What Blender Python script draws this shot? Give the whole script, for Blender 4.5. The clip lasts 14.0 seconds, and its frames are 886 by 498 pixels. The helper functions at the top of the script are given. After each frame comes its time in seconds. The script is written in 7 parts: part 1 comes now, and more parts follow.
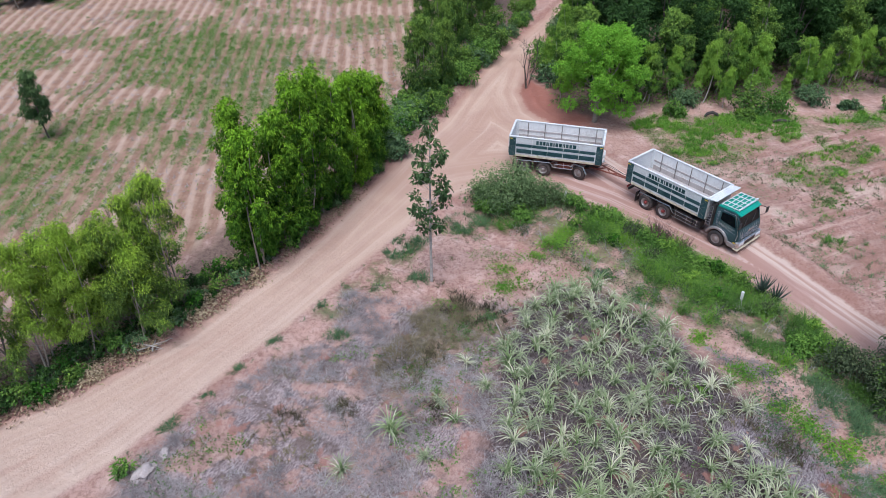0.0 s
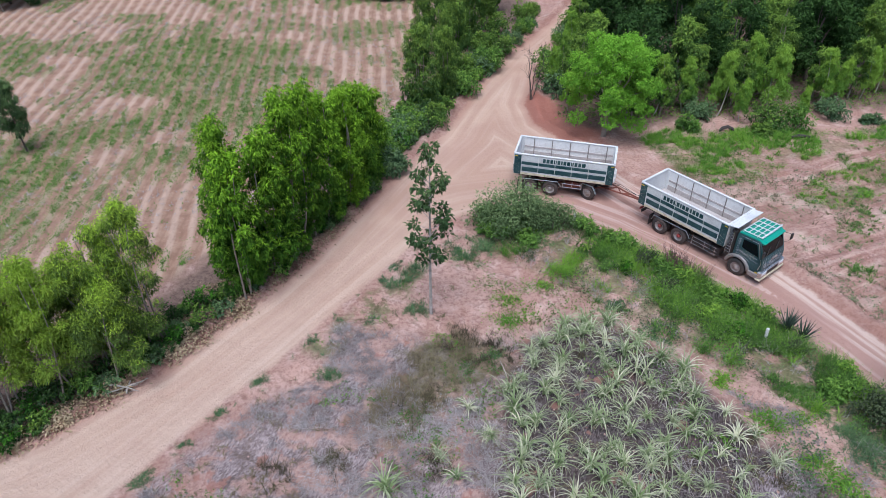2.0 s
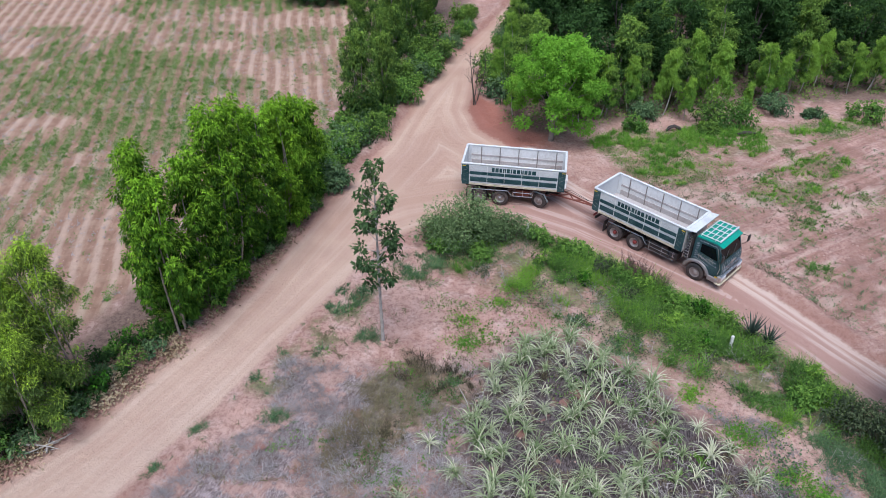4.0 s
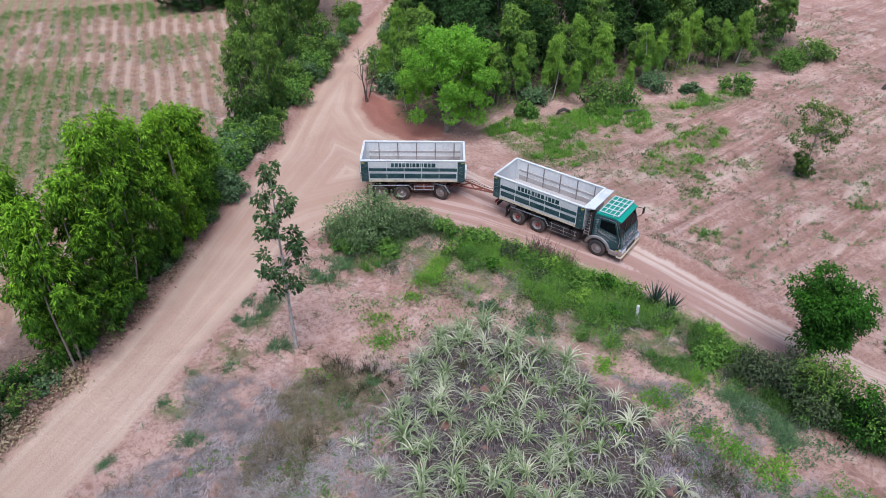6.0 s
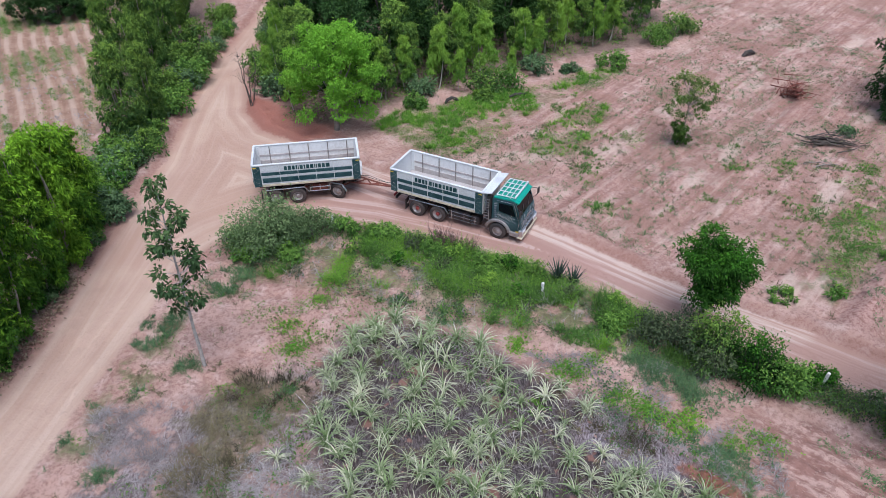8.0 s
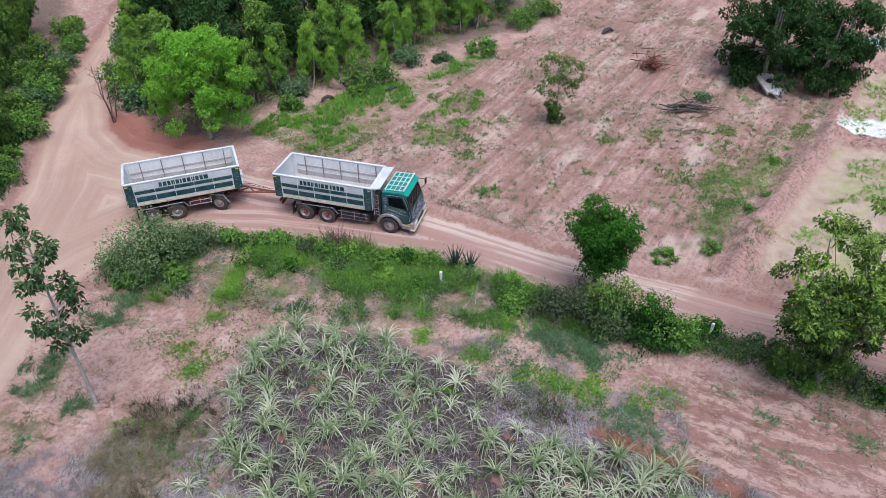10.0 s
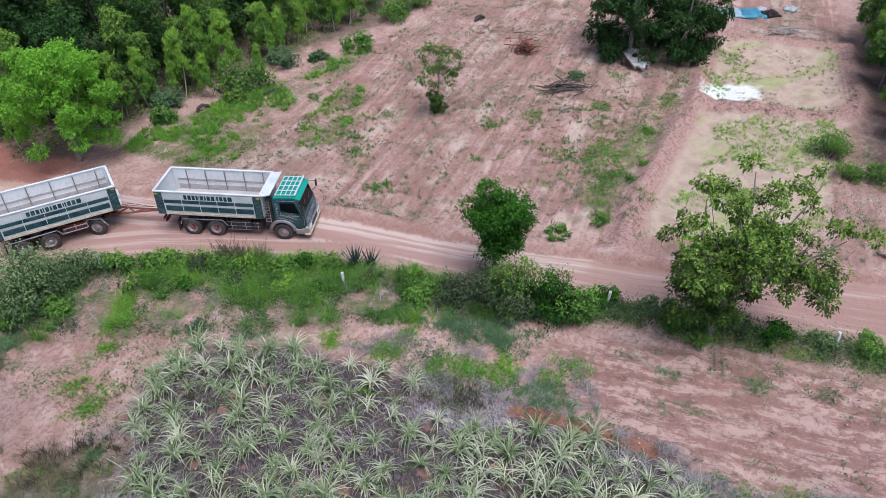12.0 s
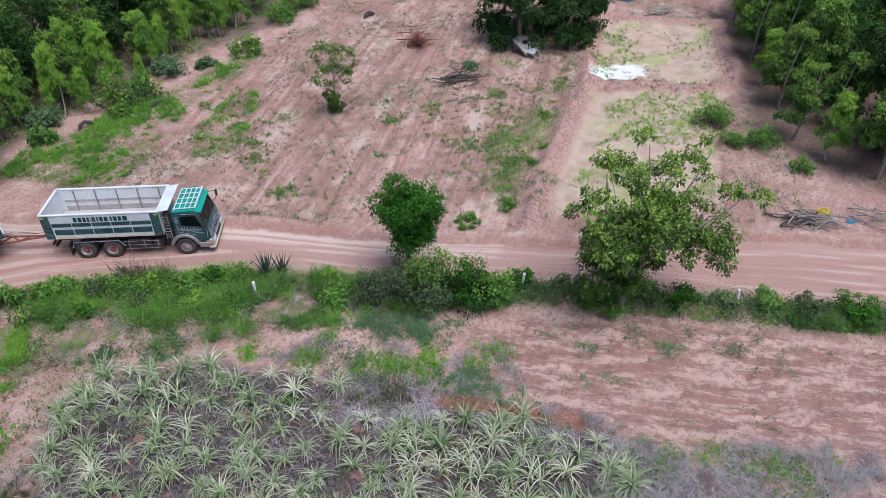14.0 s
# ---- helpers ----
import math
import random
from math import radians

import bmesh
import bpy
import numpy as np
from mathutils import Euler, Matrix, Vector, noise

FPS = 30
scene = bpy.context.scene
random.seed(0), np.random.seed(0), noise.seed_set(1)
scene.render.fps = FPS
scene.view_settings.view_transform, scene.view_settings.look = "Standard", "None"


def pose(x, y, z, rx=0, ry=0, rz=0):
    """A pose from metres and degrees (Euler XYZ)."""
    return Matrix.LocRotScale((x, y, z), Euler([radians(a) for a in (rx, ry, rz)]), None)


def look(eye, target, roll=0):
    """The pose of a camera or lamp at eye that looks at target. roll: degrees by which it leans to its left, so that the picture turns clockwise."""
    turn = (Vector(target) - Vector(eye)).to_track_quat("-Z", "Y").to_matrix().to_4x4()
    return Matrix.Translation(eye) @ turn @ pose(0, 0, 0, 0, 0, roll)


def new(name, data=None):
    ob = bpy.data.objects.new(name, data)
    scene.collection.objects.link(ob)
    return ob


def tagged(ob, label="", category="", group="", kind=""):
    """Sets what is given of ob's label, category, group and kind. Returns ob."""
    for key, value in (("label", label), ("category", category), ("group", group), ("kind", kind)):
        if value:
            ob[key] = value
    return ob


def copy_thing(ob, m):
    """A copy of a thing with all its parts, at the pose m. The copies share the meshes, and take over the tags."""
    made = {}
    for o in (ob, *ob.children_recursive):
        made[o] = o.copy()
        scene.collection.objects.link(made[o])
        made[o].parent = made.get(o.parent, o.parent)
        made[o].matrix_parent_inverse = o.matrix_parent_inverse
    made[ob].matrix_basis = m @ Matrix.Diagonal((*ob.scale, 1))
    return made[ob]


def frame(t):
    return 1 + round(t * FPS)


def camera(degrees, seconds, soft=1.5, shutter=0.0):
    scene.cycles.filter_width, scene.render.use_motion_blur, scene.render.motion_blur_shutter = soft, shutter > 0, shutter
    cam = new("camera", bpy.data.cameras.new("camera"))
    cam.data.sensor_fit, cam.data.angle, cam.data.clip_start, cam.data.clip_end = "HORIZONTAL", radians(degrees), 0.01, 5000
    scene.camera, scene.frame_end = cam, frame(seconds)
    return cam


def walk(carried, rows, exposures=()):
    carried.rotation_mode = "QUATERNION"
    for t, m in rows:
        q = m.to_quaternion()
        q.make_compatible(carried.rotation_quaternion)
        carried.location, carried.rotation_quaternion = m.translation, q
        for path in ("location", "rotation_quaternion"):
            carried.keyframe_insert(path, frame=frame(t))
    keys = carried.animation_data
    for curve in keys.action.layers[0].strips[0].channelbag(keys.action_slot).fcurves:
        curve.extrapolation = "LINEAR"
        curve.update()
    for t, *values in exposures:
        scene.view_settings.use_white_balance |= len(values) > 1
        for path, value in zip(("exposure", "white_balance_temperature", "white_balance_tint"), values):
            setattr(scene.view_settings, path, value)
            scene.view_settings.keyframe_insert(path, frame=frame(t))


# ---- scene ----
cam = camera(64.16, 14.0, soft=0.6)
PATH = [
    (0.0, look((-0.000, -0.000, 25.000), (-0.000, 16.124, 13.167), -0.41)),
    (0.5, look((0.004, 0.547, 24.882), (-0.006, 16.670, 13.047), -0.33)),
    (1.0, look((0.006, 1.281, 24.769), (-0.004, 17.406, 12.938), -0.26)),
    (1.5, look((0.003, 2.223, 24.657), (-0.000, 18.344, 12.820), -0.20)),
    (2.0, look((-0.045, 3.263, 24.581), (-0.031, 19.376, 12.733), -0.12)),
    (2.5, look((-0.053, 4.332, 24.516), (0.084, 20.442, 12.665), -0.06)),
    (5.0, look((-0.206, 5.691, 23.658), (2.680, 21.626, 11.922), 0.34)),
    (5.5, look((-0.202, 5.723, 23.636), (3.341, 21.502, 11.868), 0.35)),
    (6.0, look((-0.202, 5.740, 23.627), (3.947, 21.339, 11.818), 0.33)),
    (6.5, look((-0.200, 5.755, 23.617), (4.541, 21.157, 11.773), 0.28)),
    (7.0, look((-0.195, 5.767, 23.607), (5.176, 20.939, 11.735), 0.23)),
    (7.5, look((-0.195, 5.771, 23.603), (5.816, 20.677, 11.700), 0.17)),
    (8.0, look((-0.190, 5.768, 23.606), (6.476, 20.359, 11.663), 0.06)),
    (10.5, look((-0.286, 5.978, 23.488), (9.579, 18.498, 11.408), 0.00)),
    (11.0, look((-0.277, 6.000, 23.475), (10.156, 18.020, 11.364), -0.07)),
    (11.5, look((-0.272, 5.995, 23.477), (10.675, 17.513, 11.332), -0.13)),
    (12.0, look((-0.259, 6.051, 23.442), (11.123, 17.106, 11.267), -0.14)),
    (12.5, look((-0.246, 6.032, 23.247), (11.564, 16.655, 11.095), -0.13)),
    (13.0, look((-0.218, 6.043, 23.197), (12.016, 16.155, 11.029), -0.17)),
    (13.5, look((-0.210, 6.054, 23.184), (12.413, 15.643, 10.989), -0.19)),
    (14.0, look((-0.284, 6.125, 23.201), (12.669, 15.229, 10.980), -0.16)),
]
walk(cam, PATH, exposures=((0.0, 0.21, 5540, 10), (14.0, 0.21, 5540, 10)))

# ---- light: bright hazy sky, soft sun ----
SUN_ELEVATION, SUN_AZIMUTH = radians(70), radians(195)
world = bpy.data.worlds.new("sky")
scene.world = world
world.use_nodes = True
wt = world.node_tree
sky = wt.nodes.new("ShaderNodeTexSky")
sky.sky_type, sky.sun_disc = "NISHITA", False
sky.sun_elevation, sky.sun_rotation = SUN_ELEVATION, SUN_AZIMUTH
sky.air_density, sky.dust_density, sky.ozone_density = 1.0, 4.0, 1.0
wt.nodes["Background"].inputs["Strength"].default_value = 0.112
wt.links.new(sky.outputs["Color"], wt.nodes["Background"].inputs["Color"])
sun_data = bpy.data.lights.new("sun", "SUN")
sun_data.energy, sun_data.angle, sun_data.color = 2.5, radians(40), (1.0, 0.97, 0.93)
sun = new("sun", sun_data)
sun_way = Vector((math.sin(SUN_AZIMUTH) * math.cos(SUN_ELEVATION), math.cos(SUN_AZIMUTH) * math.cos(SUN_ELEVATION), math.sin(SUN_ELEVATION)))
sun.matrix_world = look(sun_way * 60, (0, 0, 0))

# ---- materials ----
class Nodes:
    """A short way to write node materials."""

    def __init__(self, name):
        self.mat = bpy.data.materials.new(name)
        self.mat.use_nodes = True
        self.tree = self.mat.node_tree
        self.bsdf = self.tree.nodes["Principled BSDF"]

    def put(self, socket, value):
        if isinstance(value, bpy.types.NodeSocket):
            self.tree.links.new(value, socket)
        elif isinstance(value, tuple) and len(value) == 3 and socket.type == "RGBA":
            socket.default_value = (*value, 1)
        else:
            socket.default_value = value

    def attr(self, name):
        n = self.tree.nodes.new("ShaderNodeAttribute")
        n.attribute_name = name
        return n.outputs["Fac"]

    def place(self, scale=(1, 1, 1), turn=0.0, local=False):
        r = self.tree.nodes.new("ShaderNodeMapping")
        r.inputs["Rotation"].default_value = (0, 0, turn)
        m = self.tree.nodes.new("ShaderNodeMapping")
        m.inputs["Scale"].default_value = scale
        self.tree.links.new(r.outputs["Vector"], m.inputs["Vector"])
        if local:
            src = self.tree.nodes.new("ShaderNodeTexCoord").outputs["Object"]
        else:
            src = self.tree.nodes.new("ShaderNodeNewGeometry").outputs["Position"]
        self.tree.links.new(src, r.inputs["Vector"])
        return m.outputs["Vector"]

    def noise(self, scale, detail=4.0, rough=0.55, vec=None):
        n = self.tree.nodes.new("ShaderNodeTexNoise")
        n.inputs["Scale"].default_value, n.inputs["Detail"].default_value, n.inputs["Roughness"].default_value = scale, detail, rough
        self.tree.links.new(vec if vec is not None else self.place(), n.inputs["Vector"])
        return n.outputs["Fac"]

    def math(self, op, a, b=0.0, c=0.0):
        n = self.tree.nodes.new("ShaderNodeMath")
        n.operation = op
        for s, v in zip(n.inputs, (a, b, c)):
            self.put(s, v)
        return n.outputs[0]

    def span(self, value, lo, hi, to_lo=0.0, to_hi=1.0):
        n = self.tree.nodes.new("ShaderNodeMapRange")
        n.interpolation_type = "SMOOTHSTEP"
        for s, v in zip(n.inputs, (value, lo, hi, to_lo, to_hi)):
            self.put(s, v)
        return n.outputs[0]

    def mix(self, fac, a, b):
        n = self.tree.nodes.new("ShaderNodeMix")
        n.data_type = "RGBA"
        self.put(n.inputs["Factor"], fac)
        self.put(n.inputs[6], a)
        self.put(n.inputs[7], b)
        return n.outputs[2]

    def random_object(self):
        return self.tree.nodes.new("ShaderNodeObjectInfo").outputs["Random"]

    def random_island(self):
        return self.tree.nodes.new("ShaderNodeNewGeometry").outputs["Random Per Island"]

    def bump(self, height, strength=0.4, distance=0.05):
        n = self.tree.nodes.new("ShaderNodeBump")
        n.inputs["Strength"].default_value, n.inputs["Distance"].default_value = strength, distance
        self.tree.links.new(height, n.inputs["Height"])
        self.tree.links.new(n.outputs["Normal"], self.bsdf.inputs["Normal"])

    def finish(self, colour, rough=0.8, metal=0.0, specular=0.3):
        self.put(self.bsdf.inputs["Base Color"], colour)
        self.put(self.bsdf.inputs["Roughness"], rough)
        self.put(self.bsdf.inputs["Metallic"], metal)
        self.put(self.bsdf.inputs["Specular IOR Level"], specular)
        return self.mat


def leaf_material(name, dark, mid, young, through_light=0.25):
    """Leaves: old to mid green from leaf to leaf, towards the lighter 'young' colour by the 'young' value of each leaf.
    """
    n = Nodes(name)
    r = n.random_island()
    patch = n.noise(0.9, 3.0)
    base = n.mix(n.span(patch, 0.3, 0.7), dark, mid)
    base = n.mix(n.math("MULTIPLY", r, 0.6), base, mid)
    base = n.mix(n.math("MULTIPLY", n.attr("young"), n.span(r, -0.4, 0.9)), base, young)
    tone = n.span(n.random_object(), 0.0, 1.0, 0.0, 0.25)
    base = n.mix(tone, base, dark)
    base = n.mix(n.span(n.random_object(), 0.72, 1.0, 0.0, 0.28), base, young)
    mat = n.finish(base, 0.6, 0.0, 0.10)
    tl = n.tree.nodes.new("ShaderNodeBsdfTranslucent")
    n.tree.links.new(base, tl.inputs["Color"])
    mx = n.tree.nodes.new("ShaderNodeMixShader")
    mx.inputs[0].default_value = through_light
    n.tree.links.new(n.bsdf.outputs[0], mx.inputs[1])
    n.tree.links.new(tl.outputs[0], mx.inputs[2])
    n.tree.links.new(mx.outputs[0], n.tree.nodes["Material Output"].inputs["Surface"])
    return mat


def plain(name, colour, other=None, rough=0.7, metal=0.0, scale=6.0, specular=0.4, bump=0.1):
    """A plain surface with grain and stains at two scales."""
    n = Nodes(name)
    v = n.place(local=True)
    other = other or tuple(c * 0.6 for c in colour)
    f = n.math("MULTIPLY_ADD", n.noise(scale * 6, 5.0, 0.6, v), 0.5, n.math("MULTIPLY", n.noise(scale * 0.5, 3.0, 0.5, v), 0.5))
    c = n.mix(n.span(f, 0.38, 0.66), colour, other)
    if bump:
        n.bump(f, bump, 0.02)
    return n.finish(c, n.span(f, 0.3, 0.7, rough * 0.85, min(1.0, rough * 1.15)), metal, specular)


M_LEAF_ROW = leaf_material("acacia_leaf", (0.022, 0.062, 0.009), (0.08, 0.19, 0.018), (0.36, 0.64, 0.035), 0.3)
M_LEAF_LIGHT = leaf_material("feathery_leaf", (0.07, 0.115, 0.035), (0.15, 0.24, 0.055), (0.50, 0.72, 0.06), 0.34)
M_LEAF_BRIGHT = leaf_material("bright_leaf", (0.085, 0.21, 0.028), (0.19, 0.42, 0.045), (0.38, 0.70, 0.065), 0.4)
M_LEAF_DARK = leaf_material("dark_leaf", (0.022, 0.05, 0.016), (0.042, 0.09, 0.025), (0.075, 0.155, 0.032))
M_LEAF_ROUND = leaf_material("glossy_leaf", (0.011, 0.032, 0.007), (0.022, 0.07, 0.010), (0.115, 0.33, 0.022), 0.16)
M_LEAF_WOOD = leaf_material("wood_leaf", (0.042, 0.09, 0.028), (0.105, 0.20, 0.048), (0.33, 0.50, 0.075), 0.32)
M_LEAF_YELLOW = leaf_material("yellow_green_leaf", (0.12, 0.25, 0.05), (0.22, 0.40, 0.06), (0.42, 0.62, 0.08), 0.38)
M_LEAF_BROAD = leaf_material("broad_leaf", (0.035, 0.075, 0.018), (0.10, 0.18, 0.036), (0.32, 0.46, 0.075), 0.28)
M_TWIGGY = leaf_material("dusty_twig_leaf", (0.035, 0.05, 0.028), (0.075, 0.10, 0.05), (0.15, 0.19, 0.08), 0.15)
M_LEAF_TEAK = leaf_material("slim_tree_leaf", (0.04, 0.08, 0.034), (0.075, 0.135, 0.05), (0.17, 0.26, 0.09))
M_WEED = leaf_material("weed_leaf", (0.05, 0.115, 0.028), (0.125, 0.25, 0.05), (0.29, 0.48, 0.08), 0.32)
M_GRASS = leaf_material("grass_blade", (0.055, 0.12, 0.03), (0.105, 0.215, 0.045), (0.24, 0.40, 0.07), 0.3)
M_GRASS_FRESH = leaf_material("fresh_grass_blade", (0.08, 0.18, 0.03), (0.16, 0.33, 0.045), (0.32, 0.54, 0.06), 0.35)
M_BLUISH = leaf_material("bluish_weed_leaf", (0.065, 0.12, 0.06), (0.12, 0.20, 0.095), (0.22, 0.33, 0.13))
M_DUSTY = leaf_material("dusty_bush_leaf", (0.068, 0.11, 0.045), (0.135, 0.205, 0.082), (0.29, 0.39, 0.16), 0.25)
M_CANE = leaf_material("cane_blade", (0.08, 0.155, 0.04), (0.26, 0.36, 0.13), (0.80, 0.76, 0.57), 0.28)
M_STRAW = leaf_material("dry_blade", (0.17, 0.14, 0.135), (0.35, 0.305, 0.30), (0.58, 0.53, 0.51))
M_STRAW_BROWN = leaf_material("brown_dry_blade", (0.15, 0.11, 0.075), (0.21, 0.18, 0.10), (0.29, 0.26, 0.15))
M_LITTER = leaf_material("fallen_leaf", (0.12, 0.075, 0.05), (0.22, 0.15, 0.10), (0.50, 0.40, 0.26))
M_WITHERED = leaf_material("withered_blade", (0.045, 0.034, 0.026), (0.09, 0.075, 0.045), (0.16, 0.15, 0.07), 0.1)
M_CROP = leaf_material("crop_leaf", (0.06, 0.135, 0.03), (0.11, 0.225, 0.045), (0.21, 0.37, 0.065), 0.28)
M_DEAD_LEAF = leaf_material("pale_dead_leaf", (0.30, 0.22, 0.13), (0.46, 0.37, 0.23), (0.62, 0.52, 0.36))
M_BARK = plain("bark", (0.30, 0.26, 0.22), (0.16, 0.13, 0.11), 0.9, bump=0.4)
M_BARK_PALE = plain("pale_bark", (0.46, 0.42, 0.38), (0.28, 0.25, 0.22), 0.9, bump=0.3)
M_BARK_DARK = plain("dark_bark", (0.12, 0.095, 0.08), (0.06, 0.05, 0.04), 0.9, bump=0.4)


def terrain_material():
    n = Nodes("earth")
    pos = n.place()
    big, mid, fine = n.noise(0.16, 4.0), n.noise(0.9, 5.0, 0.6), n.noise(5.0, 8.0, 0.78)
    edge = n.math("ADD", n.math("MULTIPLY", n.math("SUBTRACT", mid, 0.5), 2.2), n.math("MULTIPLY", n.math("SUBTRACT", fine, 0.5), 1.2))

    def inside(name, soft=0.35, wobble=1.0):
        d = n.math("ADD", n.attr(name), n.math("MULTIPLY", edge, wobble))
        return n.span(d, -soft, soft, 1.0, 0.0)

    soil = n.mix(n.span(big, 0.35, 0.65), (0.54, 0.35, 0.285), (0.42, 0.248, 0.198))
    soil = n.mix(n.math("MULTIPLY", n.span(mid, 0.45, 0.7), 0.65), soil, (0.62, 0.455, 0.39))
    soil = n.mix(n.math("MULTIPLY", n.span(fine, 0.48, 0.58), 0.5), soil, (0.22, 0.11, 0.09))
    # darker blotches: small shadows of clods painted into the soil colour
    soil = n.mix(n.math("MULTIPLY", n.span(n.noise(2.3, 6.0, 0.72), 0.52, 0.62), 0.5), soil, (0.30, 0.165, 0.13))
    # wheel tracks over the open land
    tracks = n.math("MULTIPLY_ADD", n.noise(1.0, 3.0, 0.55, n.place((0.05, 1.3, 1), radians(-21))), 0.55, n.math("MULTIPLY", n.noise(1.0, 3.0, 0.6, n.place((0.03, 3.6, 1), radians(-24))), 0.45))
    soil = n.mix(n.math("MULTIPLY", n.span(tracks, 0.50, 0.60), n.math("MULTIPLY", inside("d_open", 1.0), 0.5)), soil, (0.26, 0.13, 0.10))
    soil = n.mix(n.math("MULTIPLY", n.span(tracks, 0.47, 0.40), n.math("MULTIPLY", inside("d_open", 1.0), 0.5)), soil, (0.60, 0.435, 0.35))
    turned = n.math("MULTIPLY", inside("d_open", 1.0), n.span(n.noise(0.3, 5.0, 0.6), 0.40, 0.60))
    soil = n.mix(n.math("MULTIPLY", turned, 0.62), soil, (0.29, 0.165, 0.125))
    sandy = n.math("MULTIPLY", inside("d_open", 1.0), n.span(n.noise(0.45, 4.0, 0.6, n.place((0.35, 1.0, 1), radians(-21))), 0.54, 0.68))
    soil = n.mix(n.math("MULTIPLY", sandy, 0.6), soil, (0.62, 0.475, 0.385))
    # red cut soil
    soil = n.mix(n.math("MULTIPLY", inside("d_red", 0.8), 0.85), soil, (0.33, 0.125, 0.09))
    # ploughed strip
    furrow = n.noise(1.0, 7.0, 0.72, n.place((0.4, 1.7, 1), radians(62)))
    # dark streaks and specks put the shade of ridges and crevices into the colour
    plough = n.mix(n.span(furrow, 0.44, 0.55), (0.56, 0.375, 0.31), (0.33, 0.18, 0.145))
    plough = n.mix(n.math("MULTIPLY", n.span(n.noise(2.6, 6.0, 0.75), 0.50, 0.58), 0.6), plough, (0.25, 0.13, 0.105))
    soil = n.mix(n.math("MULTIPLY", inside("d_plough", 0.6), 0.9), soil, plough)
    # cultivated field
    field = n.mix(n.span(mid, 0.35, 0.65), (0.42, 0.275, 0.195), (0.31, 0.185, 0.13))
    field = n.mix(n.math("MULTIPLY", n.span(n.attr("furrow"), 0.45, 0.9), 0.7), field, (0.54, 0.395, 0.305))
    field = n.mix(n.math("MULTIPLY", n.span(n.attr("furrow"), 0.35, 0.0), 0.4), field, (0.23, 0.13, 0.09))
    field = n.mix(n.math("MULTIPLY", n.span(fine, 0.5, 0.75), 0.45), field, (0.22, 0.13, 0.10))
    growth = n.math("MULTIPLY", n.span(n.attr("lush"), 0.47, 0.74), n.span(n.math("ADD", n.attr("furrow"), n.math("MULTIPLY", n.math("SUBTRACT", fine, 0.5), 1.6)), 0.15, 0.75))
    field = n.mix(n.math("MULTIPLY", growth, 0.62), field, (0.14, 0.19, 0.055))
    soil = n.mix(inside("d_field", 0.5, 0.6), soil, field)
    # paddy plots
    paddy = n.mix(n.span(mid, 0.3, 0.7), (0.55, 0.425, 0.315), (0.45, 0.315, 0.235))
    streak = n.noise(1.0, 3.0, 0.5, n.place((0.12, 0.5, 1), radians(15)))
    paddy = n.mix(n.math("MULTIPLY", n.span(streak, 0.53, 0.66), 0.5), paddy, (0.33, 0.40, 0.11))
    soil = n.mix(inside("d_paddy", 0.5, 0.9), soil, paddy)
    bund = n.mix(n.span(fine, 0.42, 0.62), (0.50, 0.31, 0.26), (0.29, 0.15, 0.12))
    soil = n.mix(n.math("MULTIPLY", inside("d_bund", 0.4, 0.4), 0.9), soil, bund)
    # dry grey grass
    thatch = n.noise(16.0, 6.0, 0.75, n.place((1, 0.3, 1), radians(30)))
    tone = n.noise(0.55, 5.0, 0.65, n.place((1, 1, 1), radians(10)))
    dry = n.mix(n.span(thatch, 0.36, 0.64), (0.46, 0.375, 0.365), (0.15, 0.11, 0.105))
    dry = n.mix(n.math("MULTIPLY", n.span(tone, 0.52, 0.64), 0.75), dry, (0.17, 0.12, 0.10))
    dry = n.mix(n.math("MULTIPLY", n.span(tone, 0.44, 0.34), 0.6), dry, (0.42, 0.32, 0.30))
    dry = n.mix(n.math("MULTIPLY", n.span(mid, 0.5, 0.68), 0.75), dry, (0.115, 0.08, 0.07))
    bare = n.span(n.noise(0.42, 5.0, 0.65), 0.47, 0.55)
    dry = n.mix(n.math("MULTIPLY", bare, 0.8), dry, soil)
    # dark litter among the canes, with the shade between clumps painted in too
    shaded_mulch = n.mix(n.span(thatch, 0.36, 0.62), (0.17, 0.14, 0.14), (0.024, 0.018, 0.019))
    shaded_mulch = n.mix(n.math("MULTIPLY", n.span(mid, 0.52, 0.64), 0.7), shaded_mulch, (0.085, 0.058, 0.055))
    pale_mat = n.mix(n.span(thatch, 0.36, 0.62), (0.42, 0.36, 0.375), (0.10, 0.078, 0.085))
    shaded_mulch = n.mix(inside("d_swept", 0.5, 0.8), shaded_mulch, pale_mat)
    dry = n.mix(n.math("MULTIPLY", inside("d_mulch", 0.8, 1.0), 0.92), dry, shaded_mulch)
    dry = n.mix(n.math("MULTIPLY", n.span(n.noise(0.7, 4.0, 0.6), 0.60, 0.66), 0.8), dry, (0.34, 0.17, 0.135))
    soil = n.mix(inside("d_dry", 0.8, 1.0), soil, dry)
    # brown-green matted patch
    matted = n.mix(n.span(fine, 0.3, 0.7), (0.20, 0.19, 0.095), (0.10, 0.085, 0.05))
    soil = n.mix(n.math("MULTIPLY", inside("d_mat", 1.2, 2.2), 0.6), soil, matted)
    # low green growth
    green = n.mix(n.span(fine, 0.3, 0.7), (0.12, 0.19, 0.05), (0.045, 0.075, 0.025))
    cover = n.math("MULTIPLY", inside("d_green", 0.7, 1.1), n.span(n.noise(0.8, 5.0, 0.65), 0.42, 0.54))
    cover = n.math("MULTIPLY", cover, n.span(n.attr("d_road"), 2.0, 6.0, 1.0, 0.45))
    soil = n.mix(n.math("MULTIPLY", cover, 0.75), soil, green)
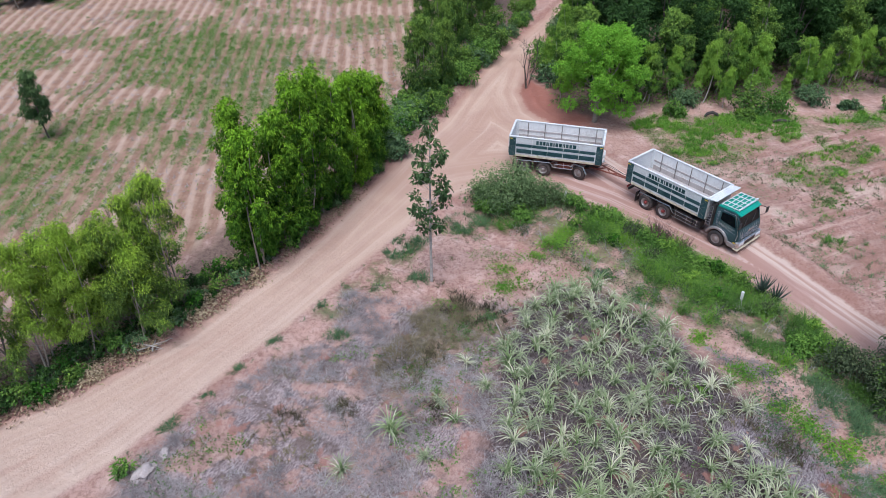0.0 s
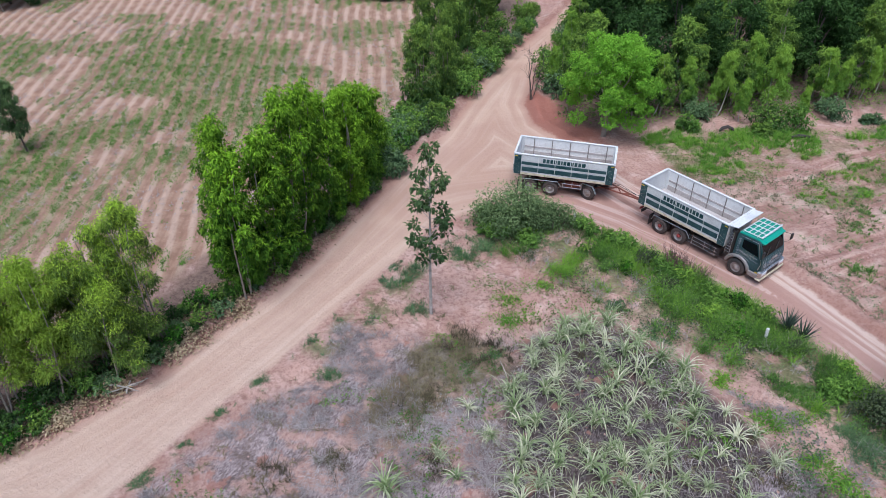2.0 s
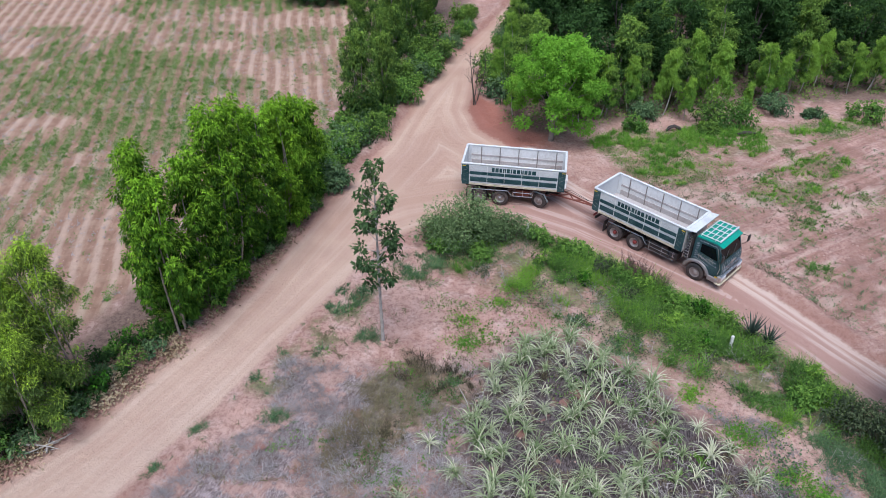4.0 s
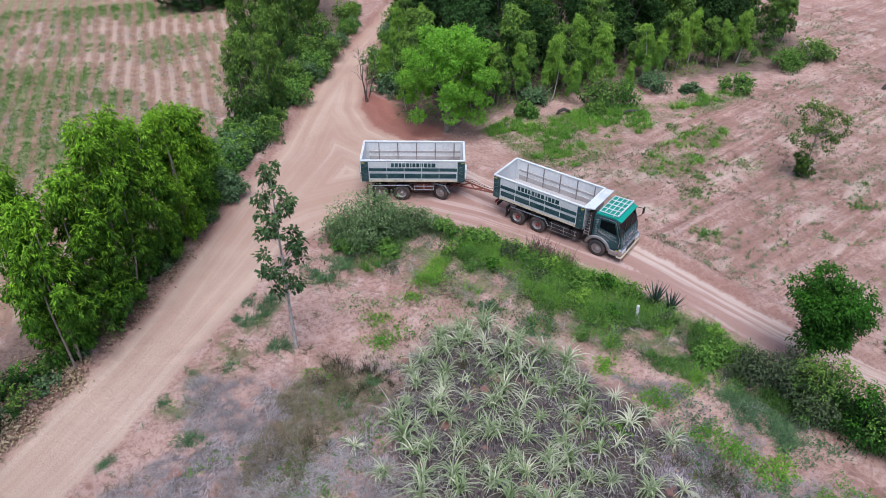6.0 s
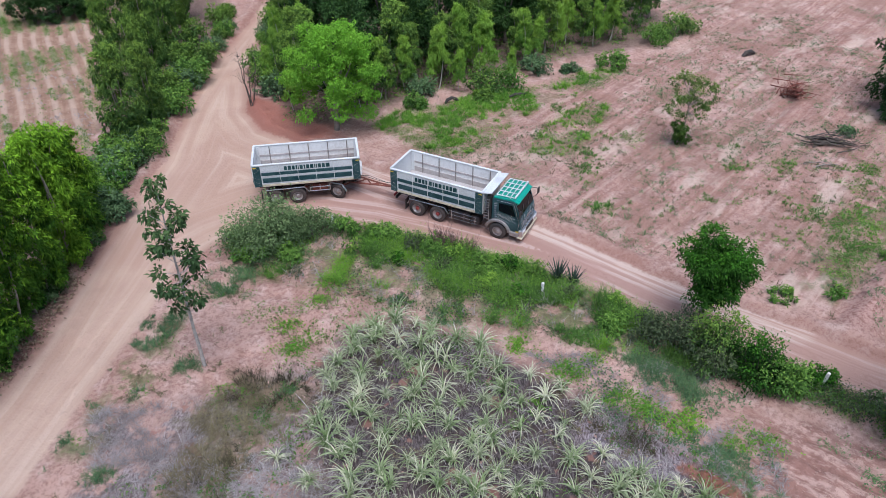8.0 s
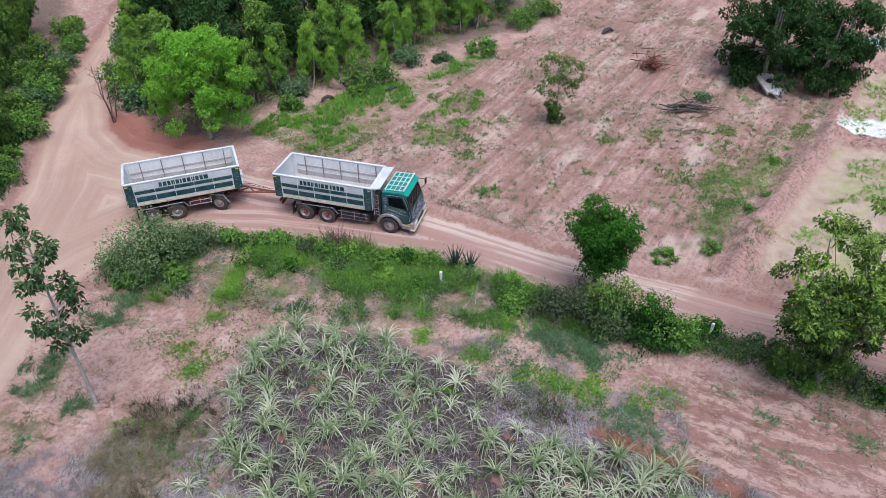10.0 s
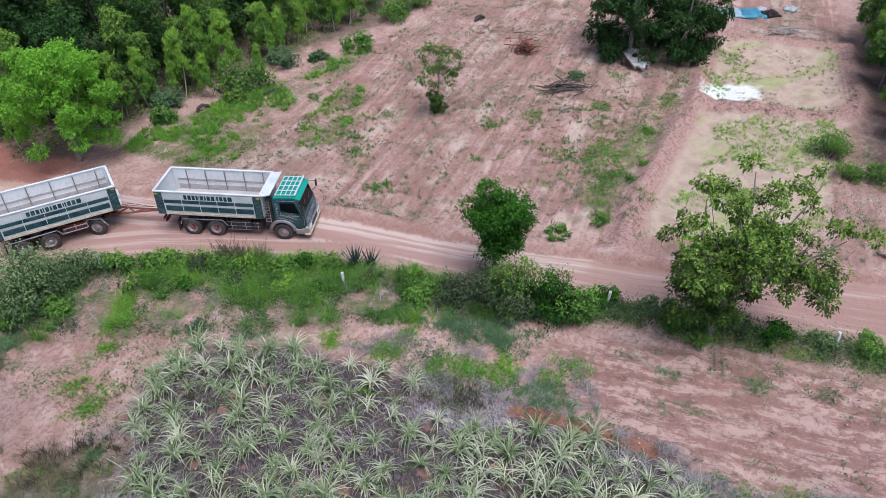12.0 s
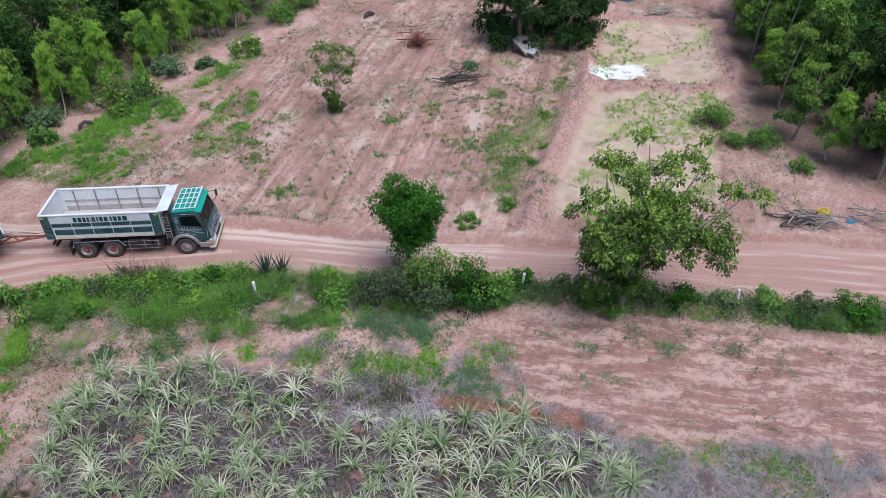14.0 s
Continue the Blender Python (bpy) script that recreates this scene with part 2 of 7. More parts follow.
    # woodland floor and litter
    litter = n.mix(n.span(fine, 0.3, 0.7), (0.24, 0.165, 0.13), (0.10, 0.07, 0.055))
    soil = n.mix(n.math("MULTIPLY", inside("d_wood", 1.0, 1.0), 0.9), soil, litter)
    soft_edge = n.span(n.attr("d_inner"), 0.9, 2.2, 0.1, 1.0)
    # road: packed laterite, polished along the wheel lines
    line = n.tree.nodes.new("ShaderNodeCombineXYZ")
    n.put(line.inputs[0], n.math("MULTIPLY", n.attr("d_road"), 2.6))
    n.put(line.inputs[1], n.math("MULTIPLY", n.attr("d_along"), 0.10))
    ruts = n.noise(1.0, 4.0, 0.6, line.outputs[0])
    on_side = n.span(n.attr("d_side"), -2.0, 3.0, 1.0, 0.0)
    road = n.mix(n.span(big, 0.35, 0.65), (0.575, 0.40, 0.305), (0.50, 0.33, 0.25))
    road = n.mix(n.math("MULTIPLY", n.span(n.attr("d_along"), -42.0, -17.0), n.span(mid, 0.25, 0.7, 0.4, 0.9)), road, (0.67, 0.52, 0.425))
    wide = n.tree.nodes.new("ShaderNodeCombineXYZ")
    n.put(wide.inputs[0], n.math("MULTIPLY", n.attr("d_road"), 0.9))
    n.put(wide.inputs[1], n.math("MULTIPLY", n.attr("d_along"), 0.06))
    lanes = n.noise(1.0, 3.0, 0.5, wide.outputs[0])
    road = n.mix(n.math("MULTIPLY", n.span(lanes, 0.48, 0.62), 0.5), road, (0.47, 0.30, 0.22))
    road = n.mix(n.math("MULTIPLY", n.span(lanes, 0.46, 0.34), 0.35), road, (0.68, 0.52, 0.42))
    road = n.mix(n.math("MULTIPLY", on_side, 0.85), road, (0.43, 0.25, 0.205))
    road = n.mix(n.math("MULTIPLY", n.span(ruts, 0.50, 0.58), n.math("MULTIPLY_ADD", on_side, 0.5, 0.12)), road, (0.40, 0.235, 0.19))
    road = n.mix(n.math("MULTIPLY", n.span(ruts, 0.48, 0.38), n.math("MULTIPLY_ADD", on_side, 0.35, 0.1)), road, (0.66, 0.52, 0.46))
    road = n.mix(n.math("MULTIPLY", n.span(fine, 0.54, 0.66), 0.14), road, (0.36, 0.21, 0.17))
    road = n.mix(n.math("MULTIPLY", n.span(n.attr("d_road"), -0.8, -0.05), n.math("MULTIPLY", soft_edge, n.span(big, 0.35, 0.62, 0.15, 0.65))), road, (0.40, 0.22, 0.17))
    # pale drifted sand along the upper side of the side road
    drift = n.math("MULTIPLY", n.span(n.math("ADD", n.attr("d_upper"), n.math("MULTIPLY", edge, 0.25)), 1.5, 0.7), n.span(ruts, 0.56, 0.42, 0.1, 0.75))
    road = n.mix(drift, road, (0.66, 0.52, 0.44))
    soil = n.mix(inside("d_road", 0.22, 0.30), soil, road)
    # cut red bank beside the road
    bank = n.math("ADD", n.attr("d_road"), n.math("MULTIPLY", edge, 0.35))
    bank = n.math("MULTIPLY", n.span(bank, -0.15, 0.1), n.span(bank, 0.75, 0.3))
    soil = n.mix(n.math("MULTIPLY", n.math("MULTIPLY", bank, soft_edge), 0.42), soil, (0.29, 0.14, 0.105))
    # freshly cut red step at the edge of the planting
    cut = n.math("ADD", n.attr("d_step"), n.math("MULTIPLY", edge, 0.14))
    soil = n.mix(n.span(cut, 0.32, 0.10, 0.0, 0.75), soil, n.mix(n.span(fine, 0.4, 0.62), (0.40, 0.17, 0.10), (0.27, 0.10, 0.065)))
    # spilled white sand
    white = n.mix(n.span(fine, 0.35, 0.7), (0.85, 0.83, 0.79), (0.72, 0.67, 0.60))
    soil = n.mix(inside("d_white", 0.35, 0.9), soil, white)
    h = n.math("ADD", n.math("MULTIPLY", fine, 0.6), n.math("MULTIPLY", mid, 0.8))
    n.bump(h, 1.0, 0.2)
    return n.finish(soil, 0.95, 0.0, 0.12)


M_EARTH = terrain_material()

# ---- plan of the ground: outlines in metres ----
MAIN_LEFT = [(-40, 3), (-30, 12.5), (-20, 21), (-17.1, 22.9), (-15.4, 24.8), (-13.3, 26.9), (-11.3, 30), (-9.4, 32.5), (-7.5, 35.8), (-5, 41.3), (-2.5, 46.8), (0.1, 51.4), (2.4, 58.2), (3.4, 60.7), (5.4, 65.2), (7.4, 69.6), (11.4, 76.9), (14.4, 83.2), (17.4, 90), (20, 96)]
MAIN_RIGHT_FAR = [(23, 96), (20, 90), (16.6, 83.2), (13.6, 76.6), (9.9, 69.2), (8.4, 64.5), (7.5, 60.1), (6.7, 56.7), (7.1, 53.1)]
SIDE_UPPER = [(10.2, 48.2), (13.8, 42.5), (15.2, 40.7), (16.7, 38.4), (18.4, 35.4), (20, 32.5), (21.5, 29.5), (23, 26.5), (24.5, 24.2), (26, 21.9), (27.6, 18.9), (30, 15.5), (33, 12.3), (35.5, 8.5), (38, 3.5), (44, -10)]
SIDE_LOWER = [(37.5, -10), (33, 2), (31.2, 5.7), (29.4, 9.1), (27.7, 12.7), (25.5, 16.5), (23.5, 20.3), (21.5, 22.5), (20.3, 24.2), (19.4, 26.2), (18.5, 28.2), (17.2, 30.4), (15.6, 32.2), (13.8, 34.2), (12, 36.4), (10, 38.5), (7.5, 40.4), (4.5, 41.3)]
MAIN_RIGHT = [(1.9, 40.7), (-0.5, 39.5), (-1.6, 37.5), (-4.4, 33), (-5.6, 31.3), (-8, 27.6), (-10.1, 24.8), (-11.9, 22.2), (-14.1, 19.1), (-24, 8.5), (-34, -2)]
ROAD = MAIN_LEFT + MAIN_RIGHT_FAR + SIDE_UPPER + SIDE_LOWER + MAIN_RIGHT
SIDE = SIDE_UPPER + SIDE_LOWER
FIELD = [(-90, 10), (-40, 12), (-24, 25), (-16.2, 31.8), (-11, 41), (-4.4, 54.2), (-4, 57.5), (-1, 82.5), (2, 110), (-110, 110)]
RED = [(6.2, 58.5), (5.0, 53.5), (5.6, 50.4), (8.6, 49.6), (12, 49.8), (12, 53.5), (9.8, 56.4), (8, 59)]
DRY = [(-5.4, 30), (-2.6, 29.6), (0.5, 29), (3.4, 29), (6.5, 30.5), (9.5, 29.2), (11.5, 26.5), (14.2, 22.6), (16.2, 19.2), (17.3, 14.5), (18.6, 11.4), (18.5, 8), (16, 0), (-20, 0), (-13.2, 18.4), (-10.6, 22.2), (-8.4, 24.8), (-5.8, 26.5)]
MATTED = [(0.7, 29.5), (2.2, 28.9), (3.2, 27.8), (3.0, 26.7), (1.4, 26.1), (-0.4, 24.3), (-2.2, 22.6), (-3.4, 24.2), (-2.4, 26.6), (-1.3, 28.6)]
GREEN = [(1.9, 40.6), (4.3, 41), (8.3, 39.8), (11.2, 36.6), (14.8, 33), (18.2, 28.8), (20.6, 23.3), (23.6, 19.6), (27.9, 11.9), (32.2, 3), (31, 2), (26.6, 10.6), (23.4, 17.2), (20.9, 20.2), (19, 22), (17.2, 23.8), (13.6, 26.6), (11.2, 28.8), (8.7, 31.4), (5.8, 34), (3, 36.4)]
WEEDY = [(13.0, 25.6), (17.2, 24), (20.3, 20), (20, 16.4), (18, 14.6), (16.6, 16.8), (14.8, 20), (13.4, 22.8)]
GREEN_BACK = [(14.6, 50.4), (17.2, 52), (21, 51.4), (24.5, 52.8), (29.5, 51.2), (34.5, 52.4), (37.8, 51.6), (34, 49.4), (28.5, 48.4), (24, 46.4), (20, 43.6), (16.6, 44.8)]
GREEN_MID = [(25, 44.6), (30.8, 47.6), (32.4, 46), (28.4, 42.4), (25, 41), (23, 42)]
GREEN_COL = [(28.6, 23.6), (31.4, 25.6), (35.2, 27.6), (40, 28), (46, 30), (46.6, 28.6), (40.8, 26.4), (35.8, 24.4), (31, 22.6), (29, 22.2)]
CANES = [(4.4, 28.2), (6.6, 30.6), (8.7, 30.2), (11.4, 26.6), (13.2, 22.8), (14.6, 19.6), (16.6, 14.6), (17.6, 10.8), (15, 6), (6, 8), (2.2, 18), (3.2, 22.4), (3.0, 26.4)]
MULCH = [(4.2, 28.4), (6.6, 31), (9.0, 31), (11.6, 27.6), (13.4, 24.0), (14.8, 21.4), (15.9, 19.2), (16.6, 16.6), (17.2, 14.2), (18.2, 11.4), (17.6, 7), (15, 3), (0, 4), (1.4, 18), (2.4, 22.4), (2.8, 26.4)]
VERGE = [(-6.6, 28.4), (-4.3, 31.6), (-1.6, 35.3), (-0.6, 35), (-2.6, 32.4), (-3.4, 30.6), (-5.8, 27.9)]
PADDY_FAR = [(48.6, 26.8), (60.8, 31.4), (65, 22.3), (54.4, 18.2), (52.6, 18.6)]
PADDY_NEAR = [(30.8, 20.4), (34.2, 22), (46.4, 25.4), (51.6, 17.6), (45, 15.2), (38.5, 13.2), (34, 14)]
WHITE = [(48.4, 26.2), (50.2, 27), (52.3, 25.8), (53.4, 23.9), (51.8, 23.1), (49.6, 24.2)]
OPEN = [(13, 44), (20, 34), (25, 26), (30, 18), (38, 8), (46, 11), (52, 16), (66, 22), (80, 28), (80, 75), (52, 68), (47, 54), (32, 50), (22, 45)]
PLOUGH = [(20.2, 18.6), (24.4, 14.6), (27.4, 8), (30.8, 0), (34, -10), (20, -10), (19, 8), (17.6, 12.5), (17.4, 16)]
WOOD_STRIP = [(-34, 9), (-22.5, 22), (-17.3, 24), (-13.6, 28.2), (-9.8, 33.2), (-5.6, 41.6), (-0.6, 52.2), (2, 60), (6.5, 70), (13, 96), (3, 96), (-1, 80), (-3.6, 56), (-10.6, 41.6), (-15.6, 32.4), (-23.5, 25.4), (-36, 14)]
WOOD_BACK = [(9.2, 62), (9.6, 53), (13, 51.6), (17.6, 53.2), (21.9, 54.6), (29.8, 55.2), (34, 55.6), (41, 54.8), (48, 57), (50, 62), (49, 110), (20, 110), (14, 78)]
WOOD_SIDE = [(68, 23), (55, 16.6), (47.4, 14), (46, 11.5), (44.6, 9), (44, 4.9), (48, -10), (110, -10), (110, 26)]
BUNDS = [[(28.8, 20.6), (33.2, 22.3), (40, 24.2), (47.4, 26.2), (55, 29.4), (61.4, 32)], [(47.4, 26.2), (50.4, 21), (52.4, 17.4), (56, 17.2), (65.4, 21.8)], [(61.4, 32), (65.4, 21.8)]]

CORNER = [(16.6, 10.9), (19.2, 8.3), (21.2, 5.8), (23.4, 2.6), (22.4, 1.4), (19.0, 4.0), (16.0, 7.6), (14.6, 10.0)]
STEP = [(15.6, 17.6), (16.4, 16.2), (16.9, 14.9), (17.4, 13.6), (18.1, 12.1)]
MULCH_BARE = [(13.8, 21.0), (15.6, 19.6), (16.5, 17.6), (15.0, 16.8), (13.4, 18.4), (12.3, 21.2)]
TRIANGLE = [(-13, 18.6), (-5, 30.6), (-0.6, 37.4), (3, 38), (8, 33), (14, 25), (18, 17), (19, 8), (10, 5), (-10, 8)]


def outline_distance(points, x, y):
    """Signed distance to a closed outline, negative inside."""
    best, odd = np.full(x.shape, 1e9), np.zeros(x.shape, bool)
    for (ax, ay), (bx, by) in zip(points, points[1:] + points[:1]):
        ex, ey = bx - ax, by - ay
        s = np.clip(((x - ax) * ex + (y - ay) * ey) / (ex * ex + ey * ey), 0, 1)
        best = np.minimum(best, (x - ax - s * ex) ** 2 + (y - ay - s * ey) ** 2)
        crosses = (ay > y) != (by > y)
        odd ^= crosses & (x < ax + (y - ay) / (ey if ey else 1e-9) * ex)
    return np.sqrt(best) * np.where(odd, -1, 1)


def line_distance(points, x, y):
    best = np.full(x.shape, 1e9)
    for (ax, ay), (bx, by) in zip(points, points[1:]):
        ex, ey = bx - ax, by - ay
        s = np.clip(((x - ax) * ex + (y - ay) * ey) / (ex * ex + ey * ey), 0, 1)
        best = np.minimum(best, (x - ax - s * ex) ** 2 + (y - ay - s * ey) ** 2)
    return np.sqrt(best)


def lattice(ix, iy, seed):
    v = np.sin(ix * 127.1 + iy * 311.7 + seed * 74.7) * 43758.5453
    return v - np.floor(v)


def value_noise(x, y, size, seed=0):
    """Smooth noise from 0 to 1 with cells of that size."""
    u, v = x / size, y / size
    iu, iv = np.floor(u), np.floor(v)
    fu, fv = u - iu, v - iv
    fu, fv = fu * fu * (3 - 2 * fu), fv * fv * (3 - 2 * fv)
    a, b = lattice(iu, iv, seed), lattice(iu + 1, iv, seed)
    c, d = lattice(iu, iv + 1, seed), lattice(iu + 1, iv + 1, seed)
    return (a * (1 - fu) + b * fu) * (1 - fv) + (c * (1 - fu) + d * fu) * fv


def furrow_wave(x, y):
    return 0.5 + 0.5 * np.cos((x + 0.10 * y + 0.55 * (value_noise(x, y, 6, 3) - 0.5)) * 2 * math.pi / 1.15)


def ground_height(x, y):
    x, y = np.asarray(x, float), np.asarray(y, float)
    z = 0.20 * (value_noise(x, y, 7, 1) - 0.5) + 0.10 * (value_noise(x, y, 1.7, 2) - 0.5)
    rough = 0.07 * (value_noise(x, y, 0.55, 5) - 0.5)
    road = outline_distance(ROAD, x, y)
    on_road = np.clip(0.5 - road / 1.2, 0, 1)
    z = z * (1 - 0.75 * on_road) + rough * (1 - on_road)
    z -= 0.10 * on_road
    z += 0.24 * np.clip(line_distance(MAIN_RIGHT, x, y) / 2.5, 0.25, 1) * np.exp(-((road - 0.7) / 0.42) ** 2) * (0.4 + value_noise(x, y, 2.3, 8))
    rut = np.exp(-((road + 1.35) / 0.16) ** 2) + np.exp(-((road + 2.0) / 0.14) ** 2)
    z -= 0.045 * rut * value_noise(x, y, 5, 9)
    field = np.clip(0.5 - outline_distance(FIELD, x, y) / 1.5, 0, 1)
    z += field * 0.10 * (furrow_wave(x, y) - 0.5)
    plough = np.clip(0.5 - outline_distance(PLOUGH, x, y) / 1.5, 0, 1)
    z += plough * (0.19 * np.cos((x * 0.87 + y * 0.5) * 2 * math.pi / 1.1 + 2 * value_noise(x, y, 4, 4)) * value_noise(x, y, 1.1, 6) + 0.24 * (value_noise(x, y, 0.5, 7) - 0.5))
    bare = np.clip(0.5 - outline_distance(TRIANGLE, x, y) / 2, 0, 1) * (1 - on_road)
    z += bare * (0.26 * (value_noise(x * 0.6 + y * 0.8, (x * 0.8 - y * 0.6) * 0.4, 0.62, 14) - 0.5) + 0.16 * (value_noise(x, y, 0.55, 15) - 0.5))
    # the planting lies a little lower behind the red step
    step = line_distance(STEP, x, y) * np.where((x - 16.9) * 0.93 + (y - 14.9) * 0.36 > 0, 1, -1)
    z += 0.42 * np.clip(step / 0.35, -0.5, 0.5) * np.exp(-(step / 2.2) ** 2)
    for i, bund in enumerate(BUNDS):
        z += (0.62, 0.42, 0.4)[i] * np.exp(-(line_distance(bund, x, y) / 0.72) ** 2) * (0.75 + 0.5 * value_noise(x, y, 0.9, 11))
    open_land = np.clip(0.5 - outline_distance(OPEN, x, y) / 3, 0, 1)
    along = x * 0.93 + y * 0.36
    across = y * 0.93 - x * 0.36
    z += open_land * (0.30 * (value_noise(across, along * 0.1, 0.8, 12) - 0.5) + 0.19 * (value_noise(x, y, 0.55, 13) - 0.5))
    return z


def crop_growth(x, y):
    """How lush the field's crop is from place to place."""
    lush = value_noise(x, y, 11, 51) * 0.6 + value_noise(x, y, 3.0, 52) * 0.4
    return lush + 0.24 * np.exp(-(((x + 27) / 10) ** 2 + ((y - 68) / 6) ** 2)) + 0.20 * np.exp(-(((x + 33) / 5) ** 2 + ((y - 56) / 9) ** 2)) + 0.16 * np.exp(-(((x + 12) / 7) ** 2 + ((y - 72) / 6) ** 2)) + 0.14 * np.exp(-(((x + 12) / 5) ** 2 + ((y - 62) / 8) ** 2)) - 0.30 * np.exp(-(((x + 14) / 5) ** 2 + ((y - 39) / 7) ** 2))


def gz(x, y):
    return float(ground_height(np.array([x]), np.array([y]))[0])


def stretched(lo, hi, step, far):
    core = list(np.arange(lo, hi + 1e-6, step))
    out, d = [], step
    edge = hi
    while edge < far:
        d *= 1.5
        edge += d
        out.append(edge)
    back, d, edge = [], step, lo
    while edge > -far:
        d *= 1.5
        edge -= d
        back.append(edge)
    return np.array(back[::-1] + core + out)


def build_ground():
    xs, ys = stretched(-52, 84, 0.27, 2500), stretched(-1, 88, 0.27, 2500)
    X, Y = np.meshgrid(xs, ys)
    Z = ground_height(X, Y)
    far = np.clip((np.hypot(X - 15, Y - 40) - 140) / 200, 0, 1)
    Z = Z * (1 - far)
    fields = {
        "d_road": outline_distance(ROAD, X, Y), "d_side": outline_distance(SIDE, X, Y), "d_field": outline_distance(FIELD, X, Y),
        "d_red": outline_distance(RED, X, Y), "d_dry": np.minimum(outline_distance(DRY, X, Y), outline_distance(CORNER, X, Y)), "d_mat": outline_distance(MATTED, X, Y),
        "d_open": outline_distance(OPEN, X, Y), "d_plough": outline_distance(PLOUGH, X, Y), "d_white": outline_distance(WHITE, X, Y),
        "d_paddy": np.minimum(outline_distance(PADDY_FAR, X, Y), outline_distance(PADDY_NEAR, X, Y)),
        "d_wood": np.minimum(np.minimum(outline_distance(WOOD_STRIP, X, Y), outline_distance(WOOD_BACK, X, Y)), outline_distance(WOOD_SIDE, X, Y)),
        "d_mulch": outline_distance(MULCH, X, Y), "d_bund": np.minimum.reduce([line_distance(b, X, Y) for b in BUNDS]) - 0.85,
        "furrow": furrow_wave(X, Y), "d_along": X * 0.5 - Y, "lush": crop_growth(X, Y),
        "d_upper": line_distance(SIDE_UPPER[:10], X, Y), "d_step": line_distance(STEP, X, Y), "d_inner": line_distance(MAIN_RIGHT, X, Y), "d_swept": outline_distance(MULCH_BARE, X, Y),
    }
    greens = [outline_distance(p, X, Y) for p in (GREEN, GREEN_BACK, GREEN_MID, GREEN_COL, VERGE)]
    fields["d_green"] = np.minimum.reduce(greens)
    ny, nx = X.shape
    idx = np.arange(ny * nx).reshape(ny, nx)
    quads = np.stack([idx[:-1, :-1], idx[:-1, 1:], idx[1:, 1:], idx[1:, :-1]], -1).reshape(-1, 4)
    mid = lambda a: (0.25 * (a[:-1, :-1] + a[:-1, 1:] + a[1:, 1:] + a[1:, :-1])).ravel()
    road_face = mid(fields["d_road"]) < 0
    field_face = (mid(fields["d_field"]) < 0) & ~road_face
    paddy_face = (mid(fields["d_paddy"]) < 0) & ~road_face
    V = np.stack([X, Y, Z], -1).reshape(-1, 3)
    for name, pick, label, cat in (
        ("ground", ~(road_face | field_face | paddy_face), "bare reddish laterite earth with weeds and dry grass", "ground"),
        ("road", road_face, "packed pinkish dirt road forking at a junction", "road"),
        ("field", field_face, "ploughed field with furrows and scattered low green crops", "field"),
        ("paddy_field", paddy_face, "sandy fallow paddy plots with thin grass", "field")):
        q = quads[pick]
        used, inv = np.unique(q, return_inverse=True)
        me = bpy.data.meshes.new(name)
        fill(me, V[used], inv.reshape(-1, 4))
        for key, a in fields.items():
            me.attributes.new(key, "FLOAT", "POINT").data.foreach_set("value", a.reshape(-1)[used].astype(np.float32))
        me.materials.append(M_EARTH)
        me.polygons.foreach_set("use_smooth", np.ones(len(q), bool))
        tagged(new(name, me), label, cat, kind="structure")


def fill(me, verts, faces):
    """Fast mesh data from arrays; all faces have the same number of corners."""
    verts, faces = np.asarray(verts, np.float32), np.asarray(faces, np.int32)
    k = faces.shape[1]
    me.vertices.add(len(verts))
    me.vertices.foreach_set("co", verts.ravel())
    me.loops.add(faces.size)
    me.loops.foreach_set("vertex_index", faces.ravel())
    me.polygons.add(len(faces))
    me.polygons.foreach_set("loop_start", np.arange(0, faces.size, k, dtype=np.int32))
    me.update(calc_edges=True)
    me.validate()


build_ground()

# ---- plants: tools ----
RNG = np.random.default_rng(7)


def unit(v):
    return v / np.maximum(np.linalg.norm(v, axis=-1, keepdims=True), 1e-9)


def leaves(at, way, length, width, young, rng, up=0.9):
    """Folded leaves from points along directions: four corners and two triangles each."""
    n = len(at)
    ref = unit(np.array([0, 0, 1.0]) * up + rng.normal(0, 0.55, (n, 3)))
    side = unit(np.cross(way, ref))
    nor = np.cross(side, way)
    length, width = np.broadcast_to(length, n)[:, None], np.broadcast_to(width, n)[:, None]
    middle = at + way * length * 0.45
    tip = at + way * length + np.array([0, 0, -0.18]) * length
    fold = nor * width * 0.18
    v = np.stack([at, middle + side * width * 0.5 + fold, tip, middle - side * width * 0.5 + fold], 1).reshape(-1, 3)
    b = np.arange(n)[:, None] * 4
    f = np.concatenate([b + [0, 1, 2], b + [0, 2, 3]], 1).reshape(-1, 3)
    return v, f, np.repeat(np.broadcast_to(young, n), 4)


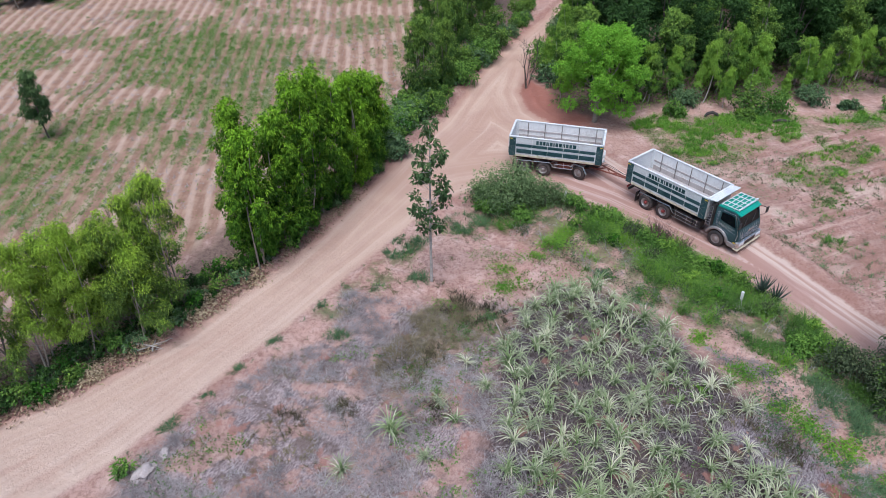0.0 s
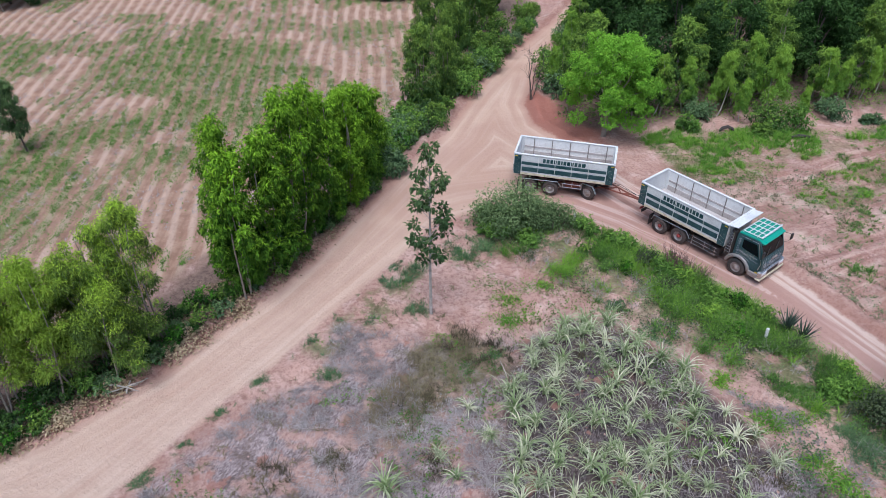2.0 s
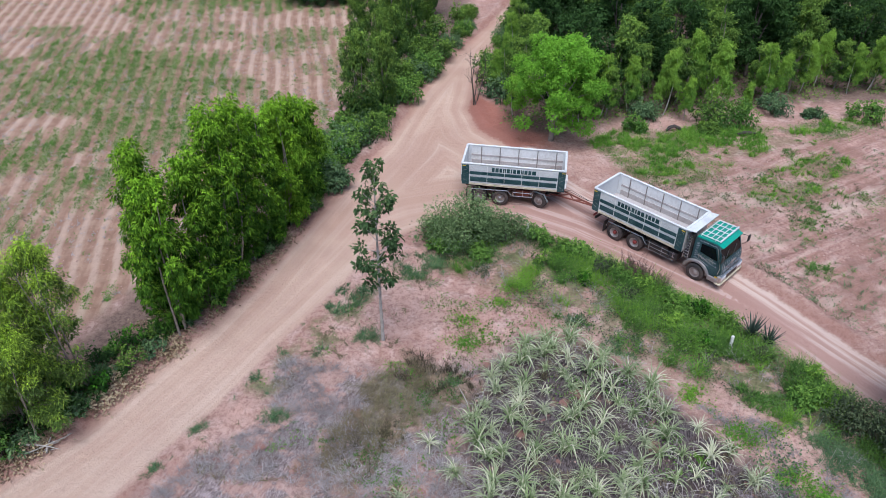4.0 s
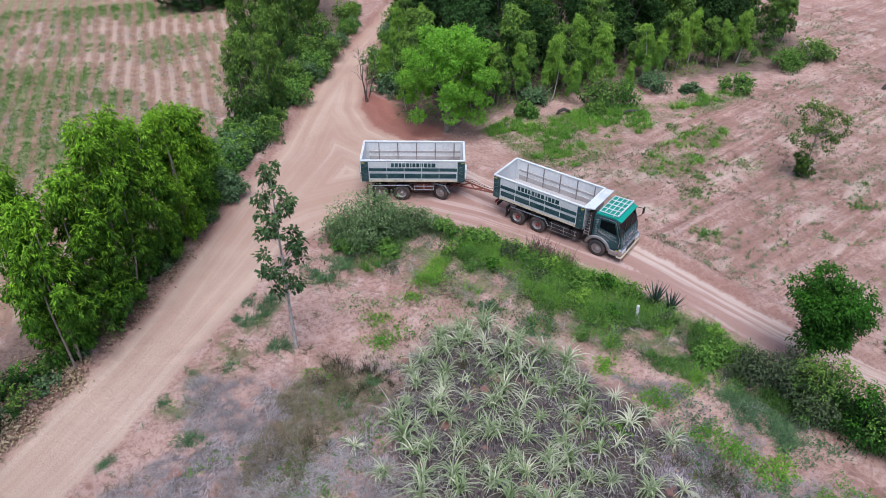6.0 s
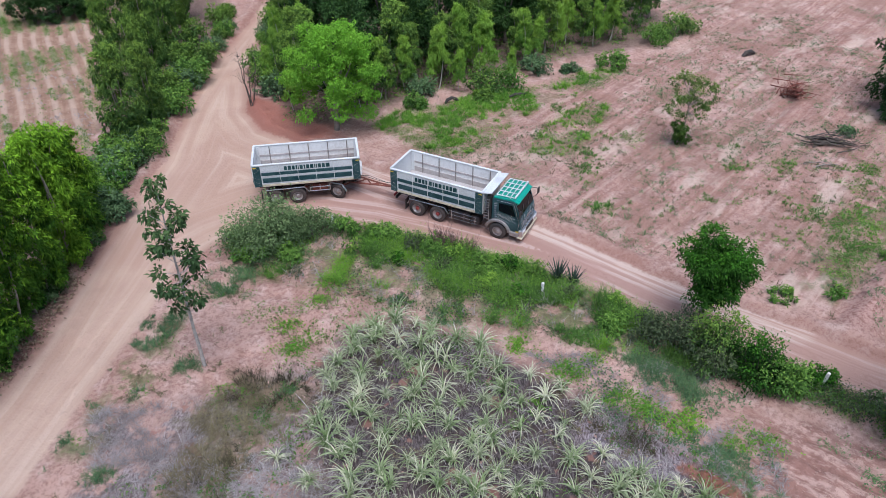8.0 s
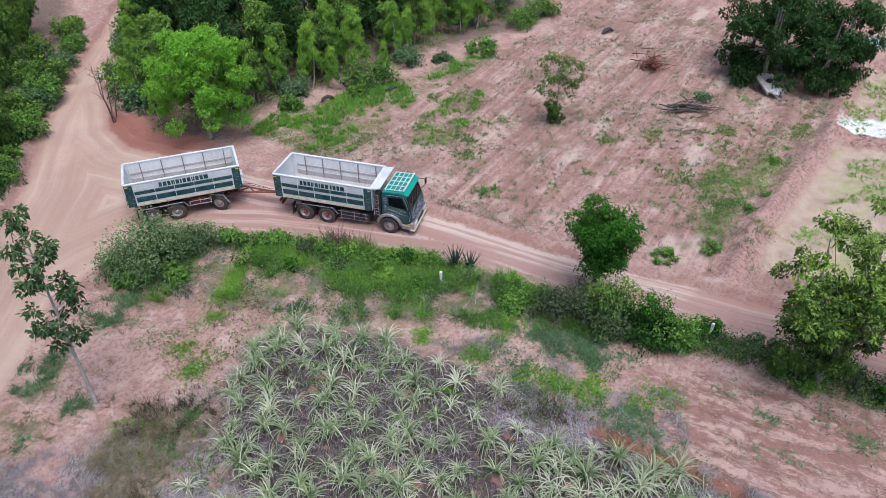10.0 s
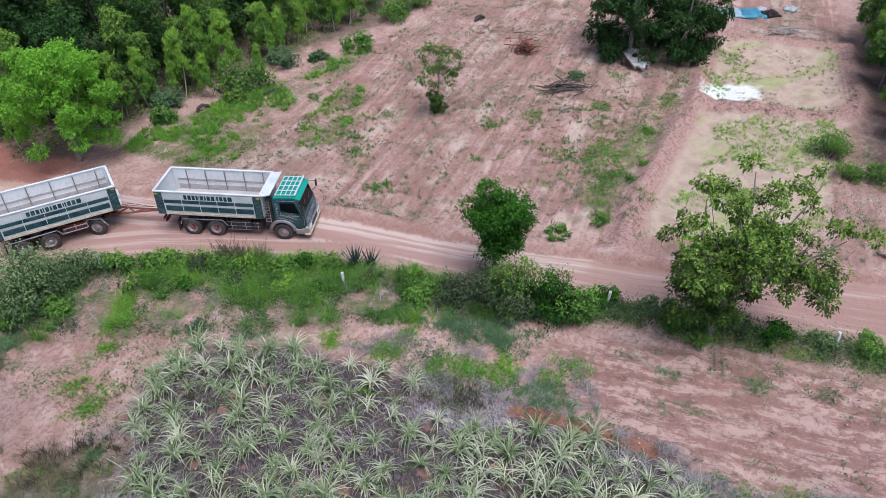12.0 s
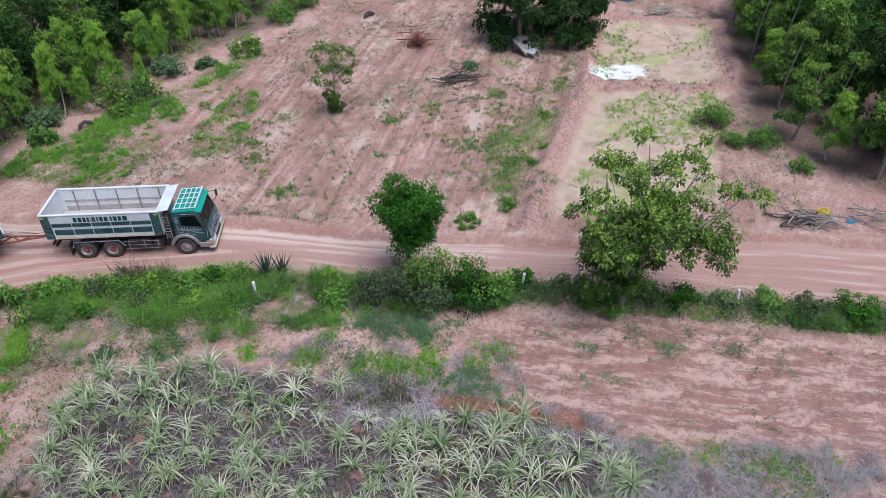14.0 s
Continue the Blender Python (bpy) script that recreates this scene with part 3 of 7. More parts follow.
def blades(at, way, length, width, young, rng, droop=0.8, steps=4):
    """Arching grass blades, tapered, of several short pieces each."""
    n = len(at)
    length, width = np.broadcast_to(length, n).astype(float), np.broadcast_to(width, n).astype(float)
    side = unit(np.cross(way, np.array([0, 0, 1.0]) + rng.normal(0, 0.1, (n, 3))))
    rows, p, d = [], at.copy(), way.copy()
    for i in range(steps + 1):
        w = width * (1 - (i / steps) ** 1.6) * 0.5 + 0.002
        rows.append(np.stack([p - side * w[:, None], p + side * w[:, None]], 1))
        p = p + d * (length / steps)[:, None]
        d = unit(d + np.array([0, 0, -1.0]) * (droop / steps) * rng.uniform(0.6, 1.4, (n, 1)))
    v = np.stack(rows, 1).reshape(-1, 3)
    per = (steps + 1) * 2
    b = np.arange(n)[:, None] * per
    f = []
    for i in range(steps):
        k = i * 2
        f += [b + [k, k + 1, k + 3], b + [k, k + 3, k + 2]]
    return v, np.concatenate(f, 1).reshape(-1, 3), np.repeat(np.broadcast_to(young, n), per)


def joined(lots):
    vs, fs, ys, base = [], [], [], 0
    for v, f, y in lots:
        vs.append(v), fs.append(f + base), ys.append(y)
        base += len(v)
    return np.concatenate(vs), np.concatenate(fs), np.concatenate(ys)


def leaf_mesh(name, lot, mat):
    v, f, y = lot
    me = bpy.data.meshes.new(name)
    fill(me, v, f)
    me.attributes.new("young", "FLOAT", "POINT").data.foreach_set("value", np.asarray(y, np.float32))
    me.materials.append(mat)
    return me


def tube_arrays(points, radii, sides=7):
    points, radii = np.asarray(points, float), np.asarray(radii, float)
    way = unit(np.gradient(points, axis=0))
    ref = np.where(np.abs(way[:, 2:3]) > 0.9, [[1.0, 0, 0]], [[0, 0, 1.0]])
    a = unit(np.cross(way, ref))
    b = np.cross(way, a)
    ang = np.arange(sides) * 2 * math.pi / sides
    ring = points[:, None] + radii[:, None, None] * (a[:, None] * np.cos(ang)[None, :, None] + b[:, None] * np.sin(ang)[None, :, None])
    v = ring.reshape(-1, 3)
    f = []
    for i in range(len(points) - 1):
        for j in range(sides):
            k = (j + 1) % sides
            p, q, r, s = i * sides + j, i * sides + k, (i + 1) * sides + k, (i + 1) * sides + j
            f += [(p, q, r), (p, r, s)]
    return v, np.array(f), np.zeros(len(v))


def wood_mesh(name, tubes, mat):
    v, f, _ = joined([tube_arrays(*t) for t in tubes])
    me = bpy.data.meshes.new(name)
    fill(me, v, f)
    me.polygons.foreach_set("use_smooth", np.ones(len(f), bool))
    me.materials.append(mat)
    return me


def bent(a, b, rng, bow=0.08, steps=6):
    a, b = np.asarray(a, float), np.asarray(b, float)
    s = np.linspace(0, 1, steps)[:, None]
    length = np.linalg.norm(b - a)
    off = rng.normal(0, bow * length, 3)
    return a + (b - a) * s + off * np.sin(s * math.pi) + rng.normal(0, bow * length * 0.12, (steps, 3)) * (s > 0)


def thing(name, label, cat, x, y, z=None, group="", turn=0.0):
    ob = new(name)
    ob.empty_display_size = 0.3
    ob.matrix_basis = pose(x, y, gz(x, y) if z is None else z, 0, 0, turn)
    return tagged(ob, label, cat, group)


def child(name, me, parent, label=""):
    ob = new(name, me)
    ob.parent = parent
    return tagged(ob, label)


def crown_leaves(clumps, count, length, width, droop, rng, outward=0.8, fresh=0.7, loose=0.35):
    """Leaves in many small sprays set through the clumps (centre, radii); the outer and upper ones take the lighter
    young colour.
    """
    lots = []
    weight = np.array([np.prod(np.asarray(r)) ** (2 / 3) for _, r in clumps])
    share = np.maximum(4, (weight / weight.sum() * count / 7)).astype(int)
    top = max(c[2] + r[2] for c, r in clumps)
    low = min(c[2] - r[2] for c, r in clumps)
    for (c, r), k in zip(clumps, share):
        c, r = np.asarray(c, float), np.asarray(r, float)
        d = unit(rng.normal(0, 1, (k, 3)))
        depth = rng.uniform(0.25, 1.0, (k, 1)) ** 0.55 * rng.uniform(0.85, 1.15, (k, 1))
        spray = c + d * r * depth
        for _ in range(7):
            at = spray + rng.normal(0, loose, (k, 3)) * min(r) * 0.42
            way = unit(d * outward + rng.normal(0, 0.6, (k, 3)) + np.array([0, 0, -droop]))
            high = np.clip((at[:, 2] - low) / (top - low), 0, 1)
            # lighter upward and outward: new growth, plus sunlit crown tops put into the colour
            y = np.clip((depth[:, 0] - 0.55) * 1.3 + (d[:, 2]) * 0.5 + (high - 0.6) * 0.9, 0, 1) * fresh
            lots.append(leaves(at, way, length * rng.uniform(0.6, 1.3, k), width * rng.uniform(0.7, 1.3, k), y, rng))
    return joined(lots)


def tree(name, label, x, y, h, style, rng, group="", trunk_mat=None, turn=0.0, leaf_mat=None):
    """A tree of one of several habits: trunk with limbs, and a crown of small leaves."""
    ob = thing(name, label, "tree", x, y, group=group, turn=turn)
    tubes, clumps = [], []
    if style == "row":  # tall narrow, hanging foliage nearly to the ground, several stems
        for i in range(3):
            foot = np.array([rng.uniform(-0.3, 0.3), rng.uniform(-0.3, 0.3), -0.1])
            head = np.array([rng.uniform(-0.6, 0.6), rng.uniform(-0.6, 0.6), h * rng.uniform(0.8, 0.95)])
            tubes.append((bent(foot, head, rng, 0.02, 8), np.linspace(0.065, 0.02, 8)))
        for i in range(62):
            s = (i + rng.uniform(0, 1)) / 62
            z = h * (0.10 + 0.84 * s)
            reach = 1.38 * (math.sin(min(1.0, 0.25 + s * 0.9) * math.pi * 0.82) ** 0.7) * (1.0 if s < 0.75 else 1.35 - s * 0.55)
            a = rng.uniform(0, 2 * math.pi)
            k = reach * rng.uniform(0.3, 0.95)
            clumps.append(((k * math.cos(a), k * math.sin(a), z), (0.40 * rng.uniform(0.7, 1.4), 0.40 * rng.uniform(0.7, 1.4), 0.55 * rng.uniform(0.7, 1.4))))
        clumps.append(((0, 0, h * 0.94), (0.5, 0.5, h * 0.07)))
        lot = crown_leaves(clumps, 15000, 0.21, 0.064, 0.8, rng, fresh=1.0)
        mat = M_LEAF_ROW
    elif style == "willow":  # feathery, open, hanging
        for i in range(3):
            foot = np.array([rng.uniform(-0.6, 0.6), rng.uniform(-0.6, 0.6), -0.1])
            head = np.array([rng.uniform(-0.8, 0.8), rng.uniform(-0.8, 0.8), h * 0.9])
            tubes.append((bent(foot, head, rng, 0.03, 8), np.linspace(0.055, 0.012, 8)))
        for i in range(44):
            s = (i + rng.uniform(0, 1)) / 44
            a, z = rng.uniform(0, 2 * math.pi), h * (0.22 + 0.74 * s)
            k = 1.65 * (1.12 - s) ** 0.6 * rng.uniform(0.25, 1.0)
            r = rng.uniform(0.2, 0.46)
            c = (k * math.cos(a), k * math.sin(a), z)
            clumps.append((c, (r, r, r * 1.15)))
            if i % 3 == 0:
                tubes.append((bent((c[0] * 0.3, c[1] * 0.3, z * 0.8), c, rng, 0.06, 5), np.linspace(0.022, 0.006, 5), 4))
        lot = crown_leaves(clumps, 15000, 0.16, 0.04, 0.7, rng, outward=0.5, fresh=1.0, loose=0.6)
        mat = M_LEAF_LIGHT
    elif style == "broad":  # wide bright crown in rounded layers
        tubes.append((bent((0, 0, -0.1), (0.2, 0, h * 0.55), rng, 0.03, 7), np.linspace(0.22, 0.10, 7)))
        for i in range(64):
            a, s = rng.uniform(0, 2 * math.pi), rng.uniform(0, 1) ** 0.8
            z = h * (0.22 + 0.71 * s)
            k = h * 0.42 * math.sqrt(max(0.05, 1 - (abs(s - 0.32) / 0.75) ** 2)) * rng.uniform(0.35, 1.0)
            c = (k * math.cos(a), k * math.sin(a), z)
            r = h * rng.uniform(0.06, 0.105)
            clumps.append((c, (r, r, r * 0.62)))
            if i % 3 == 0:
                tubes.append((bent((0.1, 0, h * 0.3), c, rng, 0.06), np.linspace(0.07, 0.015, 6)))
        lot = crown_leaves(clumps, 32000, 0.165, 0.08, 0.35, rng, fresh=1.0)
        mat = M_LEAF_BRIGHT
    elif style == "round":  # dense dark ball-like crown with a ragged outline on a short stem
        tubes.append((bent((0, 0, -0.1), (0.05, 0.05, h * 0.5), rng, 0.02, 6), np.linspace(0.13, 0.07, 6)))
        for i in range(36):
            d = unit(rng.normal(0, 1, 3))
            c = np.array([0, 0, h * 0.64]) + d * np.array([h * 0.235, h * 0.235, h * 0.29]) * rng.uniform(0.4, 1.05)
            clumps.append((tuple(c), (h * 0.105, h * 0.105, h * 0.075)))
            if i % 3 == 0:
                tubes.append((bent((0.03, 0.03, h * 0.34), c, rng, 0.06), np.linspace(0.045, 0.01, 6)))
        lot = crown_leaves(clumps, 21000, 0.15, 0.065, 0.35, rng, outward=0.9, fresh=0.7, loose=0.35)
        mat = M_LEAF_ROUND
    elif style == "wood":  # forest tree, irregular
        tubes.append((bent((0, 0, -0.1), (rng.uniform(-0.5, 0.5), rng.uniform(-0.5, 0.5), h * 0.85), rng, 0.03, 8), np.linspace(0.13, 0.03, 8)))
        for i in range(38):
            a, s = rng.uniform(0, 2 * math.pi), rng.uniform(0, 1)
            z = h * (0.22 + 0.74 * s)
            k = h * 0.26 * (1.12 - s) ** 0.5 * rng.uniform(0.15, 1.0)
            c = (k * math.cos(a), k * math.sin(a), z)
            r = h * rng.uniform(0.045, 0.085)
            clumps.append((c, (r, r, r * 0.85)))
            if i % 4 == 0:
                tubes.append((bent((0, 0, z * 0.7), c, rng, 0.05), np.linspace(0.04, 0.01, 6)))
        lot = crown_leaves(clumps, 7800, 0.24, 0.085, 0.6, rng, fresh=1.0)
        mat = M_LEAF_WOOD
    elif style == "dark":  # heavy dark shade tree, foliage to the ground
        tubes.append((bent((0, 0, -0.1), (0, 0, h * 0.7), rng, 0.03, 8), np.linspace(0.22, 0.06, 8)))
        for i in range(34):
            a, s = rng.uniform(0, 2 * math.pi), rng.uniform(0, 1)
            z = h * (0.10 + 0.82 * s)
            k = h * 0.36 * math.sqrt(max(0.05, 1 - (abs(s - 0.4) / 0.7) ** 2)) * rng.uniform(0.4, 1.0)
            c = (k * math.cos(a), k * math.sin(a), z)
            r = h * rng.uniform(0.07, 0.125)
            clumps.append((c, (r, r, r * 0.75)))
            if i % 4 == 0:
                tubes.append((bent((0, 0, h * 0.3), c, rng, 0.05), np.linspace(0.08, 0.015, 6)))
        lot = crown_leaves(clumps, 9000, 0.28, 0.13, 0.45, rng, fresh=0.8)
        mat = M_LEAF_DARK
    elif style == "yellow":  # young drooping yellow-green tree
        tubes.append((bent((0, 0, -0.1), (rng.uniform(-0.4, 0.4), rng.uniform(-0.4, 0.4), h * 0.92), rng, 0.03, 8), np.linspace(0.07, 0.015, 8)))
        for i in range(26):
            a, s = rng.uniform(0, 2 * math.pi), (i + rng.uniform(0, 1)) / 26
            z = h * (0.28 + 0.66 * s)
            k = h * 0.19 * (1.2 - s) * rng.uniform(0.4, 1.0)
            clumps.append(((k * math.cos(a), k * math.sin(a), z), (h * 0.06, h * 0.06, h * 0.075)))
        lot = crown_leaves(clumps, 6200, 0.22, 0.055, 1.0, rng, fresh=1.0, loose=0.5)
        mat = M_LEAF_YELLOW
    child("trunk", wood_mesh("trunk", tubes, trunk_mat or M_BARK), ob)
    child("crown", leaf_mesh("crown", lot, leaf_mat or mat), ob)
    return ob


def shrub(name, label, x, y, size, rng, mat, count=1500, leaf=0.16, droop=0.25, group="", cat="shrub", turn=0.0, stem_mat=None):
    """A leafy bush: stems from one foot and sprays of leaves over a lumpy form of the given size (x, y, height)."""
    sx, sy, h = size
    ob = thing(name, label, cat, x, y, group=group, turn=turn)
    tubes, clumps = [], []
    n = max(6, int(5 + 5 * max(sx, sy)))
    for i in range(n):
        a, k = rng.uniform(0, 2 * math.pi), rng.uniform(0, 1) ** 0.5
        c = np.array([sx * 0.40 * k * math.cos(a), sy * 0.40 * k * math.sin(a), h * rng.uniform(0.25, 0.82) * (1.15 - 0.55 * k)])
        r = min(sx, sy, h) * rng.uniform(0.22, 0.32)
        clumps.append((tuple(c), (r, r, r * 0.85)))
        tubes.append((bent((c[0] * 0.35, c[1] * 0.35, -0.05), c, rng, 0.07, 5), np.linspace(0.03, 0.008, 5), 5))
    child("stem", wood_mesh("stem", tubes, stem_mat or M_BARK_DARK), ob)
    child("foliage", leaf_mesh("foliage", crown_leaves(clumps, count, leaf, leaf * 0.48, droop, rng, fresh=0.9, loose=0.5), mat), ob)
    return ob


def scatter(name, label, cat, spots, make, mat):
    """One object of uncountable small plants: make(points, rng) gives leaves for all the spots at once."""
    x, y = spots
    at = np.stack([x, y, ground_height(x, y)], 1)
    return tagged(new(name, leaf_mesh(name, make(at, RNG), mat)), label, cat, kind="stuff")


def spots_in(area, per_m2, keep=None):
    p = np.array(area)
    lo, hi = p.min(0), p.max(0)
    n = int(np.prod(hi - lo) * per_m2)
    x, y = RNG.uniform(lo[0], hi[0], n), RNG.uniform(lo[1], hi[1], n)
    ok = (outline_distance(area, x, y) < 0) & (outline_distance(ROAD, x, y) > 0.15)
    if keep is not None:
        ok &= keep(x, y)
    return x[ok], y[ok]


def weed_clumps(leaf=0.16, height=0.30, spread=0.22, count=14, fresh=0.9, droop=0.1):
    def make(at, rng):
        lots = []
        size = rng.uniform(0.55, 1.35, (len(at), 1)) * (0.45 + 1.15 * value_noise(at[:, 0], at[:, 1], 1.1, 75))[:, None]
        tone = np.clip(rng.uniform(-0.15, 0.45, len(at)) + 1.5 * (value_noise(at[:, 0], at[:, 1], 1.6, 71) - 0.3), 0, 1)
        for _ in range(count):
            off = rng.normal(0, spread, (len(at), 3)) * size
            off[:, 2] = np.abs(rng.uniform(0.1, 1.0, len(at))) * height * size[:, 0]
            way = unit(np.stack([off[:, 0], off[:, 1], np.full(len(at), 0.12)], 1) + rng.normal(0, 0.25, (len(at), 3)) + np.array([0, 0, -droop]))
            lots.append(leaves(at + off, way, leaf * rng.uniform(0.6, 1.3, len(at)), leaf * 0.55, np.clip(tone * fresh + rng.normal(0, 0.15, len(at)), 0, 1), rng, up=1.6))
        return joined(lots)
    return make


def blade_tufts(length=0.35, width=0.02, count=9, lean=0.7, droop=0.8, fresh=0.8, steps=2):
    def make(at, rng):
        lots = []
        size = rng.uniform(0.5, 1.4, len(at)) * (0.55 + 0.95 * value_noise(at[:, 0], at[:, 1], 1.4, 76))
        for _ in range(count):
            way = unit(rng.normal(0, lean, (len(at), 3)) * [1, 1, 0.2] + np.array([0, 0, 1.0]))
            foot = at + rng.normal(0, 0.06, (len(at), 3)) * [1, 1, 0]
            lots.append(blades(foot, way, length * size * rng.uniform(0.6, 1.2, len(at)), width, np.clip(rng.uniform(-0.2, fresh, len(at)) + 0.9 * (value_noise(at[:, 0], at[:, 1], 1.3, 72) - 0.5), 0, 1), rng, droop, steps))
        return joined(lots)
    return make

# ---- trees and shrubs along the main road ----
ROW = "roadside acacia row"
for i, (x, y, h) in enumerate(((-11.0, 33.6, 9.8), (-10.4, 32.3, 8.6), (-9.2, 34.6, 8.6), (-8.4, 36.2, 10.0), (-7.7, 37.8, 9.8), (-7.0, 39.4, 8.6), (-6.1, 41.4, 8.0), (-5.4, 42.9, 7.6), (-5.0, 44.3, 6.9))):
    tree("acacia_tree", "tall narrow green acacia with hanging leaves beside the road", x, y, h, "row", np.random.default_rng(20 + i), ROW, M_BARK, 40 * i)
for i, (x, y, h) in enumerate(((-14.2, 28.8, 8.6), (-15.2, 28.4, 7.6), (-15.9, 26.8, 7.4), (-16.8, 27.6, 6.0), (-17.2, 25.6, 7.7), (-18.3, 26.2, 7.0), (-18.6, 24.4, 7.8), (-20.2, 23.6, 7.8), (-21.6, 22.6, 8.0), (-15.0, 26.6, 5.4))):
    tree("eucalyptus_tree", "feathery yellow-green young eucalyptus with hanging twigs", x, y, h, "willow", np.random.default_rng(40 + i), "young roadside eucalyptus", M_BARK, 50 * i)
far_row = tree("acacia_tree", "tall acacia at the far end of the field edge", -1.7, 54.4, 7.4, "row", np.random.default_rng(60), ROW, M_BARK, leaf_mat=M_LEAF_WOOD)
for i, (x, y, s) in enumerate(((0.2, 57.0, 0.85), (0.2, 60.5, 0.95), (1.2, 64.5, 1.1), (0.2, 68.5, 1.2), (2.8, 69.5, 1.25), (1.4, 74.0, 1.25), (4.4, 74.5, 1.2), (5.6, 79.5, 1.3), (3.0, 80.5, 1.3), (-1.8, 66.0, 1.0))):
    copy_thing(far_row, pose(x, y, gz(x, y), 0, 0, 70 * i) @ Matrix.Diagonal((s * 0.75, s * 0.75, s, 1)))

tree("shade_tree", "broad bright green tree in rounded leafy layers", 12.0, 50.9, 8.0, "broad", np.random.default_rng(71))
tree("round_tree", "small dense dark green round-crowned roadside tree", 21.65, 23.65, 6.35, "round", np.random.default_rng(72))
tree("field_tree", "small dark tree standing alone in the field", -30.0, 48.6, 5.6, "yellow", np.random.default_rng(73), trunk_mat=M_BARK_DARK, leaf_mat=M_LEAF_TEAK)

# big trees standing round the handcart
dark = tree("mango_tree", "large dark shade tree with foliage hanging low", 51.6, 34.6, 9.0, "dark", np.random.default_rng(74), "dark shade trees")
for x, y, s in ((54.4, 31.2, 0.88), (56.5, 34.8, 1.0), (53.2, 37.0, 0.9), (56.8, 31.2, 0.7)):
    copy_thing(dark, pose(x, y, gz(x, y), 0, 0, 90 * s) @ Matrix.Diagonal((s, s, s, 1)))


def asymmetric_tree():
    rng = np.random.default_rng(75)
    ob = thing("spreading_tree", "open-crowned light green tree with forked limbs beside the road", "tree", 25.2, 13.7)
    tubes, clumps = [], []
    fork = np.array([0.4, -0.2, 2.4])
    tubes.append((bent((0, 0, -0.1), fork, rng, 0.03, 6), np.linspace(0.24, 0.17, 6), 9))
    # limbs reach out along the road; the crown hangs lower on the far end
    along_road, back = np.array([0.64, -0.77, 0]), np.array([0.77, 0.64, 0])
    for k in range(15):
        u = -2.3 + 6.3 * (k + rng.uniform(0.1, 0.9)) / 15
        head = along_road * u + back * rng.uniform(-2.4, 2.4) + [0, 0, rng.uniform(4.8, 7.9) - 0.10 * max(0, u - 2) ** 2]
        limb = bent(fork, head, rng, 0.07, 8)
        tubes.append((limb, np.linspace(0.10, 0.022, 8)))
        for j in range(9):
            c = limb[rng.integers(3, 8)] + np.clip(rng.normal(0, 0.85, 3), -1.3, 1.3) * [1, 1, 0.8]
            r = rng.uniform(0.28, 0.52)
            clumps.append((tuple(c), (r, r, r * 0.7)))
            if j % 2:
                tubes.append((bent(limb[rng.integers(3, 6)], c, rng, 0.06, 5), np.linspace(0.025, 0.008, 5), 5))
    for k in range(34):  # leafy skirt down to the hedge on the near end
        c = along_road * rng.uniform(-2.4, 0.6) + back * rng.uniform(-1.1, 1.1) + [0, 0, rng.uniform(1.5, 5.2)]
        clumps.append((tuple(c), (0.45, 0.45, 0.36)))
    for k in range(12):  # hanging sprays at the far end
        c = along_road * rng.uniform(2.4, 4.4) + back * rng.uniform(-1.4, 1.4) + [0, 0, rng.uniform(3.0, 5.0)]
        clumps.append((tuple(c), (0.42, 0.42, 0.42)))
        tubes.append((bent(along_road * 2.0 + [0, 0, 5.2], c, rng, 0.08, 5), np.linspace(0.025, 0.008, 5), 5))
    child("trunk", wood_mesh("trunk", tubes, M_BARK), ob)
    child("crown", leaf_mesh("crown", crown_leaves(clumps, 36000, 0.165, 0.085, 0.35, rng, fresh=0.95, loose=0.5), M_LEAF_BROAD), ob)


def slim_tree():
    rng = np.random.default_rng(76)
    ob = thing("slim_tree", "slender pale-stemmed tree with whorls of dark broad leaves", "tree", -0.65, 30.95)
    h = 9.6
    stem = bent((0, 0, -0.1), (0.05, 0.1, h), rng, 0.006, 10)
    tubes, clumps = [(stem, np.linspace(0.085, 0.02, 10), 8)], []
    for i, (z, reach) in enumerate(((3.5, 0.4), (4.2, 0.75), (4.6, 0.5), (5.2, 0.9), (5.6, 0.7), (6.2, 0.8), (6.9, 0.55), (7.3, 0.75), (7.7, 0.5), (8.2, 0.55), (8.8, 0.5), (9.5, 0.25), (4.9, 0.8), (6.5, 0.6), (7.9, 0.7))):
        for k in range(2):
            a = i * 2.4 + k * 3.0
            c = np.array([reach * math.cos(a), reach * math.sin(a), z + 0.12])
            tubes.append((bent((0, 0, z - 0.25), c, rng, 0.04, 4), np.linspace(0.018, 0.008, 4), 5))
            clumps.append((tuple(c), (0.30, 0.30, 0.20)))
    child("trunk", wood_mesh("trunk", tubes, M_BARK_PALE), ob)
    child("crown", leaf_mesh("crown", crown_leaves(clumps, 2200, 0.23, 0.11, 0.5, rng, fresh=0.8, loose=0.7), M_LEAF_TEAK), ob)


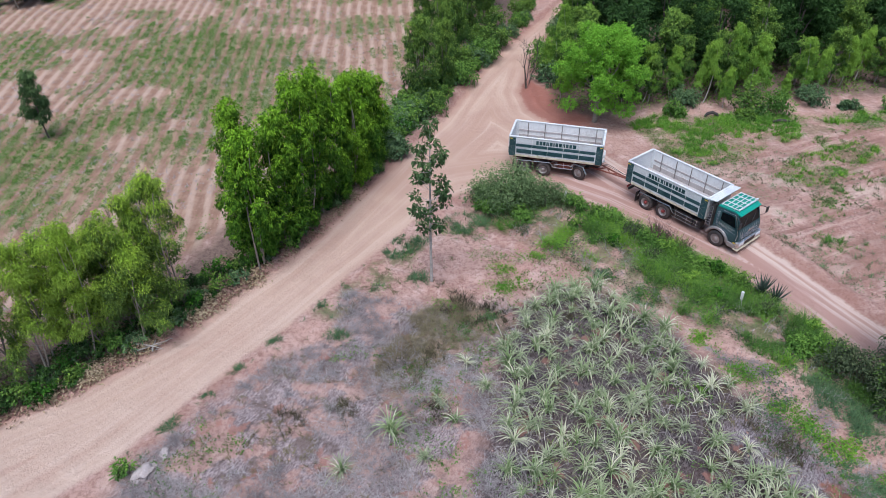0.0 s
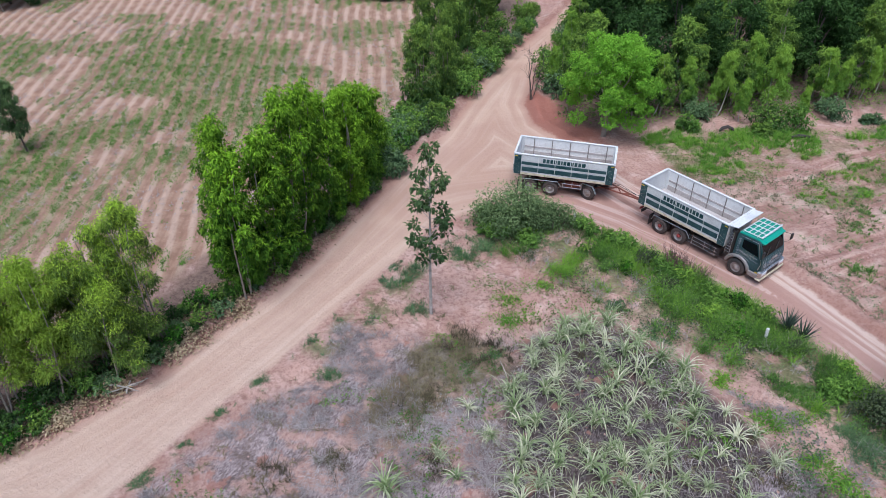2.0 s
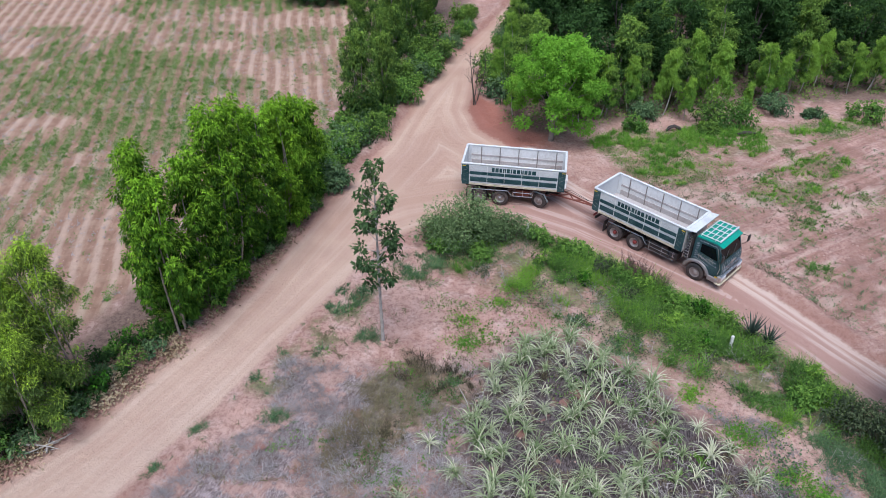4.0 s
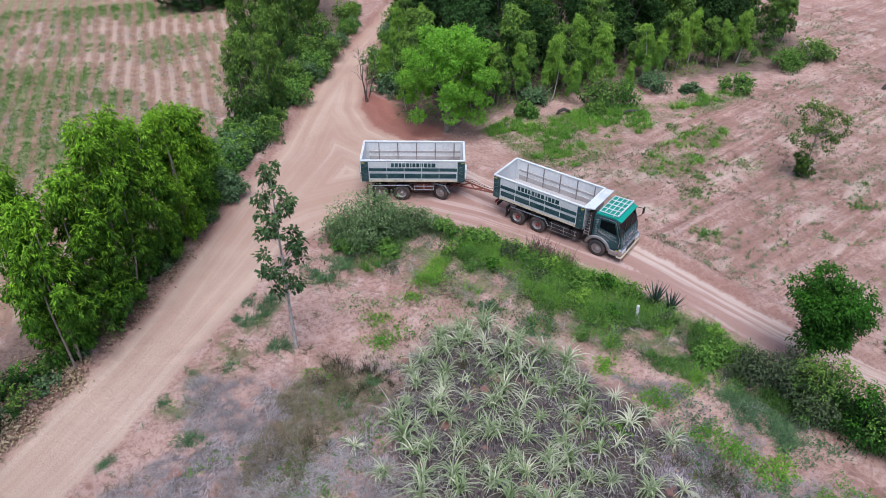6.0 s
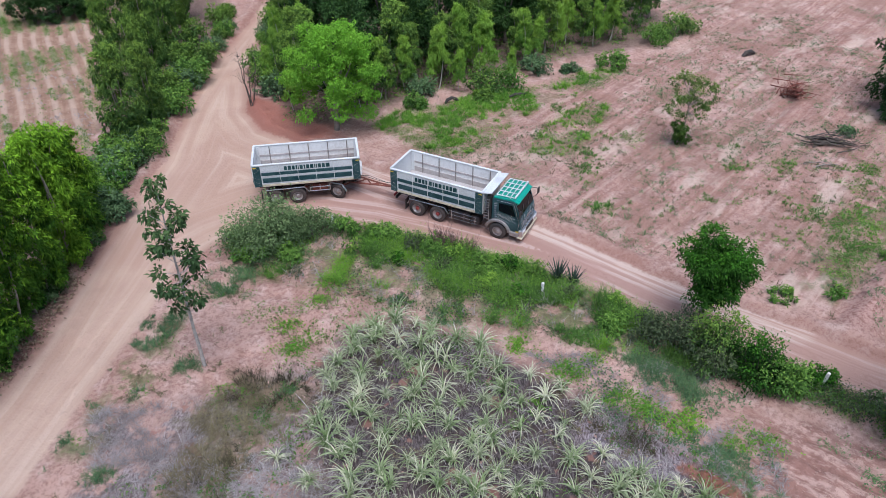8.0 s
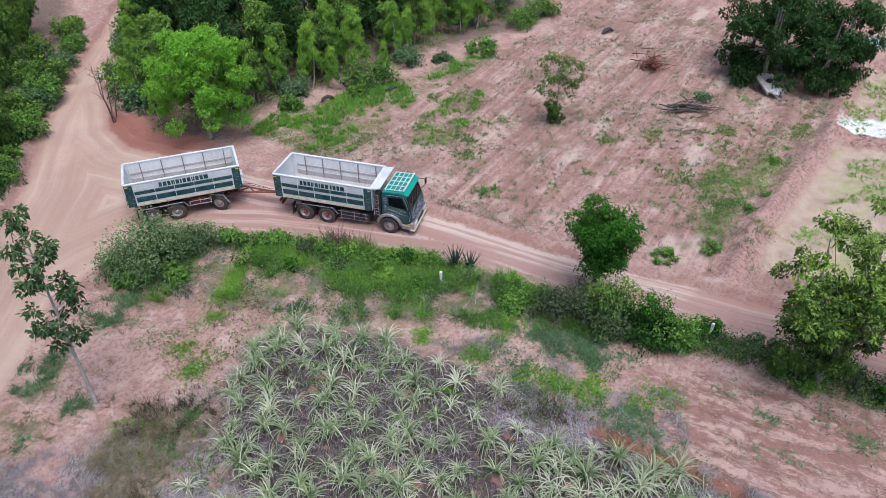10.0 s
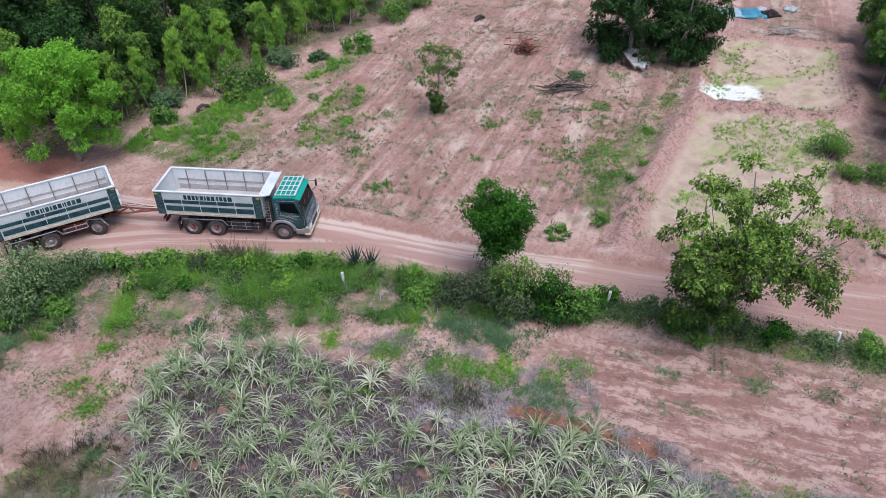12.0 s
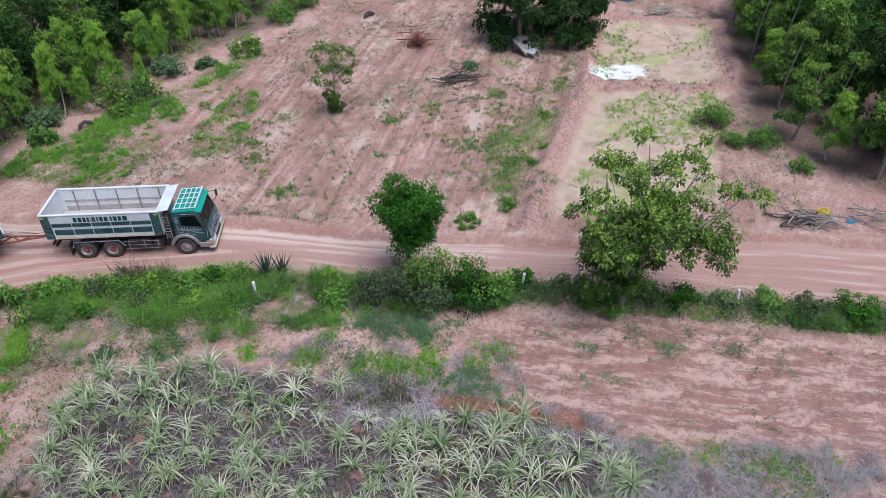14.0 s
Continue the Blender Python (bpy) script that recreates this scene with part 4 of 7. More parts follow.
def sapling():
    rng = np.random.default_rng(77)
    ob = thing("sapling", "thin sapling with a sparse olive crown and a leafy foot", "tree", 33.1, 38.9)
    stem = bent((0, 0, -0.1), (0, 0, 4.2), rng, 0.02, 7)
    tubes, clumps = [(stem, np.linspace(0.05, 0.015, 7), 6)], []
    for i in range(30):
        a, z = rng.uniform(0, 2 * math.pi), rng.uniform(2.5, 4.9)
        k = 2.0 * math.sqrt(max(0.05, 1 - ((z - 3.3) / 1.75) ** 2)) * rng.uniform(0.25, 1)
        c = (k * math.cos(a), k * math.sin(a), z)
        clumps.append((c, (0.36, 0.36, 0.24)))
        tubes.append((bent(stem[min(6, int(z * 0.9 + 1))], c, rng, 0.05, 5), np.linspace(0.025, 0.006, 5), 5))
    lot = joined([crown_leaves(clumps, 3600, 0.13, 0.075, 0.4, rng, fresh=0.5, loose=0.8), crown_leaves([((rng.normal(0, 0.2), rng.normal(0, 0.2), 0.3 + 0.25 * j), (0.42, 0.42, 0.3)) for j in range(6)], 1300, 0.18, 0.09, 0.3, rng, fresh=0.2)])
    child("trunk", wood_mesh("trunk", tubes, M_BARK), ob)
    child("crown", leaf_mesh("crown", lot, M_LEAF_BROAD), ob)


def snag():
    rng = np.random.default_rng(78)
    ob = thing("bare_tree", "leafless dead sapling at the road edge", "tree", 7.3, 57.2)
    tubes = []
    for i in range(4):
        head = np.array([rng.uniform(-1.3, 0.9), rng.uniform(-0.9, 0.9), rng.uniform(3.4, 4.7)])
        limb = bent((rng.normal(0, 0.1), rng.normal(0, 0.1), -0.1), head, rng, 0.07, 9)
        tubes.append((limb, np.linspace(0.05, 0.010, 9), 6))
        for j in range(8):
            p = limb[rng.integers(3, 8)]
            tip = p + np.array([rng.normal(0, 0.55), rng.normal(0, 0.55), rng.uniform(0.2, 0.9)])
            twig = bent(p, tip, rng, 0.08, 5)
            tubes.append((twig, np.linspace(0.018, 0.005, 5), 4))
            tubes.append((bent(twig[3], twig[3] + rng.normal(0, 0.3, 3) + [0, 0, 0.25], rng, 0.08, 4), np.linspace(0.009, 0.003, 4), 4))
    child("trunk", wood_mesh("trunk", tubes, M_BARK_DARK), ob)


asymmetric_tree()
slim_tree()
sapling()
snag()

# woodland behind the junction
protos = [tree("woodland_tree", "woodland tree with mid-green drooping leaves", 18.5, 56.5, 7.0, "wood", np.random.default_rng(81), "woodland edge"),
          tree("woodland_tree", "woodland tree with dense dull green leaves", 27.5, 60.5, 7.5, "wood", np.random.default_rng(82), "woodland edge"),
          tree("woodland_tree", "dark-leaved woodland tree, shade among the trees put into its colour", 33.0, 63.5, 8.5, "dark", np.random.default_rng(83), "woodland edge", M_BARK_DARK),
          tree("young_acacia", "young drooping yellow-green tree at the wood's edge", 25.6, 54.4, 5.8, "yellow", np.random.default_rng(84), "young woodland trees", M_BARK_PALE)]
wood_rng = np.random.default_rng(90)
spots = []
for k in range(3000):
    x, y = wood_rng.uniform(9, 50), wood_rng.uniform(53, 92)
    d = outline_distance(WOOD_BACK, np.array([x]), np.array([y]))[0]
    gap = 2.7 if y < 66 else 3.0
    # a small clearing with scrub beside the far road
    if d > -1.2 or outline_distance(ROAD, np.array([x]), np.array([y]))[0] < 1.6 or (12.5 < x < 19.5 and 57 < y < 69) or any((x - a) ** 2 + (y - b) ** 2 < gap ** 2 for a, b in spots):
        continue
    if min((x - a) ** 2 + (y - b) ** 2 for a, b in ((18.5, 56.5), (27.5, 60.5), (33, 63.5), (25.6, 54.4), (12, 51))) < 4:
        continue
    spots.append((x, y))
for i, (x, y) in enumerate(spots):
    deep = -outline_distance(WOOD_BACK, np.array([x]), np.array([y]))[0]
    # darker leaves deeper in: the wood's inner shade is put into leaf colour
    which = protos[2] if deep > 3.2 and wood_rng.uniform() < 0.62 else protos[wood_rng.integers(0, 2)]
    s = wood_rng.uniform(0.78, 1.12) * (0.68 if deep < 3 else 0.95)
    copy_thing(which, pose(x, y, gz(x, y), 0, 0, wood_rng.uniform(0, 360)) @ Matrix.Diagonal((s, s, s * wood_rng.uniform(0.9, 1.1), 1)))
for x, y, s in ((21.6, 54.3, 0.95), (19.0, 55.0, 0.8), (22.9, 53.2, 0.62), (29.9, 55.6, 0.9), (36.2, 58.6, 0.85), (27.7, 53.4, 0.5), (31.8, 56.2, 0.7), (34.3, 57.4, 0.8), (16.6, 54.4, 0.9), (40.2, 57.4, 0.85), (24.2, 56.2, 1.05), (38.2, 57.0, 0.75), (14.8, 53.6, 0.7), (10.0, 55.2, 0.6), (10.8, 58.6, 0.7), (9.4, 60.4, 0.6), (10.6, 62.6, 0.7), (11.4, 65.2, 0.85), (12.4, 68.4, 0.95), (13.8, 71.4, 1.0), (15.4, 74.4, 1.0), (17.0, 77.6, 1.1), (13.2, 64.0, 0.9), (18.4, 81.0, 1.1)):
    copy_thing(protos[3], pose(x, y, gz(x, y), 0, 0, x * 77) @ Matrix.Diagonal((s * 0.85, s * 0.85, s, 1)))

# wood on the far side of the paddy plots
side_rng = np.random.default_rng(91)
spots = []
for k in range(2500):
    x, y = side_rng.uniform(44, 82), side_rng.uniform(-6, 25)
    d = outline_distance(WOOD_SIDE, np.array([x]), np.array([y]))[0]
    if d > -1.0 or any((x - a) ** 2 + (y - b) ** 2 < 2.6 ** 2 for a, b in spots):
        continue
    spots.append((x, y))
for i, (x, y) in enumerate(spots):
    deep = -outline_distance(WOOD_SIDE, np.array([x]), np.array([y]))[0]
    # here too dark leaf colour stands for shade inside the wood
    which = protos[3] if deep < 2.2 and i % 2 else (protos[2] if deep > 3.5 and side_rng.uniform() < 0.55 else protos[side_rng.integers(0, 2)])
    s = side_rng.uniform(0.75, 1.1)
    copy_thing(which, pose(x, y, gz(x, y), 0, 0, side_rng.uniform(0, 360)) @ Matrix.Diagonal((s, s, s, 1)))

# trees closing the far side of the field
hedge_rng = np.random.default_rng(92)
for i in range(44):
    if i < 14:
        x, y = hedge_rng.uniform(-9, 1), hedge_rng.uniform(84.6, 92)
    elif i < 24:
        x = hedge_rng.uniform(-58, -42)
        y = 78.5 + (x + 46) * 0.8 + hedge_rng.uniform(0.5, 7)
    else:
        x, y = hedge_rng.uniform(-42, -9), hedge_rng.uniform(97, 104)
    s = hedge_rng.uniform(0.5, 0.95)
    copy_thing(protos[(2, 0, 1, 2)[i % 4]], pose(x, y, gz(x, y), 0, 0, hedge_rng.uniform(0, 360)) @ Matrix.Diagonal((s, s, s * 0.8, 1)))

# shrubs: at the junction, along the side road, under the row
shrub("junction_bush", "dusty grey-green bush at the road junction", 4.0, 39.0, (5.2, 3.6, 3.4), np.random.default_rng(101), M_DUSTY, 8000, 0.17, group="junction bushes")
shrub("junction_bush", "green bush at the road junction", 6.7, 38.8, (2.8, 2.2, 2.2), np.random.default_rng(102), M_DUSTY, 3000, 0.15, group="junction bushes")
for i, (x, y, sx, sy, h) in enumerate(((8.6, 38.4, 2.4, 1.4, 1.1), (10.4, 36.9, 2.2, 1.4, 1.0), (3.0, 38.2, 2.2, 1.8, 1.1), (5.0, 37.4, 1.8, 1.4, 0.9), (12.6, 34.2, 2.4, 1.6, 1.0), (14.2, 31.8, 2.2, 1.6, 1.0))):
    shrub("weed_bush", "low leafy green weed bush on the verge", x, y, (sx, sy, h), np.random.default_rng(110 + i), M_WEED, 1500, 0.17, group="verge weeds", turn=-50)
for i, (x, y, s, h) in enumerate(((9.6, 37.3, 1.2, 0.9), (11.6, 35.2, 1.5, 1.2), (13.2, 33.4, 1.3, 1.0), (15.2, 31.3, 1.4, 1.2), (16.4, 30.2, 1.2, 0.9), (12.2, 33.0, 1.2, 0.8), (13.8, 30.6, 1.4, 0.9), (10.2, 34.6, 1.2, 0.8), (8.2, 36.4, 1.3, 0.9), (17.2, 28.2, 1.0, 0.7), (18.8, 26.4, 1.2, 0.9), (14.8, 29.4, 1.1, 0.8))):
    shrub("weed_bush", "leafy weed standing above the verge grass", x, y, (s, s * 0.9, h), np.random.default_rng(180 + i), (M_LEAF_WOOD, M_TWIGGY, M_LEAF_YELLOW, M_LEAF_ROUND)[i % 4], 600, 0.15, group="verge weeds")
for x, y, sx, sy, h, mat, count, leaf, label in (
        (19.0, 24.0, 2.0, 1.8, 2.0, M_TWIGGY, 1500, 0.14, "dark twiggy bush at the end of the roadside thicket"),
        (19.9, 22.9, 2.6, 2.2, 3.1, M_TWIGGY, 2600, 0.14, "grey-brown twiggy thicket with thin dusty leaves"),
        (20.9, 21.6, 2.8, 2.4, 3.3, M_LEAF_WOOD, 3000, 0.16, "yellow-green leafy bush in the roadside thicket"),
        (20.3, 21.0, 2.0, 1.8, 1.9, M_TWIGGY, 1500, 0.14, "dark dusty bush below taller ones"),
        (21.5, 20.0, 2.4, 2.2, 2.9, M_LEAF_ROUND, 3600, 0.14, "dark green leafy bush in the roadside thicket"),
        (22.1, 18.8, 2.0, 2.0, 2.1, M_WEED, 2000, 0.17, "green leafy bush at the end of the thicket"),
        (18.0, 25.2, 2.0, 1.6, 1.1, M_WEED, 1500, 0.17, "bright green weed bush beside the thicket")):
    shrub("thicket", label, x, y, (sx, sy, h), np.random.default_rng(int(x * 100)), mat, count, leaf, group="roadside thicket", stem_mat=M_BARK_DARK)
for i, (x, y, sx, h) in enumerate(((24.0, 18.5, 1.5, 1.5), (25.4, 16.4, 2.2, 1.2), (24.8, 14.4, 2.6, 1.9), (26.3, 13.4, 2.6, 1.5), (27.3, 11.4, 2.4, 1.2), (28.3, 9.6, 1.8, 0.9), (29.4, 7.9, 1.6, 1.5), (30.2, 6.2, 2.2, 1.1), (31.3, 4.4, 2.6, 1.7), (32.6, 2.0, 2.6, 1.6))):
    shrub("hedge_bush", "dull green bush in the overgrown roadside hedge", x, y, (sx, sx * 0.9, h * 0.68), np.random.default_rng(130 + i), (M_LEAF_ROUND, M_DUSTY, M_WEED, M_TWIGGY)[i % 4], 1900, 0.13, group="roadside hedge")
for i, (x, y, sx, h) in enumerate(((36.9, 52.4, 3.2, 1.5), (48.4, 56.6, 2.6, 2.2), (33.0, 52.6, 1.6, 0.9), (18.4, 51.8, 1.8, 1.3), (24.0, 51.2, 1.6, 0.8), (30.4, 54.0, 2.6, 2.0), (27.0, 52.6, 2.4, 2.2), (24.6, 52.6, 2.6, 2.6), (19.9, 54.0, 2.2, 2.0), (43.6, 55.2, 2.6, 2.0), (46.0, 56.0, 2.6, 2.4))):
    shrub("scrub_bush", "green scrub bush at the edge of the wood", x, y, (sx, sx, h), np.random.default_rng(150 + i), (M_WEED, M_LEAF_WOOD, M_BLUISH)[i % 3], 1200, 0.24, group="woodland scrub")
under = np.random.default_rng(170)
def along(points, s):
    """The place at s metres along a line, and the way to its left."""
    for (ax, ay), (bx, by) in zip(points, points[1:]):
        d = math.hypot(bx - ax, by - ay)
        if s <= d:
            break
        s -= d
    ux, uy = (bx - ax) / d, (by - ay) / d
    return ax + ux * s, ay + uy * s, -uy, ux


for i in range(96):
    x, y, nx, ny = along(MAIN_LEFT[1:], 8 + 43 * (i + under.uniform(0, 1)) / 96)
    off = under.uniform(0.55, 2.3)
    w = under.uniform(1.1, 1.9)
    shrub("undergrowth_bush", "low shrub in the undergrowth below the roadside trees", x + nx * off, y + ny * off, (w, w * 0.9, under.uniform(0.6, 1.9)), under, (M_LEAF_ROUND, M_BLUISH, M_LEAF_DARK, M_LEAF_WOOD, M_WEED)[i % 5], 560, 0.16, group="roadside undergrowth")
for i, (x, y, h) in enumerate(((-4.2, 47.6, 1.6), (-3.2, 49.5, 1.9), (-2.4, 51.6, 1.7), (-1.4, 53.4, 1.8), (-4.0, 51.0, 1.5), (-3.6, 45.6, 1.2), (-0.4, 55.0, 1.6), (-5.0, 45.9, 1.4), (-2.9, 53.6, 1.8), (1.0, 58.4, 1.6), (2.2, 61.2, 1.7))):
    shrub("undergrowth_bush", "leafy green bush filling the gap in the roadside trees", x, y, (2.6, 2.2, h), under, (M_WEED, M_BLUISH)[i % 2], 1200, 0.24, group="roadside undergrowth")
# bushes close along both sides of the far road
far_bushes = [shrub("roadside_bush", "leafy bush crowding the edge of the far road", x, y, (2.6, 2.4, h), np.random.default_rng(190 + i), mat, 1500, 0.24, group="far roadside bushes") for i, (x, y, h, mat) in enumerate(((-0.6, 52.8, 1.6, M_LEAF_WOOD), (1.6, 58.2, 2.0, M_WEED), (3.4, 63.0, 1.8, M_BLUISH), (5.4, 67.2, 2.4, M_LEAF_WOOD)))]
bush_rng = np.random.default_rng(195)
for i in range(46):
    if i < 30:
        x, y, nx, ny = along(MAIN_LEFT[9:], 2 + 40 * i / 30)
    else:
        x, y, nx, ny = along(MAIN_RIGHT_FAR[::-1], 6 + 26 * (i - 30) / 16)
        nx, ny = -nx, -ny
    off, s = bush_rng.uniform(0.7, 3.4), bush_rng.uniform(0.6, 1.25)
    copy_thing(far_bushes[i % 4], pose(x + nx * off, y + ny * off, gz(x + nx * off, y + ny * off), 0, 0, bush_rng.uniform(0, 360)) @ Matrix.Diagonal((s, s, s, 1)))
shrub("scrub_bush", "low green bush behind a heap of branches", 45.0, 35.2, (1.8, 1.2, 0.8), np.random.default_rng(199), M_BLUISH, 700, 0.17, group="open land weeds")
for i, (x, y, sx, h) in enumerate(((29.6, 22.7, 1.2, 0.7), (41.2, 26.4, 1.3, 0.7), (34.6, 23.5, 1.0, 0.5), (36.6, 24.1, 0.9, 0.5), (26.9, 23.6, 1.6, 0.6), (24.6, 26.2, 1.4, 0.6), (46.4, 16.2, 2.6, 2.0), (45.4, 12.4, 2.2, 1.6), (43.6, 9.6, 1.6, 1.0), (44.4, 14.2, 1.8, 1.4))):
    shrub("weed_bush", "small green weed bush on bare earth", x, y, (sx, sx, h), np.random.default_rng(200 + i), M_WEED, int(420 * max(1, sx * sx)), 0.14, group="open land weeds")

# ---- sugarcane clumps ----
cane_meshes = []
for k in range(9):
    rng = np.random.default_rng(300 + k)
    lots = []
    for j in range(int(rng.integers(2, 5))):  # several shoots stand in each clump
        n = int(rng.integers(12, 19))
        base = np.array([rng.normal(0, 0.13), rng.normal(0, 0.13), 0])
        a = rng.uniform(0, 2 * math.pi, n)
        tilt = rng.uniform(0.1, 0.7, n)
        way = unit(np.stack([np.cos(a) * tilt, np.sin(a) * tilt, np.ones(n)], 1))
        foot = base + np.stack([rng.normal(0, 0.04, n), rng.normal(0, 0.04, n), rng.uniform(0, 0.35, n)], 1)
        dead = rng.uniform(0, 1, n) < (0.08, 0.7, 0.2, 0.3, 0.12, 0.85, 0.25, 0.4, 0.15)[k]
        tone = np.where(dead, rng.uniform(0.55, 1.0, n), rng.uniform(0.0, 0.28, n))
        v, f, y = blades(foot, way, rng.uniform(0.65, 1.4, n) * np.where(dead, 0.85, 1.0), rng.uniform(0.034, 0.056, n), tone, rng, 2.5, 6)
        tips = np.tile(np.repeat(np.linspace(0, 1, 7), 2), n)
        lots.append((v, f, np.clip(y + 0.45 * tips ** 2, 0, 1)))
    v, f, y = joined(lots)
    root = np.arange(len(v) // 14 - 1) * 14
    f = np.concatenate([f, np.stack([root, root + 1, root + 14], 1)])  # the blades meet at the root
    cane_meshes.append(leaf_mesh("cane_blades", (v, f, y), M_CANE))
cane_rng = np.random.default_rng(310)
placed = []
while len(placed) < 205:
    x, y = cane_rng.uniform(1, 19), cane_rng.uniform(9, 31)
    px, py = np.array([x]), np.array([y])
    inside = outline_distance(CANES, px, py)[0]
    if inside > 0 or outline_distance(MULCH_BARE, px, py)[0] < 0.1 or value_noise(px, py, 2.6, 21)[0] < 0.13:
        continue
    if any((x - a) ** 2 + (y - b) ** 2 < 0.78 ** 2 for a, b in placed):
        continue
    placed.append((x, y))
placed += [(13.4, 22.9), (1.0, 24.4), (0.4, 20.6), (-0.8, 18.9), (-2.6, 20.2), (-4.3, 18.3), (2.0, 23.0), (-0.2, 22.0)]
for i, (x, y) in enumerate(placed):
    ob = new("sugarcane_clump", cane_meshes[i * 4 % 9])
    s = cane_rng.uniform(0.6, 1.25)
    ob.matrix_basis = pose(x, y, gz(x, y) - 0.03, 0, 0, cane_rng.uniform(0, 360)) @ Matrix.Diagonal((s, s, s * 0.95, 1))
    tagged(ob, "clump of arching striped green and straw cane leaves", "sugarcane", "sugarcane planting")

# ---- agave ----
def agave(x, y, s, turn):
    rng = np.random.default_rng(int(x * 10))
    ob = thing("agave", "dark blue-green agave rosette with stiff pointed leaves", "plant", x, y, group="agave pair", turn=turn)
    n = 34
    a = np.arange(n) * 2.4
    tilt = np.linspace(0.06, 0.95, n)
    way = unit(np.stack([np.cos(a) * tilt, np.sin(a) * tilt, np.ones(n)], 1))
    lot = blades(np.zeros((n, 3)) + [0, 0, 0.05], way, np.full(n, 1.3 * s), 0.10, rng.uniform(0, 0.3, n), rng, 0.12, 4)
    child("rosette", leaf_mesh("rosette", lot, M_AGAVE), ob)


def twig_bush(x, y, h, seed):
    rng = np.random.default_rng(seed)
    ob = thing("dry_twig_bush", "bare reddish-brown twiggy bush on the road verge", "shrub", x, y, group="dry verge bushes")
    tubes = []
    for k in range(90):
        a, lean = rng.uniform(0, 2 * math.pi), rng.uniform(0.05, 0.6)
        foot = np.array([rng.normal(0, 0.22), rng.normal(0, 0.22), -0.05])
        tip = foot + np.array([math.cos(a) * lean, math.sin(a) * lean, 1]) * h * rng.uniform(0.55, 1.05)
        stem = bent(foot, tip, rng, 0.05, 5)
        tubes.append((stem, np.linspace(0.014, 0.005, 5), 3))
        tubes.append((bent(stem[2], stem[3] + rng.normal(0, 0.14, 3), rng, 0.05, 3), np.linspace(0.008, 0.004, 3), 3))
    child("stem", wood_mesh("stem", tubes, M_TWIG), ob)


M_TWIG = plain("reddish_dry_twig", (0.19, 0.115, 0.10), (0.10, 0.06, 0.055), 0.9)
twig_bush(12.9, 34.35, 1.5, 320)
twig_bush(14.1, 33.6, 1.1, 321)
twig_bush(13.4, 34.2, 1.0, 322)
M_AGAVE = leaf_material("agave_leaf", (0.035, 0.055, 0.045), (0.055, 0.08, 0.06), (0.10, 0.13, 0.09), 0.05)
agave(17.3, 29.5, 1.0, 0)
agave(17.85, 28.95, 0.9, 60)

# ---- small growth ----
BARE_PATCHES = ((15.3, 27.5, 0.8), (16.6, 26.7, 0.9), (7.3, 37.1, 0.9), (14.3, 25.9, 0.7), (6.2, 35.6, 0.8), (9.6, 33.4, 0.8), (12.4, 29.4, 0.6), (18.2, 24.4, 0.5))


def verge_cover(size, seed, bias):
    """Thick beside the road, thinning out in ragged patches away from it, with bare gaps."""
    def keep(x, y):
        n = value_noise(x, y, size, seed) * 0.5 + value_noise(x, y, size * 0.35, seed + 100) * 0.5
        d = outline_distance(ROAD, x, y)
        edge = np.clip(1 + (outline_distance(GREEN, x, y) - 0.2) / 1.0, 0, 1)
        limit = np.interp(d, [0.3, 2.0, 3.6, 5.5, 7], [0.37, 0.40, 0.48, 0.58, 0.66]) + np.interp(x, [3, 9, 13], [0.06, 0.03, 0.0]) + 0.06 * edge + bias
        for px, py, r in BARE_PATCHES:
            limit = limit + 0.45 * np.exp(-((x - px) ** 2 + (y - py) ** 2) / (r * r))
        return n > limit
    return keep


def spots_round(places, per_m2, ragged=0.45):
    """Points in small ragged patches, each given by its middle and radius."""
    xs, ys = [], []
    for k, (px, py, r) in enumerate(places):
        n = max(3, int(per_m2 * 5.5 * r * r))
        x, y = RNG.normal(px, r * 0.62, n), RNG.normal(py, r * 0.62, n)
        ok = (value_noise(x, y, 0.7, 140) > ragged) & (outline_distance(ROAD, x, y) > 0.15)
        xs.append(x[ok]), ys.append(y[ok])
    return np.concatenate(xs), np.concatenate(ys)


scatter("verge_weeds", "dense low broad-leaved green weeds along the verge", "weeds", spots_in(GREEN, 16, verge_cover(2.2, 31, 0.05)), weed_clumps(0.105, 0.42, 0.22, 20), M_WEED)
scatter("dusty_weeds", "dusty grey-green weeds and dry stalks on the verge", "weeds", spots_in(GREEN, 7, verge_cover(1.8, 66, 0.04)), weed_clumps(0.11, 0.42, 0.26, 18), M_DUSTY)
# their dark colour also stands for shaded gaps between the verge plants
scatter("dark_weeds", "dark low weeds in the hollows of the verge", "weeds", spots_in(GREEN, 11, verge_cover(1.5, 166, 0.04)), weed_clumps(0.11, 0.30, 0.24, 14, 0.3), M_TWIGGY)
scatter("verge_grass", "tall fresh green grass on the verge", "grass", spots_in(GREEN, 48, lambda x, y: verge_cover(2.6, 32, 0.03)(x, y) & ((y > 21) | (value_noise(x, y, 1.2, 135) > 0.55))), blade_tufts(0.62, 0.020, 10, 0.6, 0.9, 1.0), M_GRASS)
scatter("bright_grass", "long bright green grass in tufts on the verge", "grass", spots_in(GREEN, 40, lambda x, y: verge_cover(1.5, 132, 0.10)(x, y) & (y + 3 * value_noise(x, y, 2, 133) > 25)), blade_tufts(0.72, 0.022, 9, 0.7, 1.1, 1.0), M_GRASS_FRESH)
